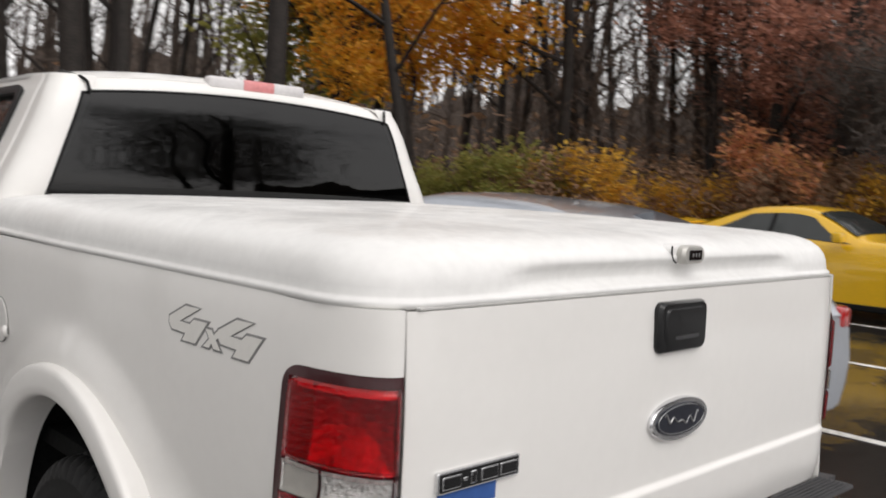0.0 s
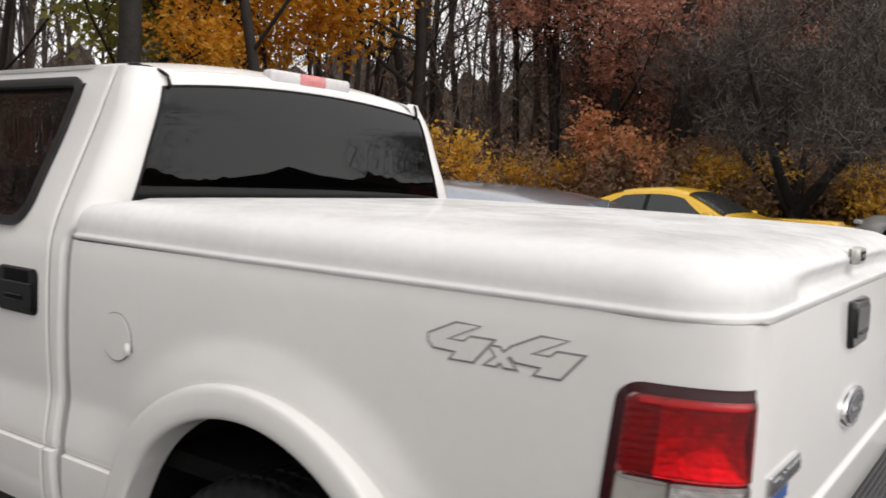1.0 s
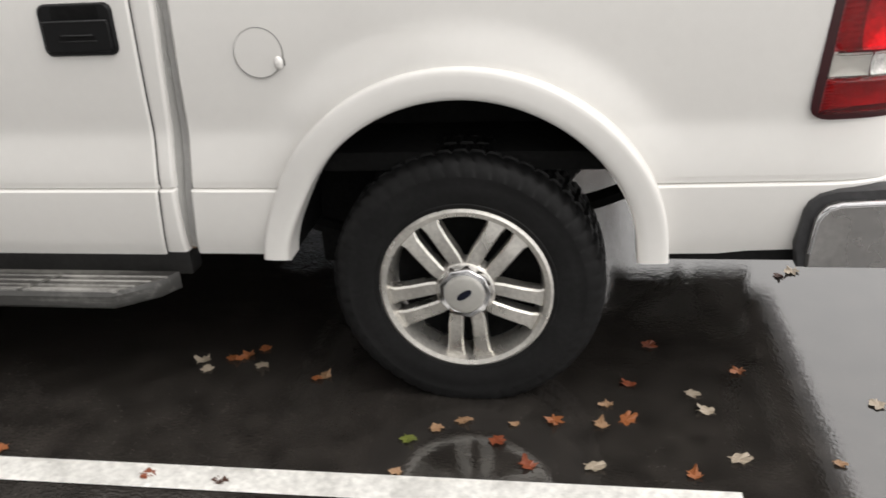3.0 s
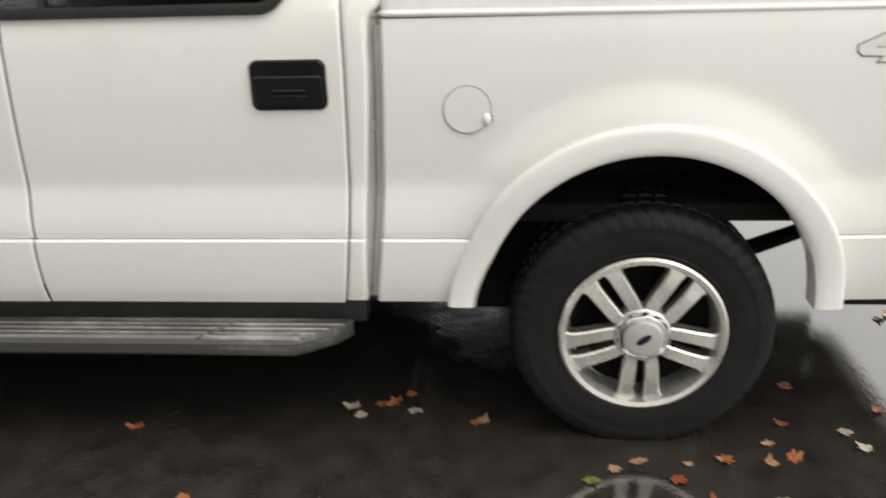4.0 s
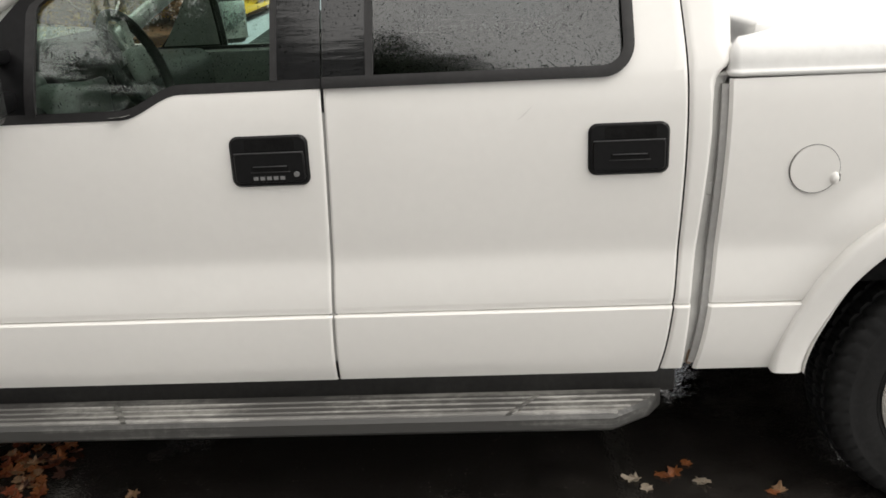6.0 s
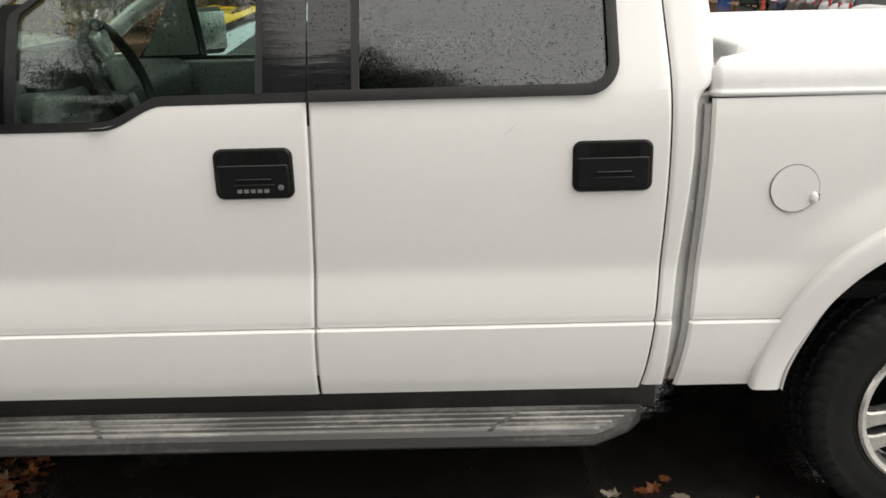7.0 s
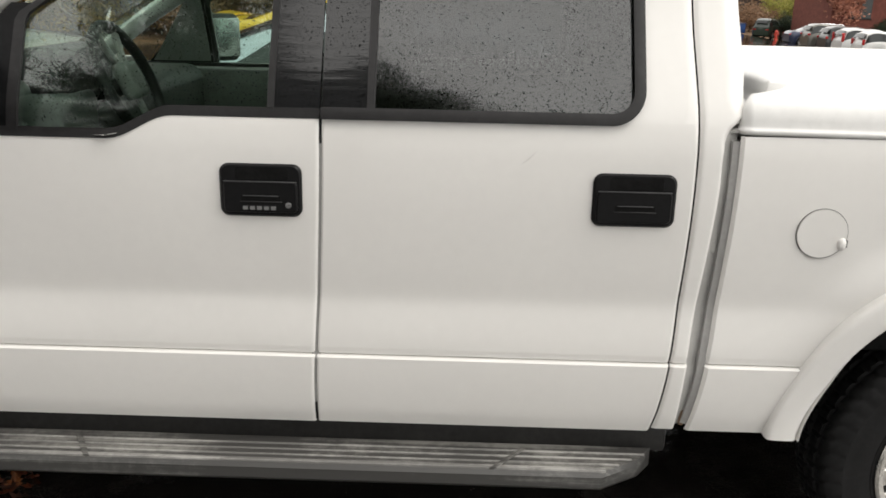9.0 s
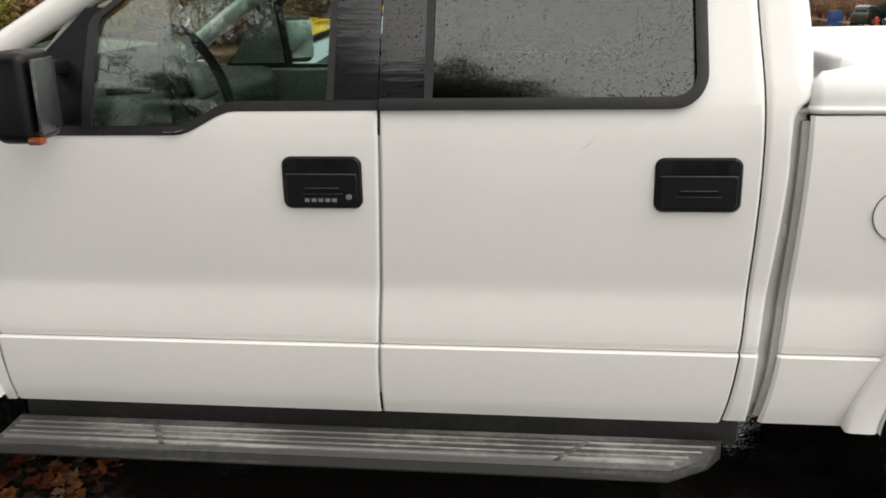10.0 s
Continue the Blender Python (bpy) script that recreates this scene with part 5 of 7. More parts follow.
# wheels
def wheel_parts(owner, R=0.407, width=0.265, rim_r=0.246, spokes=5):
    """Tyre with blocks, cast wheel with twin spokes, cap with a plain oval: about the origin, facing -y."""
    half = width / 2
    prof = [(rim_r - 0.012, half - 0.02), (rim_r + 0.004, half - 0.006), (rim_r + 0.022, half), (rim_r + 0.024, half - 0.002), (rim_r + 0.05, half + 0.004), (R - 0.085, half + 0.004), (R - 0.060, half + 0.002), (R - 0.056, half + 0.003), (R - 0.030, half - 0.006), (R - 0.018, half - 0.014),
             (R - 0.008, half - 0.026), (R - 0.003, half - 0.040), (R - 0.002, half - 0.060), (R - 0.012, half - 0.064), (R - 0.012, half - 0.070), (R, half - 0.074), (R, 0.012), (R - 0.011, 0.009), (R - 0.011, 0.0)]
    full = [(r, -y) for r, y in prof] + [(r, y) for r, y in reversed(prof[:-1])]
    n_a = 260
    ring_v, ring_f = lathe(full, n_a)
    cut = []
    for i, (r, y) in enumerate(full):
        for k in range(n_a):
            x_, y_, z_ = ring_v[i * n_a + k]
            if r > R - 0.034:
                ph = (k + (3 if y > 0 else 0) + int(40 * abs(y))) % 5
                if ph == 0 and r > R - 0.009:
                    q = (r - 0.011) / r
                    x_, z_ = x_ * q, z_ * q
                elif ph == 0 and r <= R - 0.009:
                    y_ *= 0.965
            # flattened where it stands
            cut.append((x_, y_ * (1 + 0.06 * step(-z_, R - 0.05, R)), max(z_, -0.383)))
    tyre = [(cut, ring_f, RUBBER)]
    t = part("tyre", tyre, None, owner, "black all-terrain tyre")
    f = -half
    rim = [(*lathe([(rim_r - 0.012, f + 0.03), (rim_r + 0.008, f + 0.012), (rim_r + 0.010, f - 0.002), (rim_r + 0.002, f - 0.008), (rim_r - 0.012, f - 0.004), (rim_r - 0.020, f + 0.020), (rim_r - 0.026, f + 0.07), (rim_r - 0.030, half - 0.02)], 64), ALLOY)]
    rim.append((*lathe([(0.0005, f + 0.11), (0.17, f + 0.11), (rim_r - 0.03, f + 0.09)], 40), DARK))
    for k in range(spokes):
        a = radians(-90 + 360 * k / spokes)
        for sgn in (-1, 1):
            # each twin spoke: a bar that falls towards the rim
            V, F = [], []
            for i, (r, w, y0, y1, off) in enumerate(((0.062, 0.022, f + 0.002, f + 0.05, 0.026), (0.10, 0.0235, f + 0.000, f + 0.045, 0.033), (0.16, 0.0245, f + 0.002, f + 0.045, 0.037), (0.205, 0.027, f + 0.008, f + 0.05, 0.040), (0.234, 0.040, f + 0.014, f + 0.055, 0.046))):
                c = sgn * off
                for dx, yy in ((-w, y1), (-w, y0 + 0.006), (-w + 0.006, y0), (w - 0.006, y0), (w, y0 + 0.006), (w, y1)):
                    V.append((r, yy, c + dx * 0.92))
            for i in range(4):
                for q in range(5):
                    F.append((i * 6 + q, i * 6 + q + 1, (i + 1) * 6 + q + 1, (i + 1) * 6 + q))
            rim.append((*moved((V, F), Matrix.Rotation(-a, 4, "Y")), ALLOY))
            rim.append((*moved((V, [tuple(reversed(q)) for q in F]), Matrix.Rotation(-a, 4, "Y") @ Matrix.Translation((0, 0.001, 0))), ALLOY))
    rim.append((*lathe([(0.092, f + 0.05), (0.090, f + 0.006), (0.084, f - 0.002), (0.074, f - 0.006)], 40), ALLOY))
    w = part("rim", rim, None, owner, "dirty silver alloy wheel with five twin spokes")
    cap = [(*lathe([(0.084, f + 0.0), (0.082, f - 0.018), (0.076, f - 0.025), (0.064, f - 0.027), (0.061, f - 0.025), (0.0605, f - 0.020)], 9), CHROME), (*lathe([(0.060, f - 0.016), (0.060, f - 0.027), (0.056, f - 0.030), (0.050, f - 0.0315), (0.0005, f - 0.033)], 40), CAP)]
    cap.append((*moved(plate(ellipse(0.052, 0.022, 24), f - 0.032, f - 0.035, 0.001), Matrix.Rotation(radians(-35), 4, "Y")), OVAL))
    part("hub_cap", cap, None, owner, "silver hub cap with a small dark oval")


wheel_mesh_done = []
for wx in (0.0, FAX):
    for sgn in (1, -1):
        if not wheel_mesh_done:
            w_ = new("wheel")
            wheel_parts(w_)
            wheel_mesh_done.append(w_)
        else:
            w_ = copy_thing(wheel_mesh_done[0], Matrix.Identity(4))
        w_.parent = truck
        w_.matrix_parent_inverse = Matrix.Translation(-Vector(BASE))
        y = 0.020 + 0.1325 if sgn == 1 else 2 * YC - 0.020 - 0.1325
        w_.matrix_basis = pose(wx + 0.004, y, 0.382, 0, 0, 0 if sgn == 1 else 180)

# cabin inside
tpart("dashboard", rbox((-3.12, 0.12, 0.98), (-2.66, 2 * YC - 0.12, 1.33), 0.07, 4), INTMID, "dark grey dashboard")
tpart("dashboard_end", join(rbox((-2.80, 0.17, 1.20), (-2.590, 0.46, 1.375), 0.035, 3), rbox((-2.84, 0.17, 1.30), (-2.70, 0.50, 1.415), 0.04, 3)), INTPALE, "pale grey dashboard end by the door")
tpart("instrument_hood", rbox((-2.79, 0.25, 1.30), (-2.61, 0.68, 1.500), 0.075, 5), INTDARK, "dark instrument hood")
wheel_c, tilt = Vector((-2.530, 0.55, 1.385)), Matrix.Rotation(radians(66), 4, "Y")
steer = [(*moved(tube([(0.183 * math.cos(a), 0.183 * math.sin(a), 0) for a in span(0, 2 * math.pi, 40)], 0.0185, 10, False), Matrix.Translation(wheel_c) @ tilt), INTDARK),
         (*moved(rbox((-0.060, -0.058, -0.02), (0.060, 0.058, 0.03), 0.02, 3), Matrix.Translation(wheel_c) @ tilt), INTGREY)]
for a in (0, 155, 205):
    steer.append((*moved(rbox((0.05, -0.015, -0.008), (0.178, 0.017, 0.008), 0.006), Matrix.Translation(wheel_c) @ tilt @ Matrix.Rotation(radians(a), 4, "Z")), CAP if a else INTGREY))
steer.append((*tube([wheel_c, wheel_c + Vector((-0.35, 0, -0.2))], 0.03, 10), INTDARK))
tpart("steering_wheel", steer, None, "dark steering wheel with silver spokes")


def seat_geo(x, y):
    return join(rbox((x - 0.28, y - 0.26, 0.78), (x + 0.24, y + 0.26, 0.98), 0.06, 3), moved(rbox((-0.09, -0.26, 0), (0.09, 0.26, 0.62), 0.06, 3), pose(x + 0.26, y, 0.92, 0, 14)), moved(rbox((-0.05, -0.13, 0), (0.05, 0.13, 0.17), 0.04, 3), pose(x + 0.42, y, 1.55, 0, 10)))


for sx, sy in ((-2.18, 0.50), (-2.18, 1.47), (-1.25, 0.55), (-1.25, 1.42)):
    tpart("seat", seat_geo(sx, sy), CLOTH, "grey cloth seat")
tpart("door_lining", join(rbox((-2.95, 0.075, 0.60), (-1.88, 0.11, 1.30), 0.01), rbox((-1.80, 0.075, 0.60), (-0.95, 0.11, 1.34), 0.01)), INTPALE, both=True)
tpart("sail_lining", sheet(lambda u, v: (-2.93 + 0.27 * u + 0.20 * v * (1 - u), side_y(1.33 + 0.28 * v) + 0.030, 1.33 + 0.28 * v), span(0, 1, 6), span(0, 1, 6), 0.004), INTGREY, both=True)
tpart("rear_view_mirror", rbox((-2.52, YC - 0.12, 1.70), (-2.49, YC + 0.12, 1.77), 0.012), INTDARK)
tpart("headliner", rbox((-2.38, 0.27, 1.826), (-0.86, 2 * YC - 0.27, 1.838), 0.004), INTGREY)
tpart("back_inner_wall", rbox((-0.86, 0.10, 0.6), (-0.835, 2 * YC - 0.10, 1.40), 0.005), INTDARK)


# ---- other vehicles ----
def ground_z(x, y):
    """The lot rises a little behind the parked row and falls away towards the far lot."""
    soft = lambda v: (v + math.sqrt(v * v + 1.0)) / 2
    rise = 0.012 * max(0.0, soft(y - 5.0) - soft(-5.0)) * (1 - step(x, -1.0, 9.0)) if y > 0 else 0.0
    fall = 0.133 * max(0.0, soft(x - 7.5) - 0.03) if x > 4 else 0.0
    return min(rise, 0.5) - min(fall, 2.6)


def body_paint(name, col, metal=0.0):
    return paint(name, col, 0.28, metal=metal, coat=0.8, vary=0.05, scale=3, fine=30)


def wheel_into(owner, wx, wy, r, rim_mat, facing):
    w = new("wheel")
    w.parent = owner
    w.matrix_basis = pose(wx, wy, r, 0, 0, 0 if facing < 0 else 180)
    part("tyre", lathe([(r * 0.66, 0.08), (r * 0.70, 0.10), (r * 0.93, 0.105), (r, 0.075), (r, -0.075), (r * 0.93, -0.105), (r * 0.70, -0.10), (r * 0.66, -0.08)], 36), RUBBER, w)
    g = [lathe([(r * 0.67, -0.09), (r * 0.70, -0.098), (r * 0.64, -0.085), (r * 0.62, 0.06)], 36), lathe([(0.001, -0.088), (r * 0.16, -0.085), (r * 0.17, -0.05)], 20)]
    for k in range(5):
        g.append(moved(rbox((0.03, -0.085, -0.032), (r * 0.66, -0.045, 0.032), 0.008, 1), Matrix.Rotation(2 * math.pi * k / 5 + 0.3, 4, "Y")))
    part("rim", join(*g), rim_mat, w)
    part("brake_disc", lathe([(0.001, -0.02), (r * 0.52, -0.02), (r * 0.52, 0.0)], 24), DARK, w)


def car(name, label, loc, turn, L, W, top, shoulder, gh, wheels, r, mat_, rim_mat, low=0.20, tumble=0.42, group="", tail=(0.30, 0.12, 0.75), head=(0.34, 0.11, 0.66), category="car", sill=None, boxy=0.0, stop=0):
    """A parked car: nose towards its own +x, wheels on z = 0. gh: rear glass base and top, windscreen top and base."""
    own = empty(name, loc, label, category, group, turn)
    zt, zs = curve(top), curve(shoulder)
    h = W / 2
    xs = sorted(set([round(x, 3) for x in span(-L / 2, L / 2, 70)] + [round(wx + d, 3) for wx in wheels for d in span(-r - 0.07, r + 0.07, 18)]))

    def half(x):
        e = (L / 2 - abs(x)) / (L * 0.13)
        return h * (1 - (0.20 - 0.1 * boxy) * (1 - min(e, 1.0)) ** 2.2)

    def section(x):
        w, t, s = half(x), zt(x), zs(x)
        s = min(s, t - 0.01)
        zb = low + 0.10 * max(0, 1 - (L / 2 - abs(x)) / 0.35) ** 2
        for wx in wheels:
            d = abs(x - wx)
            if d < r + 0.05:
                zb = max(zb, r + math.sqrt((r + 0.05) ** 2 - d * d))
        zb = min(zb, s - 0.10)
        up = t - s
        yt = w - 0.05 - up * tumble
        return [(0, zb), (w - 0.14, zb), (w - 0.03, zb + 0.01), (w - 0.005, zb + 0.25 * (s - zb)), (w, zb + 0.55 * (s - zb)), (w - 0.012, s - 0.05), (w - 0.045, s), (w - 0.0475 - up * tumble * 0.5, s + (up - min(0.06, up * 0.5)) * 0.5), (yt, t - min(0.06, up * 0.5)), (yt - 0.05, t - min(0.02, up * 0.3)), (yt - 0.16, t + 0.004), (0, t + 0.02)]

    V, F, n = [], [], 0
    for x in xs:
        sec = section(x)
        # nose and tail are rounded, fullest at bumper height
        e = max(0.0, 1 - (L / 2 - abs(x)) / 0.30)
        bow = lambda y, z: x - math.copysign(1, x) * e * (0.09 * ((z - 0.60) / 0.45) ** 2 + 0.10 * (y / h) ** 4)
        ring = [(bow(y, z), -y, z) for y, z in sec] + [(bow(y, z), y, z) for y, z in reversed(sec[1:-1])]
        n = len(ring)
        V += ring
    for i in range(len(xs) - 1):
        for k in range(n):
            k2 = (k + 1) % n
            F.append((i * n + k, (i + 1) * n + k, (i + 1) * n + k2, i * n + k2))
    F += [tuple(range(n)), tuple(reversed(range((len(xs) - 1) * n, len(xs) * n)))]
    part("body", (V, F), mat_, own, smooth=40)
    # windows
    a, b, c, d = gh

    def side_pt(x, f, sg, out=0.007):
        sec = section(x)
        (y0, z0), (y1, z1) = sec[6], sec[8]
        return (x, sg * (y0 + (y1 - y0) * f + out), z0 + (z1 - z0) * f)

    for sg in (-1, 1):
        mids = [b + (c - b) * 0.42]
        edges = [a + (b - a) * 0.35, mids[0], d - (d - c) * 0.07]
        for k in range(2):
            x0, x1 = edges[k] + 0.03, edges[k + 1] - 0.03

            def fn(u, f, x0=x0, x1=x1, k=k, sg=sg):
                xa = x0 + (0.0 if k else (b + 0.10 - x0) * f * 0.9)
                xb = x1 - (0.0 if not k else (x1 - c + 0.05) * f * 0.95)
                return side_pt(xa + (xb - xa) * u, 0.08 + 0.82 * f, sg)
            g = sheet(fn, span(0, 1, 10), span(0, 1, 5))
            if sg > 0:
                g = (g[0], [tuple(reversed(q)) for q in g[1]])
            part("side_window", g, PLAINGLASS_CAR, own)
        part("door_post", sheet(lambda u, f, sg=sg: side_pt(edges[1] - 0.032 + 0.064 * u, 0.08 + 0.82 * f, sg, 0.009), [0, 1] if sg < 0 else [1, 0], span(0, 1, 4)), BLACK, own)

    def top_pt(x, v, out=0.008):
        sec = section(x)
        y = v * (sec[8][0] - 0.03)
        zc = sec[11][1] - (sec[11][1] - sec[9][1]) * min(abs(v), 1) ** 3
        return (x, y, zc + out)
    for nm, x0, x1 in (("windscreen", c + 0.02, d - 0.03), ("rear_window", a + 0.04, b - 0.02)):
        part(nm, sheet(lambda u, v, x0=x0, x1=x1: top_pt(x0 + (x1 - x0) * u, v), span(0, 1, 10), span(-1, 1, 12)), PLAINGLASS_CAR, own)
    for wx in wheels:
        for sg in (-1, 1):
            wheel_into(own, wx, sg * (h - 0.115), r, rim_mat, sg)
    for sg in (-1, 1):
        tw, th, tz = tail
        yt = sg * (half(-L / 2 + 0.04) - tw / 2 - 0.02)
        part("tail_lamp", rbox((-L / 2 + 0.045, yt - tw / 2, tz), (-L / 2 + 0.22, yt + tw / 2, tz + th), 0.03, 2), LAMPRED, own)
        hw, hh, hz = head
        yh = sg * (half(L / 2 - 0.04) - hw / 2 - 0.03)
        part("headlight", rbox((L / 2 - 0.17, yh - hw / 2, hz), (L / 2 + 0.006, yh + hw / 2, hz + hh), 0.03, 2), LAMPCLEAR, own)
        xm = d - (d - c) * 0.28
        part("door_mirror", rbox((xm - 0.07, sg * (h + 0.09) - 0.10, zs(xm) + 0.02), (xm + 0.06, sg * (h + 0.09) + 0.08, zs(xm) + 0.15), 0.03, 2), mat_, own)
    part("lower_sill", rbox((wheels[0] + r + 0.06, -h + 0.02, low - 0.05), (wheels[1] - r - 0.06, h - 0.02, low + 0.05), 0.02, 1), sill or DARK, own)
    part("underbody", rbox((-L / 2 + 0.3, -h + 0.28, low - 0.02), (L / 2 - 0.3, h - 0.28, low + 0.3), 0.02, 1), DARK, own)
    return own, section


PLAINGLASS_CAR = paint("dark_car_glass", (0.020, 0.024, 0.024), 0.04, coat=0.3, vary=0.1)
LAMPRED = paint("red_car_lamp", (0.42, 0.015, 0.015), 0.15, coat=0.8)
LAMPCLEAR = paint("clear_car_lamp", (0.55, 0.56, 0.58), 0.1, metal=0.3, coat=0.8)
YELLOW = body_paint("yellow_car_paint", (0.72, 0.42, 0.010))
SILVER = body_paint("silver_blue_car_paint", (0.42, 0.45, 0.50), 0.9)
PALE = body_paint("pale_silver_car_paint", (0.42, 0.42, 0.40), 0.4)
BLACKRIM = paint("black_wheel_paint", (0.012, 0.012, 0.012), 0.35)

# yellow coupe with a low dark glasshouse
coupe, coupe_sec = car("sports_coupe", "bright yellow two-door sports coupe with black wheels", (-2.74, 11.55, ground_z(-2.6, 11.5)), 0, 4.84, 1.92,
                       [(-2.42, 0.98), (-2.30, 1.05), (-1.85, 1.10), (-1.50, 1.22), (-1.15, 1.35), (-0.75, 1.415), (-0.12, 1.385), (0.14, 1.28), (0.54, 1.08), (1.20, 1.04), (1.9, 0.98), (2.25, 0.84), (2.42, 0.66)],
                       [(-2.42, 0.94), (-1.7, 1.03), (-1.0, 1.03), (0.3, 0.97), (0.95, 0.99), (1.8, 0.93), (2.42, 0.62)],
                       (-1.95, -1.05, -0.08, 0.54), (-1.43, 1.43), 0.36, YELLOW, BLACKRIM, low=0.19, tumble=0.55, sill=BLACK)
part("rear_spoiler", sheet(lambda u, v: (-2.40 + 0.20 * v, -0.80 + 1.6 * u, 1.09 + 0.045 * math.sin(math.pi * min(u * 1.0, 1)) - 0.03 * v), span(0, 1, 14), span(0, 1, 3), 0.03), YELLOW, coupe)
part("front_splitter", rbox((2.05, -0.86, 0.13), (2.47, 0.86, 0.19), 0.02), BLACK, coupe)
part("grille", rbox((2.30, -0.62, 0.52), (2.425, 0.62, 0.66), 0.03), BLACK, coupe)
part("hood_scoop", rbox((1.1, -0.32, 0.98), (1.85, 0.32, 1.065), 0.035, 2), YELLOW, coupe)

# silver sedan beside the truck
sedan, sedan_sec = car("sedan", "silver-blue sedan wet with rain, parked beside the pickup", (-2.305, 4.05, 0.0), 180, 4.86, 1.83,
                       [(-2.43, 0.88), (-2.32, 1.04), (-1.95, 1.15), (-1.55, 1.30), (-1.10, 1.43), (-0.45, 1.50), (0.25, 1.48), (0.75, 1.32), (1.45, 1.02), (1.9, 0.95), (2.25, 0.82), (2.43, 0.62)],
                       [(-2.43, 0.83), (-1.7, 1.01), (-0.8, 0.98), (0.6, 0.94), (1.4, 0.95), (2.0, 0.88), (2.43, 0.58)],
                       (-1.98, -1.38, 0.36, 1.38), (-1.36, 1.44), 0.325, SILVER, ALLOY, low=0.19, tail=(0.17, 0.14, 0.78))
V_ = [(-1.37, -0.018, 1.35), (-1.37, 0.018, 1.35), (-1.18, 0.012, 1.41), (-1.18, -0.012, 1.41), (-1.385, 0, 1.445), (-1.34, 0, 1.442)]
part("roof_fin", (V_, [(0, 1, 2, 3), (0, 4, 1), (3, 2, 5), (0, 3, 5, 4), (1, 4, 5, 2)]), SILVER, sedan)

# pale sedan further along the row
pale, _ = car("sedan", "pale silver sedan parked past the yellow coupe", (0.15, 20.6, ground_z(0.15, 20.6)), 180, 4.7, 1.80,
              [(-2.35, 0.80), (-2.2, 0.98), (-1.6, 0.96), (-1.2, 1.06), (-0.6, 1.22), (0.0, 1.26), (0.5, 1.20), (1.15, 0.95), (1.7, 0.88), (2.2, 0.76), (2.35, 0.6)],
              [(-2.35, 0.76), (-1.5, 0.90), (0.6, 0.87), (1.2, 0.88), (2.35, 0.56)], (-1.5, -0.6, 0.25, 1.12), (-1.35, 1.4), 0.32, PALE, ALLOY)

# far lot
SUV_TOP = [(-2.3, 1.0), (-2.24, 1.25), (-2.10, 1.52), (-1.85, 1.68), (-0.6, 1.72), (0.2, 1.68), (0.6, 1.52), (1.05, 1.14), (1.8, 1.04), (2.2, 0.88), (2.3, 0.7)]
SUV_SH = [(-2.3, 0.95), (-2.0, 1.06), (0.6, 1.02), (1.1, 1.04), (1.8, 0.96), (2.3, 0.66)]
SUV_GH = (-2.24, -2.0, 0.25, 1.05)
SED_TOP = [(-2.3, 0.85), (-2.15, 1.0), (-1.55, 1.06), (-0.7, 1.38), (0.1, 1.43), (0.6, 1.3), (1.25, 1.02), (1.9, 0.92), (2.3, 0.62)]
SED_SH = [(-2.3, 0.82), (-1.5, 0.99), (0.6, 0.95), (1.3, 0.96), (2.3, 0.58)]
for nm, lab, y, top_, sh_, gh_, m_, tl in (
        ("small_suv", "white boxy compact car parked in the far lot", 51.9, SUV_TOP, SUV_SH, SUV_GH, body_paint("white_far_paint", (0.70, 0.70, 0.68)), (0.09, 0.34, 0.98)),
        ("crossover", "white crossover with tall red tail lamps", 55.4, SUV_TOP, SUV_SH, SUV_GH, body_paint("pearl_far_paint", (0.62, 0.62, 0.61)), (0.10, 0.55, 0.95)),
        ("suv", "black sport utility vehicle with wet paint", 58.4, SUV_TOP, SUV_SH, SUV_GH, body_paint("black_far_paint", (0.018, 0.019, 0.020)), (0.16, 0.16, 0.98)),
        ("suv", "grey-brown sport utility vehicle with roof rails", 62.2, SUV_TOP, SUV_SH, SUV_GH, body_paint("taupe_far_paint", (0.12, 0.115, 0.10), 0.5), (0.16, 0.15, 1.0)),
        ("sedan", "dark blue sedan at the end of the far row", 66.6, SED_TOP, SED_SH, (-1.5, -0.65, 0.25, 1.2), body_paint("blue_far_paint", (0.025, 0.035, 0.075), 0.3), (0.20, 0.12, 0.8))):
    c_, _ = car(nm, lab, (24.0 + (y - 52) * 0.065, y, ground_z(24.5, y)), 0, 4.6, 1.85, top_, sh_, gh_, (-1.35, 1.38), 0.34, m_, ALLOY, tail=tl, tumble=0.25 if "suv" in nm or nm == "crossover" else 0.42, group="cars in the far lot", boxy=0.8 if top_ is SUV_TOP else 0)
    if "rails" in lab:
        for sg in (-1, 1):
            part("roof_rail", tube([(-1.7, sg * 0.62, 1.73), (-1.5, sg * 0.62, 1.77), (0.0, sg * 0.62, 1.76), (0.2, sg * 0.62, 1.71)], 0.02, 6), CHROME, c_)
car("estate_car", "dark green estate car by the far hedge", (27.1, 84.0, ground_z(27.1, 84.0)), 54, 4.6, 1.8, SUV_TOP, SUV_SH, SUV_GH, (-1.35, 1.38), 0.34, body_paint("dark_green_far_paint", (0.02, 0.035, 0.025)), ALLOY)


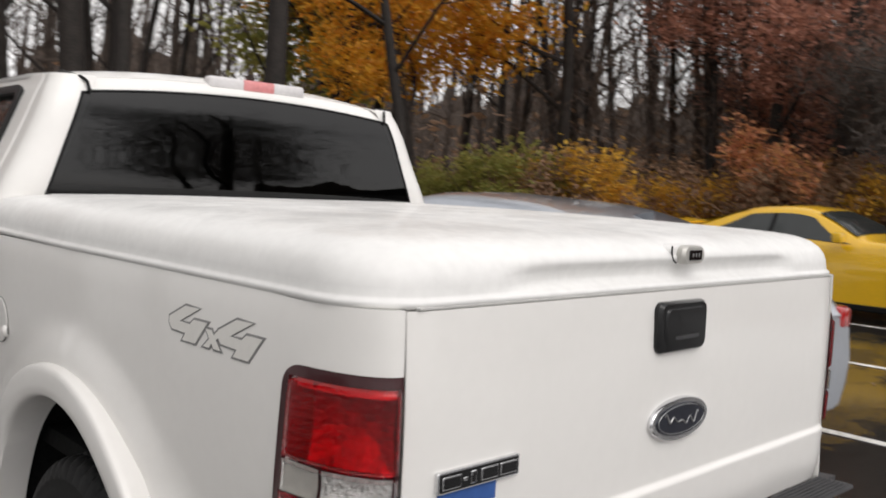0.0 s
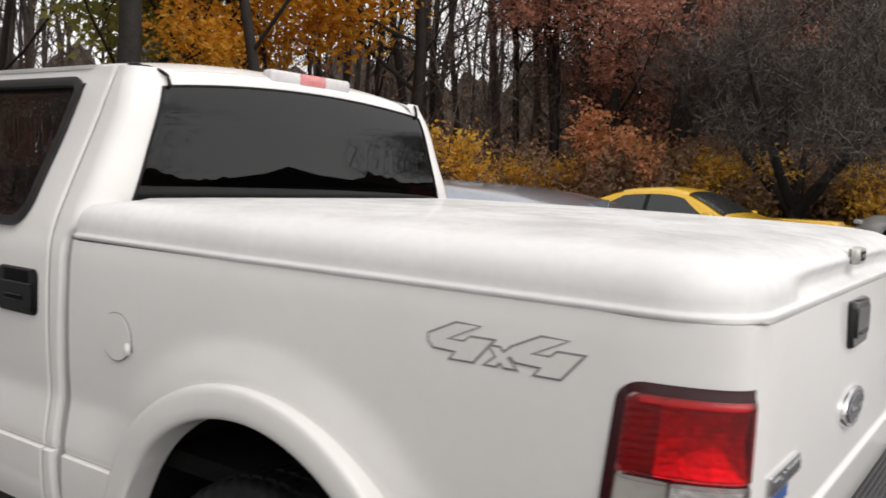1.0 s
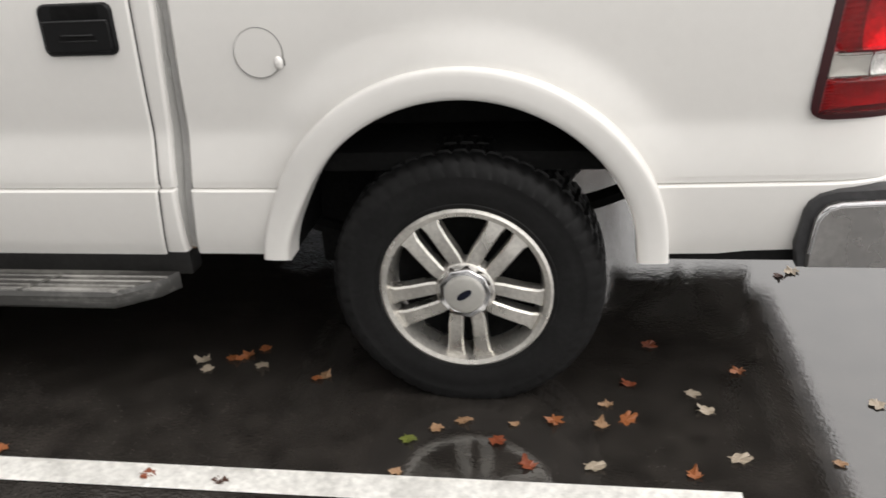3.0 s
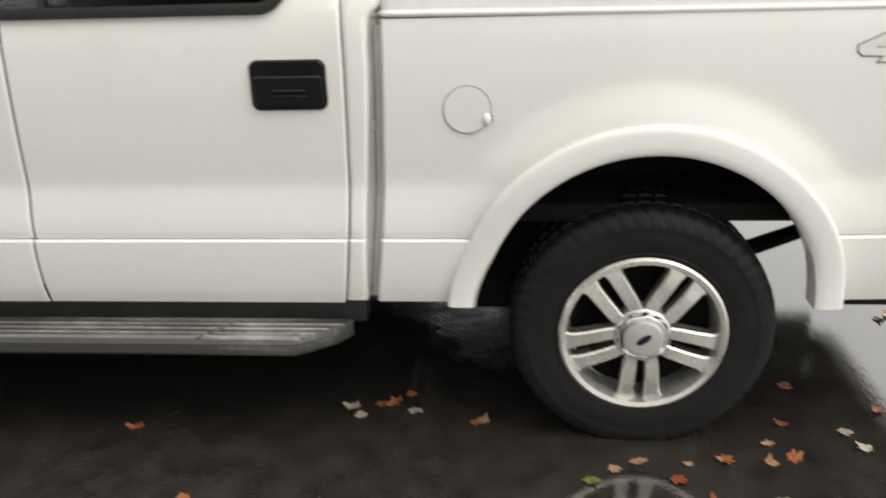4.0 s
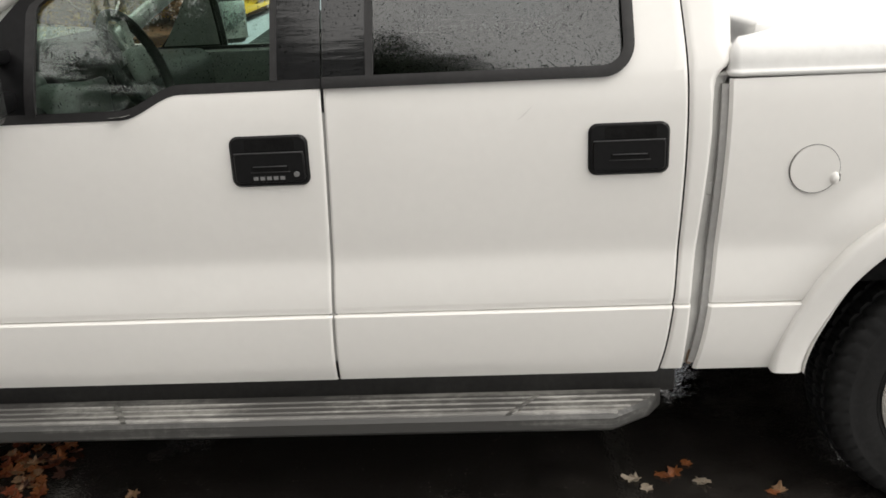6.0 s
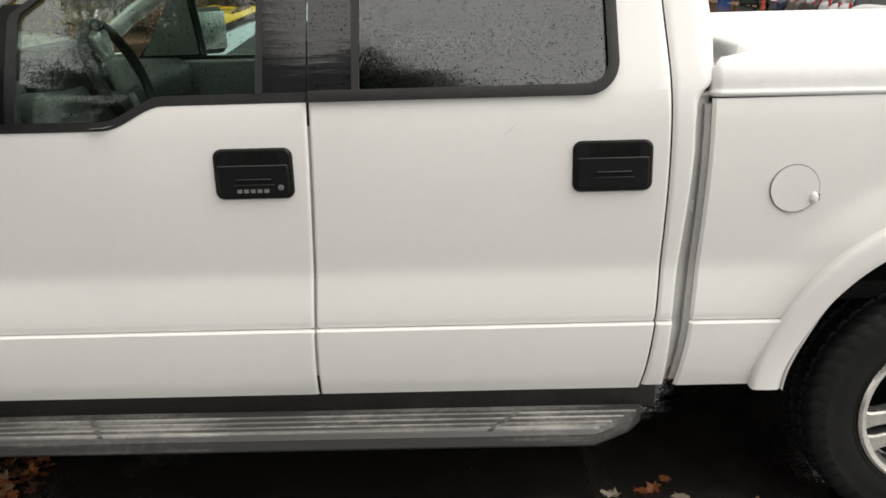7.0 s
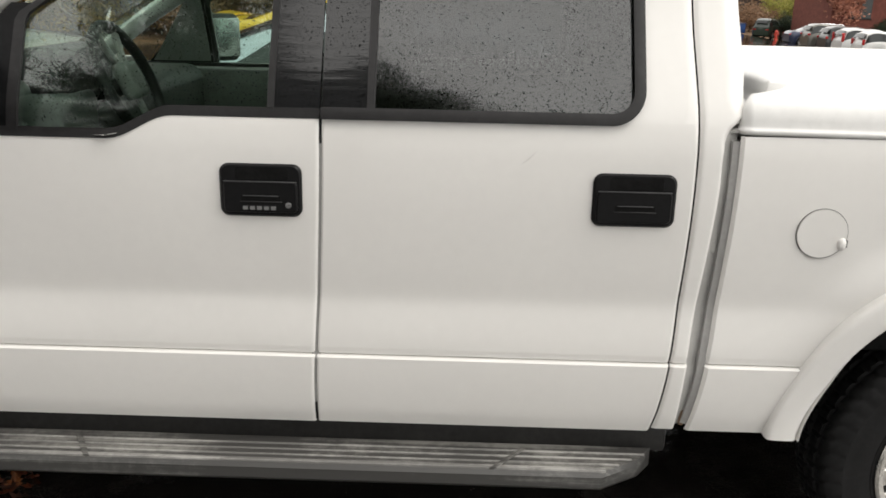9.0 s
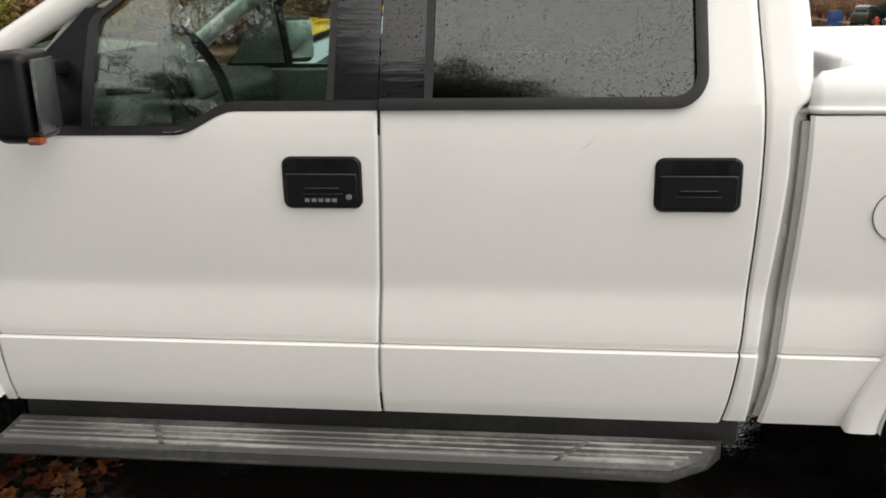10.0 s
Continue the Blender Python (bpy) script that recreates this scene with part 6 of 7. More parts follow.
# ---- ground, lines ----
gx = sorted(set([round(v, 2) for v in span(-400, -60, 12) + span(-60, -12, 16) + span(-12, 40, 52) + span(40, 90, 12) + span(90, 400, 10)]))
gy = sorted(set([round(v, 2) for v in span(-400, -40, 10) + span(-40, 0, 10) + span(0, 30, 40) + span(30, 100, 24) + span(100, 400, 10)]))
ground = new("ground", mesh_of("ground", [(*sheet(lambda x, y: (x, y, ground_z(x, y)), gx, gy), ASPHALT)], 60))
tagged(ground, "wet dark asphalt car park with puddles", "ground", kind="structure")
for k, ly in enumerate((-0.408, 2.36, 5.15, 7.82, 10.45, 13.1, 15.9 + 1.7)):
    ob = new("stall_line", mesh_of("stall_line", [(*sheet(lambda x, v: (x, ly + v, ground_z(x, ly + v) + 0.004), span(-5.0, 0.75 + (2.5 if ly > 15 else 0), 24), [-0.05, 0.05]), LINEWHITE)], 0))
    tagged(ob, "worn white painted stall line on the asphalt", "road marking", "stall lines", "structure")

# verge beyond the lot: leaf litter under the trees
LITTER = paint("leaf_litter_ground", (0.17, 0.105, 0.060), 0.9, vary=0.6, scale=2.5, fine=30, bump=0.8, bump_scale=14)


def verge_edge(x):
    """How far back the lot reaches before the trees begin."""
    return 17.5 + 4.0 * step(x, -14, -3) - 11.0 * (1 - step(x, -22, -11)) + 66 * step(x, 4, 12)


verge = new("verge", mesh_of("verge", [(*sheet(lambda x, v: (x, verge_edge(x) + v, ground_z(x, min(verge_edge(x) + v, 60)) + 0.05 * min(v * 4, 1) + 0.015 * max(v - 1, 0)), span(-90, 60, 90), [-0.2, 0, 0.25, 1, 3, 6, 12, 25, 60, 120]), LITTER)], 60))
tagged(verge, "brown leaf-covered verge under the trees", "ground", kind="structure")


# ---- trees ----
def leaf_material(name, cols, through=0.35):
    m, nt, b, add = node_tools(name)
    geo = add("ShaderNodeNewGeometry")
    ramp = nt.nodes.new("ShaderNodeValToRGB")
    els = ramp.color_ramp.elements
    while len(els) < len(cols):
        els.new(0.5)
    for i, c in enumerate(cols):
        els[i].position = i / (len(cols) - 1)
        els[i].color = (*c, 1)
    nt.links.new(geo.outputs["Random Per Island"], ramp.inputs["Fac"])
    nt.links.new(ramp.outputs[0], b.inputs["Base Color"])
    b.inputs["Roughness"].default_value = 0.6
    tr = nt.nodes.new("ShaderNodeBsdfTranslucent")
    nt.links.new(ramp.outputs[0], tr.inputs["Color"])
    mix = nt.nodes.new("ShaderNodeMixShader")
    mix.inputs[0].default_value = through
    nt.links.new(b.outputs[0], mix.inputs[1])
    nt.links.new(tr.outputs[0], mix.inputs[2])
    nt.links.new(mix.outputs[0], nt.nodes["Material Output"].inputs["Surface"])
    return m


BARK = paint("wet_dark_bark", (0.022, 0.017, 0.014), 0.8, vary=0.5, scale=5, fine=40, bump=0.8, bump_scale=30)
BARKGREY = paint("grey_brown_bark", (0.060, 0.045, 0.036), 0.85, vary=0.5, scale=5, fine=40, bump=0.6, bump_scale=30)
LEAF_YELLOW = leaf_material("yellow_orange_leaves", [(0.72, 0.32, 0.02), (0.82, 0.46, 0.04), (0.68, 0.27, 0.02), (0.85, 0.54, 0.07)], 0.5)
LEAF_GOLD = leaf_material("golden_leaves", [(0.84, 0.50, 0.05), (0.90, 0.60, 0.09), (0.72, 0.40, 0.06), (0.52, 0.33, 0.11)], 0.55)
LEAF_GREEN = leaf_material("olive_green_leaves", [(0.26, 0.28, 0.07), (0.36, 0.36, 0.09), (0.44, 0.39, 0.11)], 0.55)
LEAF_RED = leaf_material("rust_red_leaves", [(0.44, 0.19, 0.125), (0.52, 0.25, 0.165), (0.34, 0.15, 0.11)], 0.42)
LEAF_PINK = leaf_material("salmon_leaves", [(0.78, 0.38, 0.19), (0.68, 0.31, 0.18), (0.80, 0.47, 0.17)], 0.55)
LEAF_BROWN = leaf_material("brown_leaves", [(0.28, 0.17, 0.10), (0.36, 0.22, 0.13), (0.20, 0.13, 0.08)])
TWIG = leaf_material("thin_dark_twigs", [(0.064, 0.048, 0.038), (0.082, 0.062, 0.048), (0.048, 0.036, 0.028)], 0.0)
HAZE = leaf_material("thin_grey_brown_twigs", [(0.075, 0.051, 0.038), (0.105, 0.070, 0.050), (0.058, 0.040, 0.030)], 0.0)
NEEDLE = leaf_material("dark_evergreen_leaves", [(0.018, 0.035, 0.014), (0.03, 0.05, 0.02)], 0.1)


def grow(rng, start, direction, length, radius, depth, out, tips, bend=0.18, kids=(4, 6), up=0.15, sides=(8, 6, 5, 4, 3), first=0.3, level=0, ratio=0.58, thin=0.5):
    """Adds a limb and its branches to out; tips collects places for leaves."""
    n = 6 if level < 2 else 4
    p, d = Vector(start), Vector(direction).normalized()
    path, rad = [p.copy()], [radius]
    for i in range(n):
        d = (d + Vector((rng.uniform(-1, 1), rng.uniform(-1, 1), rng.uniform(-1, 1) + up)) * bend).normalized()
        p = p + d * (length / n)
        path.append(p.copy())
        rad.append(max(radius * (1 - 0.78 * (i + 1) / n), 0.003))
    out.append(tube(path, rad, sides[min(level, 4)], False))
    if level >= depth:
        tips.extend([path[-1], path[-2], path[n // 2]])
        return
    for k in range(rng.randint(*kids)):
        f = first + (0.98 - first) * rng.random() if level else first + (0.98 - first) * (k + rng.random()) / kids[1]
        i = min(int(f * n), n - 1)
        q = path[i].lerp(path[i + 1], f * n - i)
        axis = (path[i + 1] - path[i]).normalized()
        ortho = axis.orthogonal().normalized()
        ortho.rotate(Matrix.Rotation(rng.uniform(0, 2 * math.pi), 3, axis))
        nd = (axis * rng.uniform(0.35, 0.85) + ortho).normalized()
        grow(rng, q, nd, length * ratio * rng.uniform(0.7, 1.15) * (1 - 0.35 * f), rad[i] * thin * rng.uniform(0.8, 1.1), depth, out, tips, bend * 1.15, kids, up, sides, 0.2, level + 1, ratio, thin)


def leaves(rng, tips, per, spread, size):
    """Small bent leaf blades round the tips of the twigs."""
    V, F = [], []
    for t in tips:
        for _ in range(per):
            c = Vector(t) + Vector((rng.gauss(0, spread), rng.gauss(0, spread), rng.gauss(0, spread * 0.8)))
            a = Vector((rng.uniform(-1, 1), rng.uniform(-1, 1), rng.uniform(-0.7, 0.5))).normalized()
            b = a.orthogonal().normalized()
            b.rotate(Matrix.Rotation(rng.uniform(0, 6.3), 3, a))
            s = size * rng.uniform(0.6, 1.3)
            n = a.cross(b) * s * 0.25
            o = len(V)
            V += [tuple(c - a * s), tuple(c + b * s * 0.55 + n), tuple(c + a * s), tuple(c - b * s * 0.55 + n)]
            F.append((o, o + 1, o + 2, o + 3))
    return V, F


def twigs(rng, tips, per, spread, length, width, up=0.4):
    """A web of thin twigs round the given places."""
    V, F = [], []
    for t in tips:
        for _ in range(per):
            c = Vector(t) + Vector((rng.gauss(0, spread), rng.gauss(0, spread), rng.gauss(0, spread)))
            a = Vector((rng.uniform(-1, 1), rng.uniform(-1, 1), rng.uniform(-0.6, 1.0) + up)).normalized() * length * rng.uniform(0.4, 1.2)
            b = a.orthogonal().normalized()
            b.rotate(Matrix.Rotation(rng.uniform(0, 6.3), 3, a.normalized()))
            b *= width
            k = Vector((rng.uniform(-1, 1), rng.uniform(-1, 1), rng.uniform(-1, 1))) * length * 0.15
            o = len(V)
            V += [tuple(c - b), tuple(c + b), tuple(c + a * 0.5 + k + b * 0.7), tuple(c + a * 0.5 + k - b * 0.7), tuple(c + a)]
            F += [(o, o + 1, o + 2, o + 3), (o + 3, o + 2, o + 4)]
    return V, F


def tree(name, label, seed, height, radius, loc, bark=BARK, leaf=None, depth=3, per=3, spread=0.35, size=0.12, kids=(4, 6), first=0.3, lean=(0, 0), bend=0.10, up=0.25, ratio=0.5, category="tree", group="", leaf_filter=None, thin=0.45):
    rng = random.Random(seed)
    own = empty(name, (*loc, ground_z(*loc) - 0.05), label, category, group)
    out, tips = [], []
    grow(rng, (0, 0, 0), (lean[0], lean[1], 1), height, radius, depth, out, tips, bend, kids, up, first=first, ratio=ratio, thin=thin)
    # flare at the foot
    out.append(tube([(0, 0, 0), (lean[0] * 0.25, lean[1] * 0.25, 0.25), (lean[0] * 0.6, lean[1] * 0.6, 0.6)], [radius * 1.5, radius * 1.15, radius * 0.9], 8, False))
    part("trunk", join(*out), bark, own, smooth=60)
    if leaf:
        use = [t for t in tips if leaf_filter is None or leaf_filter(t)]
        if use:
            part("crown", leaves(rng, use, per, spread, size), leaf, own, smooth=0)
    return own


def again(ob, x, y, turn, k=1.0, label="", zadd=0.0):
    c = copy_thing(ob, pose(x, y, ground_z(x, y) - 0.05 + zadd, 0, 0, turn))
    c.scale = (k, k, k)
    if label:
        tagged(c, label)
    return c


# bare woodland trees: three grown, then repeated along the edge of the wood
bare = [tree("bare_tree", "tall bare woodland tree with dark wet trunk", 11 + k, 17 + k, (0.18, 0.15, 0.12)[k], ((-17.7, 15.8), (-15.5, 20.8), (-17.9, 21.4))[k], BARK, None, 3, kids=(7, 9), first=0.18, bend=0.11, ratio=0.40, group="bare trees", lean=((0.06, 0), (-0.09, 0.02), (0.08, 0.05))[k]) for k in range(3)]
rng = random.Random(5)
spots = [(-16.9, 5.0, 1.1), (-20.5, 6.9, 0.9), (-18.3, 7.0, 1.3), (-17.2, 7.3, 1.2), (-21.6, 9.4, 0.9), (-19.0, 12.4, 1.05), (-19.4, 15.2, 1.0), (-21.1, 17.9, 1.1), (-21.4, 22.2, 1.0), (-18.4, 26.2, 1.0), (-18.9, 28.3, 1.1), (-8.1, 24.6, 1.15), (-16.6, 23.0, 0.9), (-14.6, 26.4, 1.0),
         (-12.5, 25.0, 0.9), (-11.0, 27.5, 1.0), (-13.0, 29.0, 1.1), (-6.0, 28.0, 1.0), (-2.5, 29.5, 1.1), (-1.0, 31.0, 1.0), (-9.5, 30.0, 1.0), (1.5, 36.5, 0.7), (-4.5, 31.5, 0.9), (-24.0, 12.0, 1.1), (-25.0, 19.0, 1.0), (-26.5, 7.0, 1.2), (-23.5, 3.5, 1.0), (-22.5, 25.5, 1.1), (-15.5, 31.0, 1.0), (-6.8, 33.5, 1.1)]
for i, (x, y, k) in enumerate(spots):
    again(bare[i % 3], x, y, rng.uniform(0, 360), k)

again(bare[0], -7.35, 22.2, 40, 1.6, "thick dark trunk with forked bare limbs")
for x, y, a, k in ((-13.0, 8.7, 100, 1.35), (-14.56, 5.57, 220, 1.5), (-14.42, 5.98, 320, 1.3), (-12.9, 12.2, 15, 1.0)):
    again(bare[0 if k > 1.32 else 1], x, y, a, k, "thick dark wet trunk at the edge of the wood")

# leafy trees at the edge of the wood
near = lambda lo, hi: (lambda t: lo < t.z < hi)
maple = tree("maple_tree", "maple with glowing yellow-orange autumn leaves", 31, 13, 0.20, (-16.0, 15.4), BARK, LEAF_YELLOW, 3, 13, 0.42, 0.10, kids=(6, 8), first=0.22, ratio=0.42, group="autumn maples", leaf_filter=near(4.3, 12))
again(maple, -17.4, 12.9, 200, 0.9)
again(maple, -14.4, 19.8, 70, 1.15)
tree("green_tree", "olive green tree still in leaf", 33, 12, 0.18, (-22.0, 14.7), BARK, LEAF_GREEN, 3, 6, 0.45, 0.16, kids=(6, 8), first=0.22, ratio=0.42, leaf_filter=near(2.8, 12))
oak = tree("oak_tree", "oak hung with rust-red leaves", 35, 13, 0.22, (-9.9, 23.4), BARK, LEAF_RED, 3, 11, 0.42, 0.085, kids=(6, 8), first=0.20, ratio=0.45, group="russet oaks", leaf_filter=near(2.6, 12))
again(oak, -12.2, 24.5, 120, 0.9)
again(oak, -7.6, 25.6, 230, 0.85)
# low spreading tree with a dense web of bare twigs
spread_tree = tree("spreading_tree", "low forked tree with a dense web of bare twigs", 41, 2.3, 0.27, (-3.9, 21.7), BARK, None, 1, kids=(2, 2), first=0.5)
out, tips, rg = [], [], random.Random(44)
for k in range(7):
    a = 2 * math.pi * k / 7 + rg.uniform(-0.2, 0.2)
    grow(rg, (0.08 * math.cos(a), 0.08 * math.sin(a), 0.75 + 0.10 * (k % 3)), (math.cos(a) * rg.uniform(0.55, 1.0), math.sin(a) * rg.uniform(0.55, 1.0), 1.0), rg.uniform(4.2, 5.6), 0.15, 4, out, tips, 0.16, (5, 7), 0.05, (7, 5, 4, 3, 3), 0.42, 0, 0.56, 0.5)
part("branching", join(*out), BARK, spread_tree, smooth=60)
part("crown", twigs(rg, [t for t in tips if rg.random() < min(1.0, 8500 / max(len(tips), 1)) and t.z > 2.1], 3, 0.28, 0.55, 0.007), TWIG, spread_tree, smooth=0)

# bushes
def bush(name, label, seed, loc, h, leaf, n=9, per=9, size=0.085, group="", spread=0.2, depth=2):
    rng = random.Random(seed)
    own = empty(name, (*loc, ground_z(*loc) + 0.02), label, "bush", group)
    out, tips = [], []
    for k in range(n):
        a = rng.uniform(0, 6.3)
        grow(rng, (0.3 * math.cos(a), 0.3 * math.sin(a), -0.1), (0.55 * math.cos(a), 0.55 * math.sin(a), 1), h * rng.uniform(0.7, 1.05), 0.022, depth, out, tips, 0.2, (4, 5), 0.1, (5, 4, 3, 3, 3), 0.25, 0, 0.5, 0.6)
    part("stem", join(*out), BARKGREY, own, smooth=60)
    part("foliage", leaves(rng, tips, per, spread, size), leaf, own, smooth=0)
    return own


yb = bush("yellow_bush", "loose bush with golden yellow autumn leaves", 51, (-13.4, 18.4), 2.9, LEAF_GOLD, per=9, group="autumn bushes")
for x, y, a, k in ((-11.9, 19.7, 80, 0.75), (-10.5, 20.7, 30, 0.75), (-6.3, 23.0, 200, 0.95), (-7.0, 22.6, 20, 0.8), (-5.0, 22.9, 110, 0.8), (-2.4, 22.9, 260, 0.8), (-1.2, 23.4, 60, 0.85), (-5.8, 22.6, 300, 0.7), (1.1, 25.9, 330, 1.1), (2.6, 27.2, 60, 1.0), (0.0, 26.3, 15, 0.8)):
    again(yb, x, y, a, k)
pb = bush("salmon_bush", "broad bush with salmon-pink leaves", 53, (-8.4, 22.1), 3.3, LEAF_PINK, group="autumn bushes")
for x, y, a, k in ((-7.6, 22.9, 120, 0.85), (-9.0, 23.1, 220, 0.8), (-0.4, 25.4, 20, 0.75)):
    again(pb, x, y, a, k)
gb = bush("green_bush", "olive green bush at the wood's edge", 55, (-15.0, 17.6), 3.0, LEAF_GREEN, group="autumn bushes")
for x, y, a, k in ((-5.6, 24.2, 120, 0.6), (-0.8, 26.6, 10, 0.7), (3.6, 28.5, 80, 1.0), (-16.4, 17.4, 220, 0.8)):
    again(gb, x, y, a, k)
ev = bush("evergreen_bush", "dark evergreen shrub by the wood", 57, (1.0, 29.5), 3.0, NEEDLE, 10, 14, 0.07, "evergreens")
for x, y, a, k in ((-1.2, 30.5, 50, 1.0), (3.5, 31.0, 150, 1.1)):
    again(ev, x, y, a, k)
br = bush("brown_bush", "thin brown undergrowth bush", 59, (-16.4, 19.6), 2.0, LEAF_BROWN, 9, 6, 0.07, "undergrowth")
rng = random.Random(9)
for k in range(46):
    x = rng.uniform(-24, 4)
    y = verge_edge(x) + rng.uniform(0.8, 8)
    again(br, x, y, rng.uniform(0, 360), rng.uniform(0.7, 1.35))

for x, y, a, k in ((40.0, 9.0, 260, 1.2), (38.0, -2.0, 10, 1.1), (-19.0, -3.5, 10, 1.0), (-22.0, -6.5, 60, 1.1), (-24.0, -1.0, 160, 1.2), (-25.0, -11.0, 100, 1.2)):
    again(oak, x, y, a, k)

# the depth of the wood: far trunks, twigs and scrub
rng = random.Random(21)
V, F = [], []
geos = []
for k in range(620):
    x = rng.uniform(-75, 45)
    y = max(verge_edge(x), 14) + rng.uniform(6, 48)
    if x < -24 and rng.random() < 0.5:
        y = rng.uniform(-14, 30)
        x = rng.uniform(-75, -29)
    if x > 8:
        y = max(y, 82)
    z = ground_z(x, min(y, 60))
    r = rng.uniform(0.05, 0.20)
    hgt = rng.uniform(12, 20) if x < 1 else rng.uniform(5, 8)
    lx, ly = rng.gauss(0, 0.09), rng.gauss(0, 0.09)
    geos.append(tube([(x, y, z - 0.3), (x + lx * hgt * 0.5 + rng.gauss(0, 0.3), y, z + hgt * 0.5), (x + lx * hgt, y + ly * hgt, z + hgt)], [r, r * 0.75, r * 0.25], 5, False))
    for b in range(9):
        h0 = rng.uniform(0.15, 0.95) * hgt
        a = rng.uniform(0, 6.3)
        ln = rng.uniform(0.8, 3.0)
        px, py = x + lx * h0, y + ly * h0
        geos.append(tube([(px, py, z + h0), (px + ln * 0.5 * math.cos(a), py + ln * 0.5 * math.sin(a), z + h0 + ln * 0.35), (px + ln * math.cos(a), py + ln * math.sin(a), z + h0 + ln * 0.9)], [r * 0.35, r * 0.22, 0.012], 3, False))
wood = new("far_wood", mesh_of("far_wood", [(*join(*geos), BARKGREY)], 60))
tagged(wood, "dense bare wood of grey-brown trunks in the distance", "woodland", kind="stuff")
tips = []
for k in range(5200):
    x = rng.uniform(-75, 45)
    y = max(verge_edge(x), 14) + rng.uniform(7, 46)
    if x < -24 and rng.random() < 0.5:
        y = rng.uniform(-14, 30)
        x = rng.uniform(-75, -29)
    if x > 8:
        y = max(y, 80)
    tips.append((x, y, ground_z(x, min(y, 60)) + abs(rng.gauss(0, 2.0))))
scrub = new("far_scrub", mesh_of("far_scrub", [(*leaves(rng, tips, 5, 0.6, 0.26), LEAF_BROWN)], 0))
tagged(scrub, "brown scrub and dead leaves between the trunks", "woodland", kind="stuff")

hz_tips = []
for k in range(21000):
    x = rng.uniform(-75, 45) if k < 9000 else rng.uniform(-16, 1)
    y = max(verge_edge(x), 14) + rng.uniform(5, 60)
    if x < -24 and rng.random() < 0.5:
        y = rng.uniform(-14, 30)
        x = rng.uniform(-75, -29)
    if x > 8:
        y = max(y, 84)
    hz_tips.append((x, y, ground_z(x, min(y, 60)) + rng.uniform(1.0, 14.0 if x < 1 else 6.0)))
hazy = new("far_twigs", mesh_of("far_twigs", [(*twigs(rng, hz_tips, 8, 0.9, 1.5, 0.016, 0.6), HAZE)], 0))
tagged(hazy, "haze of fine bare twigs among the trunks", "woodland", kind="stuff")
# wooded rise that closes the view
DIST = paint("distant_wooded_hill", (0.075, 0.060, 0.050), 1.0, vary=0.35, scale=0.25, fine=2.5)
rr = random.Random(77)
ridge = new("backdrop", mesh_of("backdrop", [(*sheet(lambda a, v: (95 * math.sin(a) - 10, 20 + 95 * math.cos(a), -3 + v * ((18.5 if a < -0.05 else 9.0) + 2.4 * math.sin(a * 23) + 1.6 * math.sin(a * 71 + 1) + rr.uniform(-1.2, 1.2))), span(-1.9, 1.25, 420), [0, 0.5, 1]), DIST)], 0))
tagged(ridge, "distant brown wooded hillside under a grey sky", "woodland", kind="structure")

# trees across the drive, behind the walker, and by the far lot
def pine(loc, h, reach, seed):
    """A dense conifer: a straight trunk, level boughs, sprays of needles along them."""
    rg = random.Random(seed)
    own = empty("pine_tree", (*loc, ground_z(*loc) - 0.05), "tall dense dark green pine across the drive", "tree")
    part("trunk", tube([(0.05 * math.sin(k), 0.05 * math.cos(k * 1.7), h * k / 10) for k in range(11)], [0.30 * (1 - k / 10.5) + 0.012 for k in range(11)], 9), BARK, own, smooth=60)
    boughs, tips = [], []
    for k in range(190):
        f = rg.random()
        z = h * (0.16 + 0.83 * f)
        ln = reach * min(1.0, 1.75 * (1 - f) ** 0.8 + 0.08) * rg.uniform(0.72, 1.08)
        a = rg.uniform(0, 6.283)
        pts = [(ln * q * math.cos(a + 0.12 * q), ln * q * math.sin(a + 0.12 * q), z + ln * (0.16 * q - 0.14 * q * q)) for q in (0, 0.25, 0.5, 0.75, 1.0)]
        boughs.append(tube(pts, [0.045, 0.036, 0.026, 0.016, 0.006], 5))
        for j in range(int(8 + 7 * ln)):
            q = rg.uniform(0.25, 1.0)
            wide = 0.30 * ln * (1.1 - q)
            o = rg.uniform(-wide, wide)
            tips.append((ln * q * math.cos(a) - o * math.sin(a), ln * q * math.sin(a) + o * math.cos(a), z + ln * (0.16 * q - 0.14 * q * q)))
    part("bough", join(*boughs), BARK, own, smooth=60)
    part("needles", twigs(rg, tips, 9, 0.16, 0.52, 0.014, 0.25), NEEDLE, own, smooth=0)
    return own


pine((-7.0, -11.4), 15.6, 4.3, 5)
pine((-3.4, -11.8), 13.3, 3.4, 9)
big = tree("bare_tree", "large bare tree with spreading limbs", 61, 15.0, 0.28, (-16.5, -17.0), BARK, None, 4, kids=(5, 7), first=0.22, bend=0.10, ratio=0.55, group="bare trees", thin=0.5)
part("crown", twigs(random.Random(8), [(random.Random(900 + k).gauss(0, 1.7), random.Random(300 + k).gauss(0, 1.8), 10.8 + random.Random(100 + k).gauss(0, 2.0)) for k in range(1300)], 7, 0.35, 0.8, 0.014), TWIG, big, smooth=0)
for x, y, a, k in ((19.0, 12.0, 210, 0.95), (33.0, 18.0, 40, 0.9), (38.0, 25.0, 150, 0.9), (22.0, 34.0, 310, 0.8), (-15.5, -7.5, 160, 0.9), (-19.0, -11.5, 40, 1.0), (-20.0, -9.0, 220, 1.0), (4.5, -24.0, 200, 0.85), (-30.0, -14.0, 20, 1.0)):
    again(big, x, y, a, k)
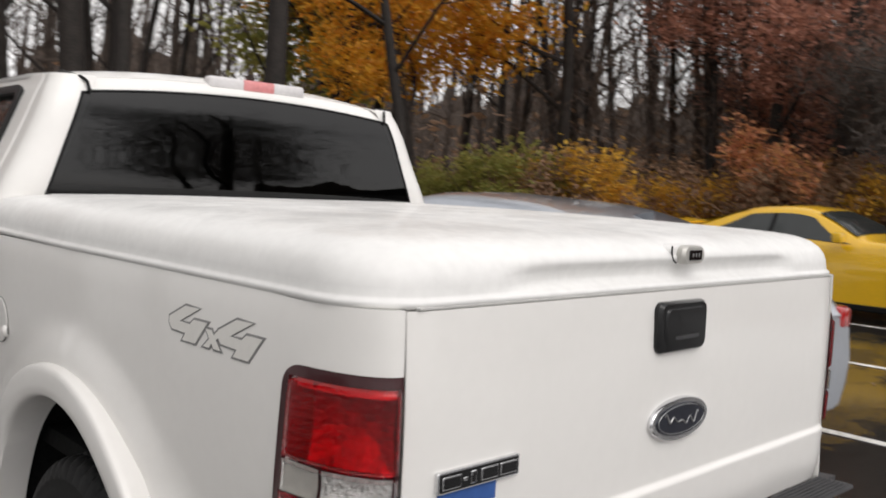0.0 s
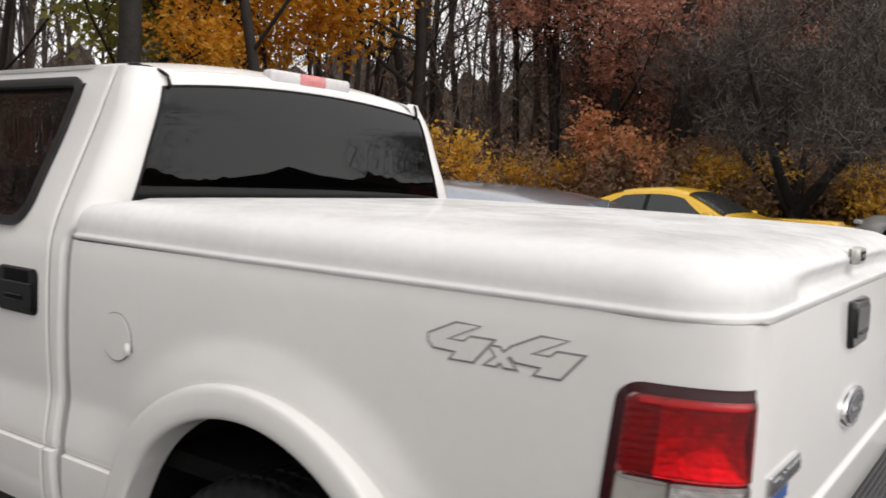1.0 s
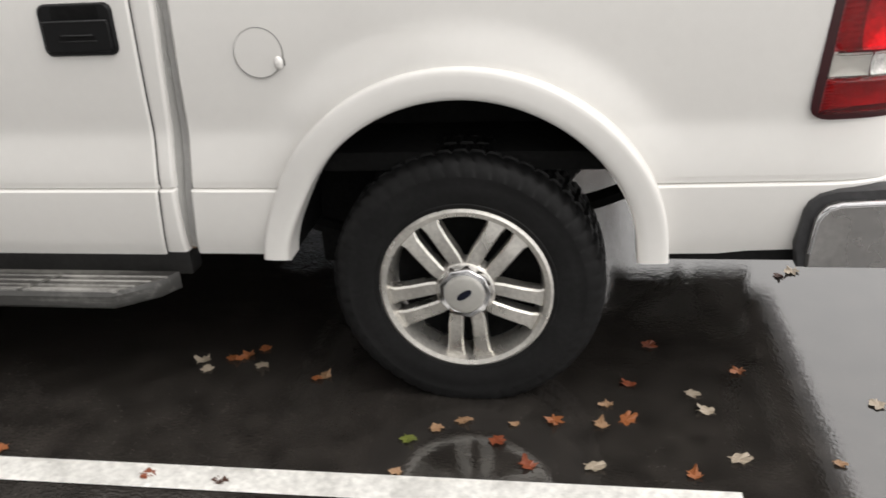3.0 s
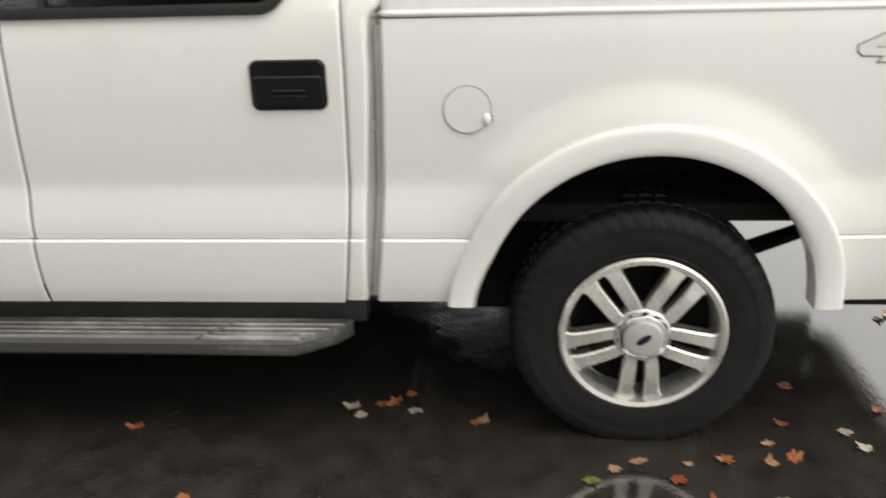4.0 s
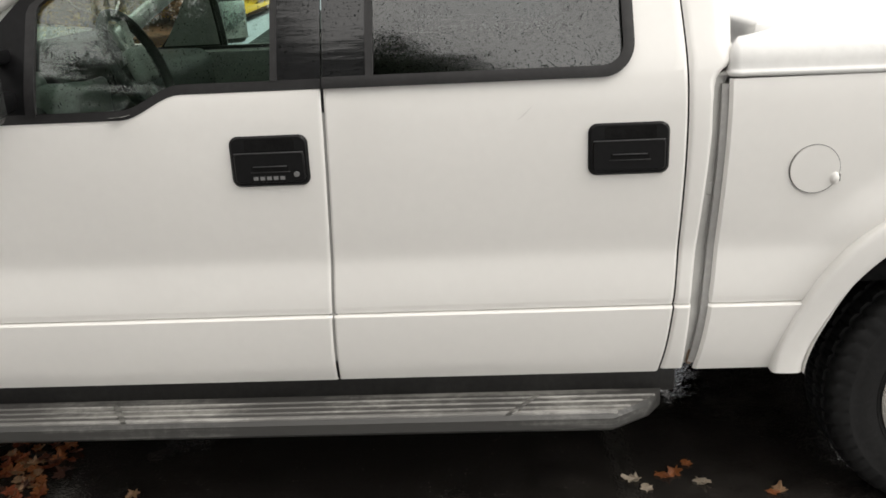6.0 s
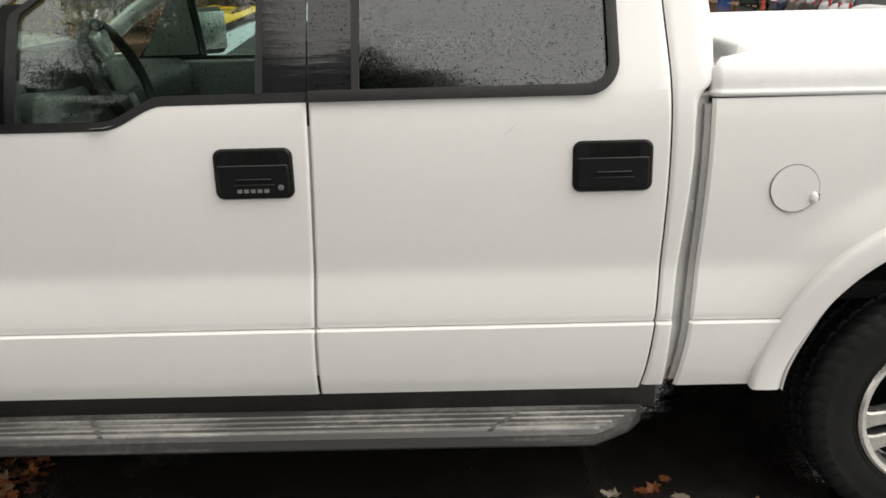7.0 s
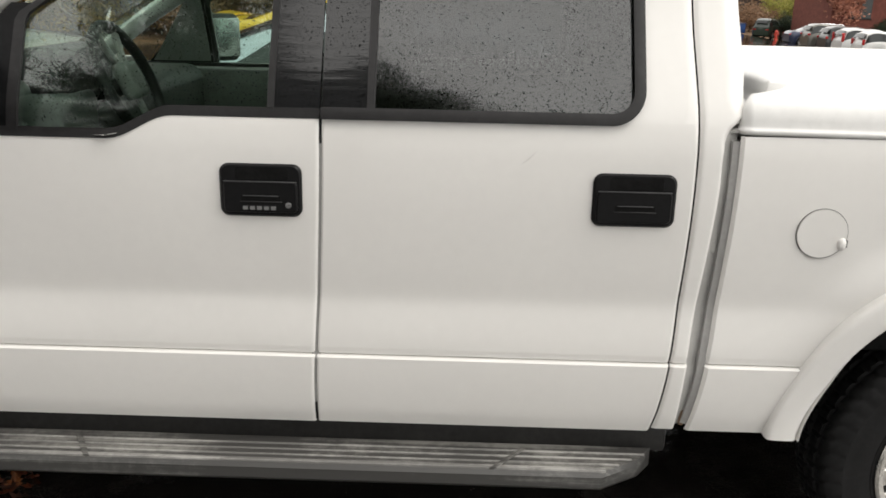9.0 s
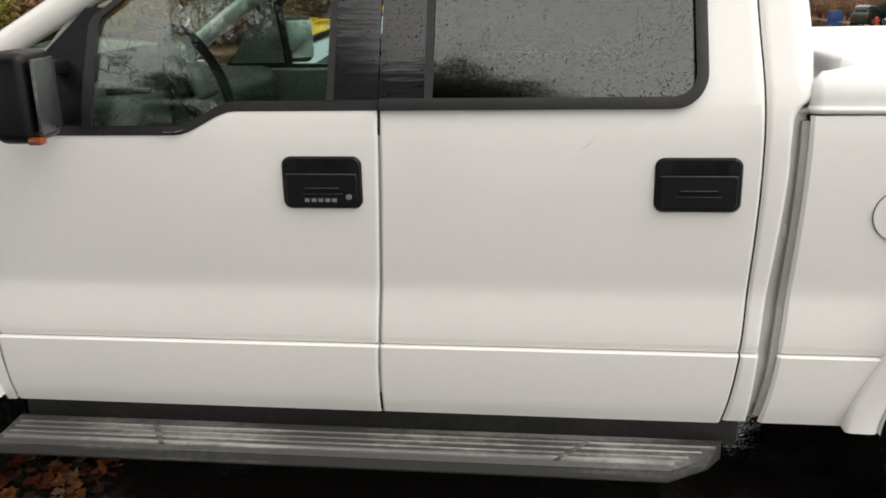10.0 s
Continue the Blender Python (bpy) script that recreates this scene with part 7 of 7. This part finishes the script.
far_red = tree("ornamental_tree", "dark red ornamental tree by the brick building", 63, 6.5, 0.14, (30.0, 75.0), BARK, LEAF_RED, 3, 7, 0.4, 0.16, kids=(5, 7), first=0.25, ratio=0.5)
again(far_red, 34.0, 78.0, 100, 1.0)
again(far_red, 38.0, 73.0, 190, 1.1)
for x, y, k in ((29.2, 84.5, 0.75), (33.5, 74.0, 0.8)):
    again(ev, x, y, 40, k)
for x, y, a, k in ((14.0, 93.0, 0, 1.2), (20.0, 91.0, 90, 1.1), (23.0, 90.0, 200, 1.2), (25.5, 91.0, 120, 1.1), (28.0, 92.0, 30, 1.2), (17.0, 93.0, 210, 1.1), (31.0, 94.0, 10, 1.2)):
    again(br if y < 93.5 else gb, x, y, a, k * 1.3)

# ---- brick building past the far lot ----
BRICK = paint("dark_red_brick", (0.17, 0.055, 0.040), 0.85, vary=0.35, scale=3, fine=25, bump=0.4, bump_scale=30)
ROOFM = paint("dark_shingle_roof", (0.030, 0.028, 0.028), 0.8, vary=0.4, scale=2, fine=20, bump=0.4, bump_scale=20)
hx, hy, hw, hd = 42.0, 79.0, 26.0, 9.0
hz = ground_z(hx, 60)
house = empty("brick_building", (hx, hy, hz), "low dark red brick building with shingle roof", "building")
part("wall", rbox((-hw / 2, -hd / 2, -0.3), (hw / 2, hd / 2, 5.2), 0.0), BRICK, house, smooth=0)
part("roof", ([(-hw / 2 - 0.5, -hd / 2 - 0.5, 5.15), (hw / 2 + 0.5, -hd / 2 - 0.5, 5.15), (hw / 2 + 0.5, hd / 2 + 0.5, 5.15), (-hw / 2 - 0.5, hd / 2 + 0.5, 5.15), (-hw / 2 + 2.0, 0, 8.0), (hw / 2 - 2.0, 0, 8.0)], [(0, 1, 5, 4), (1, 2, 5), (2, 3, 4, 5), (3, 0, 4), (3, 2, 1, 0)]), ROOFM, house, smooth=0)
for k in range(6):
    x = -hw / 2 + 2.4 + k * 4.2
    w_ = part("window", rbox((x - 0.9, -hd / 2 - 0.04, 2.2), (x + 0.9, -hd / 2 + 0.05, 3.8), 0.02, 1), PLAINGLASS_CAR, house)
    for a, b in (((x - 0.98, -hd / 2 - 0.07, 2.12), (x + 0.98, -hd / 2 + 0.02, 2.20)), ((x - 0.98, -hd / 2 - 0.07, 3.8), (x + 0.98, -hd / 2 + 0.02, 3.88)), ((x - 0.04, -hd / 2 - 0.07, 2.2), (x + 0.04, -hd / 2 + 0.02, 3.8))):
        part("frame", rbox(a, b, 0.005, 1), ROOFM, w_)
# gabled house whose dark outline shows in the back window
gabled = empty("gabled_house", (30.0, 31.5, ground_z(30, 31.5)), "dark gabled house across the drive", "house", turn=44)
part("wall", rbox((-6, -5, -0.5), (6, 5, 4.2), 0.0), paint("grey_siding", (0.13, 0.13, 0.13), 0.8, vary=0.2), gabled, smooth=0)
part("roof", ([(-6.4, -5.6, 4.1), (6.4, -5.6, 4.1), (6.4, 5.6, 4.1), (-6.4, 5.6, 4.1), (-6.4, 0, 8.0), (6.4, 0, 8.0)], [(0, 1, 5, 4), (2, 3, 4, 5), (1, 2, 5), (3, 0, 4), (3, 2, 1, 0)]), ROOFM, gabled, smooth=0)
bin_ = empty("waste_container", (24.9, 86.2, ground_z(24.9, 60)), "blue steel waste container by the hedge", "container")
part("body", rbox((-0.55, -0.5, 0), (0.55, 0.5, 0.85), 0.05), paint("blue_bin_paint", (0.03, 0.08, 0.25), 0.5, vary=0.2), bin_)
part("lid", rbox((-0.57, -0.52, 0.85), (0.57, 0.52, 0.93), 0.03), paint("dark_blue_bin_lid", (0.02, 0.04, 0.12), 0.5), bin_)

# ---- fallen leaves ----
def leaf_geo(seed):
    """A lobed, curled maple leaf lying flat."""
    rg = random.Random(seed)
    lob = [(0, 1.0), (16, 0.84), (26, 0.66), (44, 0.86), (56, 0.80), (74, 0.55), (98, 0.74), (112, 0.66), (138, 0.46), (165, 0.40), (178, 0.62)]
    ring = [(a, r * rg.uniform(0.78, 1.12)) for a, r in lob] + [(360 - a, r * rg.uniform(0.70, 1.12)) for a, r in reversed(lob[1:])]
    V = [(0, 0, 0.004)]
    for a, r in ring:
        a = radians(a + rg.uniform(-4, 4))
        V.append((0.5 * r * math.cos(a), 0.5 * r * math.sin(a), 0.004 + 0.14 * r * r * rg.uniform(0.0, 1.5)))
    n = len(ring)
    F = [(0, 1 + i, 1 + (i + 1) % n) for i in range(n)]
    o = len(V)
    V += [(x, y, z - 0.004) for x, y, z in V]
    F += [(o, o + 1 + (i + 1) % n, o + 1 + i) for i in range(n)]
    return V, F


TONE = {"p": paint("pale_dead_leaf", (0.36, 0.30, 0.23), 0.5, vary=0.35, scale=25), "o": paint("orange_dead_leaf", (0.29, 0.10, 0.035), 0.45, vary=0.4, scale=25), "t": paint("tan_dead_leaf", (0.30, 0.18, 0.10), 0.5, vary=0.35, scale=25),
        "r": paint("rust_dead_leaf", (0.20, 0.05, 0.02), 0.45, vary=0.25), "b": paint("brown_dead_leaf", (0.07, 0.03, 0.02), 0.5, vary=0.2), "g": paint("green_fallen_leaf", (0.13, 0.15, 0.03), 0.5, vary=0.2)}
WORDS = {"p": "pale curled dead leaf on wet asphalt", "o": "orange maple leaf fallen on wet asphalt", "t": "tan dead leaf on wet asphalt", "r": "rust-red dead leaf on wet asphalt", "b": "dark brown dead leaf on wet asphalt", "g": "yellow-green leaf fallen on wet asphalt"}
LEAVES = ("p-0.94,0.20 p-0.91,0.14 o-0.85,0.22 o-0.80,0.24 o-0.75,0.28 p-0.73,0.18 t-0.49,0.12 g-0.16,-0.19 t-0.08,-0.13 t-0.01,-0.09 r0.10,-0.18 t0.15,-0.10 o0.26,-0.07 t0.42,0.02 o0.47,-0.06 t0.40,-0.09 r0.49,0.13 r0.56,0.37 p0.67,0.09 p0.71,-0.00 "
          "o0.83,0.23 b1.08,0.92 p1.14,0.96 p1.20,0.06 p0.76,-0.22 o0.64,-0.30 p0.37,-0.28 r0.20,-0.29 t-0.16,-0.34 r-0.86,-0.40 b-0.65,-0.41 t1.02,-0.22 o-1.66,0.05 o-1.37,-0.32 t-2.34,0.06 t-2.63,0.17 r-2.52,0.07 o-0.52,0.11")
leaf_meshes = {}
rng = random.Random(3)
for item in LEAVES.split():
    tone = item[0]
    x, y = (float(v) for v in item[1:].split(","))
    key = (tone, rng.randint(0, 2))
    if key not in leaf_meshes:
        leaf_meshes[key] = mesh_of("fallen_leaf", [(*leaf_geo(70 + key[1]), TONE[tone])], 0)
    ob = new("fallen_leaf", leaf_meshes[key])
    k = {"o": 0.085, "p": 0.08, "r": 0.08, "g": 0.07, "t": 0.06, "b": 0.07}[tone] * rng.uniform(0.8, 1.25)
    ob.matrix_basis = pose(x, y, 0.003, rng.uniform(-6, 6), rng.uniform(-6, 6), rng.uniform(0, 360)) @ Matrix.Diagonal((k, k * rng.uniform(0.7, 1.0), k, 1))
    tagged(ob, WORDS[tone], "leaf", "fallen leaves")
pieces = {t: [] for t in "otrb"}
for k in range(420):
    a, q = rng.uniform(0, 6.3), rng.random() ** 0.6
    x, y = -3.50 + 0.58 * q * math.cos(a), 0.32 + 0.42 * q * math.sin(a)
    s = rng.uniform(0.05, 0.095)
    m_ = pose(x, y, 0.004 + 0.03 * (1 - q) * rng.random(), rng.uniform(-18, 18), rng.uniform(-18, 18), rng.uniform(0, 360)) @ Matrix.Diagonal((s, s, s, 1))
    pieces[rng.choice("ootrrb" if q < 0.8 else "otrb")].append(moved(leaf_geo(70 + k % 5), m_))
for k in range(260):
    x, y = rng.uniform(-9, 6), rng.uniform(2.2, 16)
    s = rng.uniform(0.05, 0.09)
    pieces[rng.choice("otrb")].append(moved(leaf_geo(70 + k % 5), pose(x, y, ground_z(x, y) + 0.004, rng.uniform(-8, 8), rng.uniform(-8, 8), rng.uniform(0, 360)) @ Matrix.Diagonal((s, s, s, 1))))
pile = new("leaf_pile", mesh_of("leaf_pile", [(*join(*g), TONE[t]) for t, g in pieces.items()], 0))
tagged(pile, "drift of wet orange and brown leaves on asphalt", "leaves", kind="stuff")

hyd = empty("fire_hydrant", (23.8, 72.0, ground_z(23.8, 72.0)), "small red fire hydrant by the far hedge", "hydrant")
HYDRED = paint("red_hydrant_paint", (0.45, 0.05, 0.03), 0.5, vary=0.15)
part("barrel", lathe([(0.001, 0.0), (0.16, 0.0), (0.16, 0.05), (0.11, 0.07), (0.11, 0.55), (0.14, 0.58), (0.14, 0.62)], 14, "z"), HYDRED, hyd)
part("bonnet", lathe([(0.14, 0.62), (0.12, 0.70), (0.05, 0.76), (0.03, 0.82), (0.001, 0.82)], 14, "z"), HYDRED, hyd)
part("nozzle", tube([(-0.2, 0, 0.45), (0.2, 0, 0.45)], 0.06, 10), HYDRED, hyd)
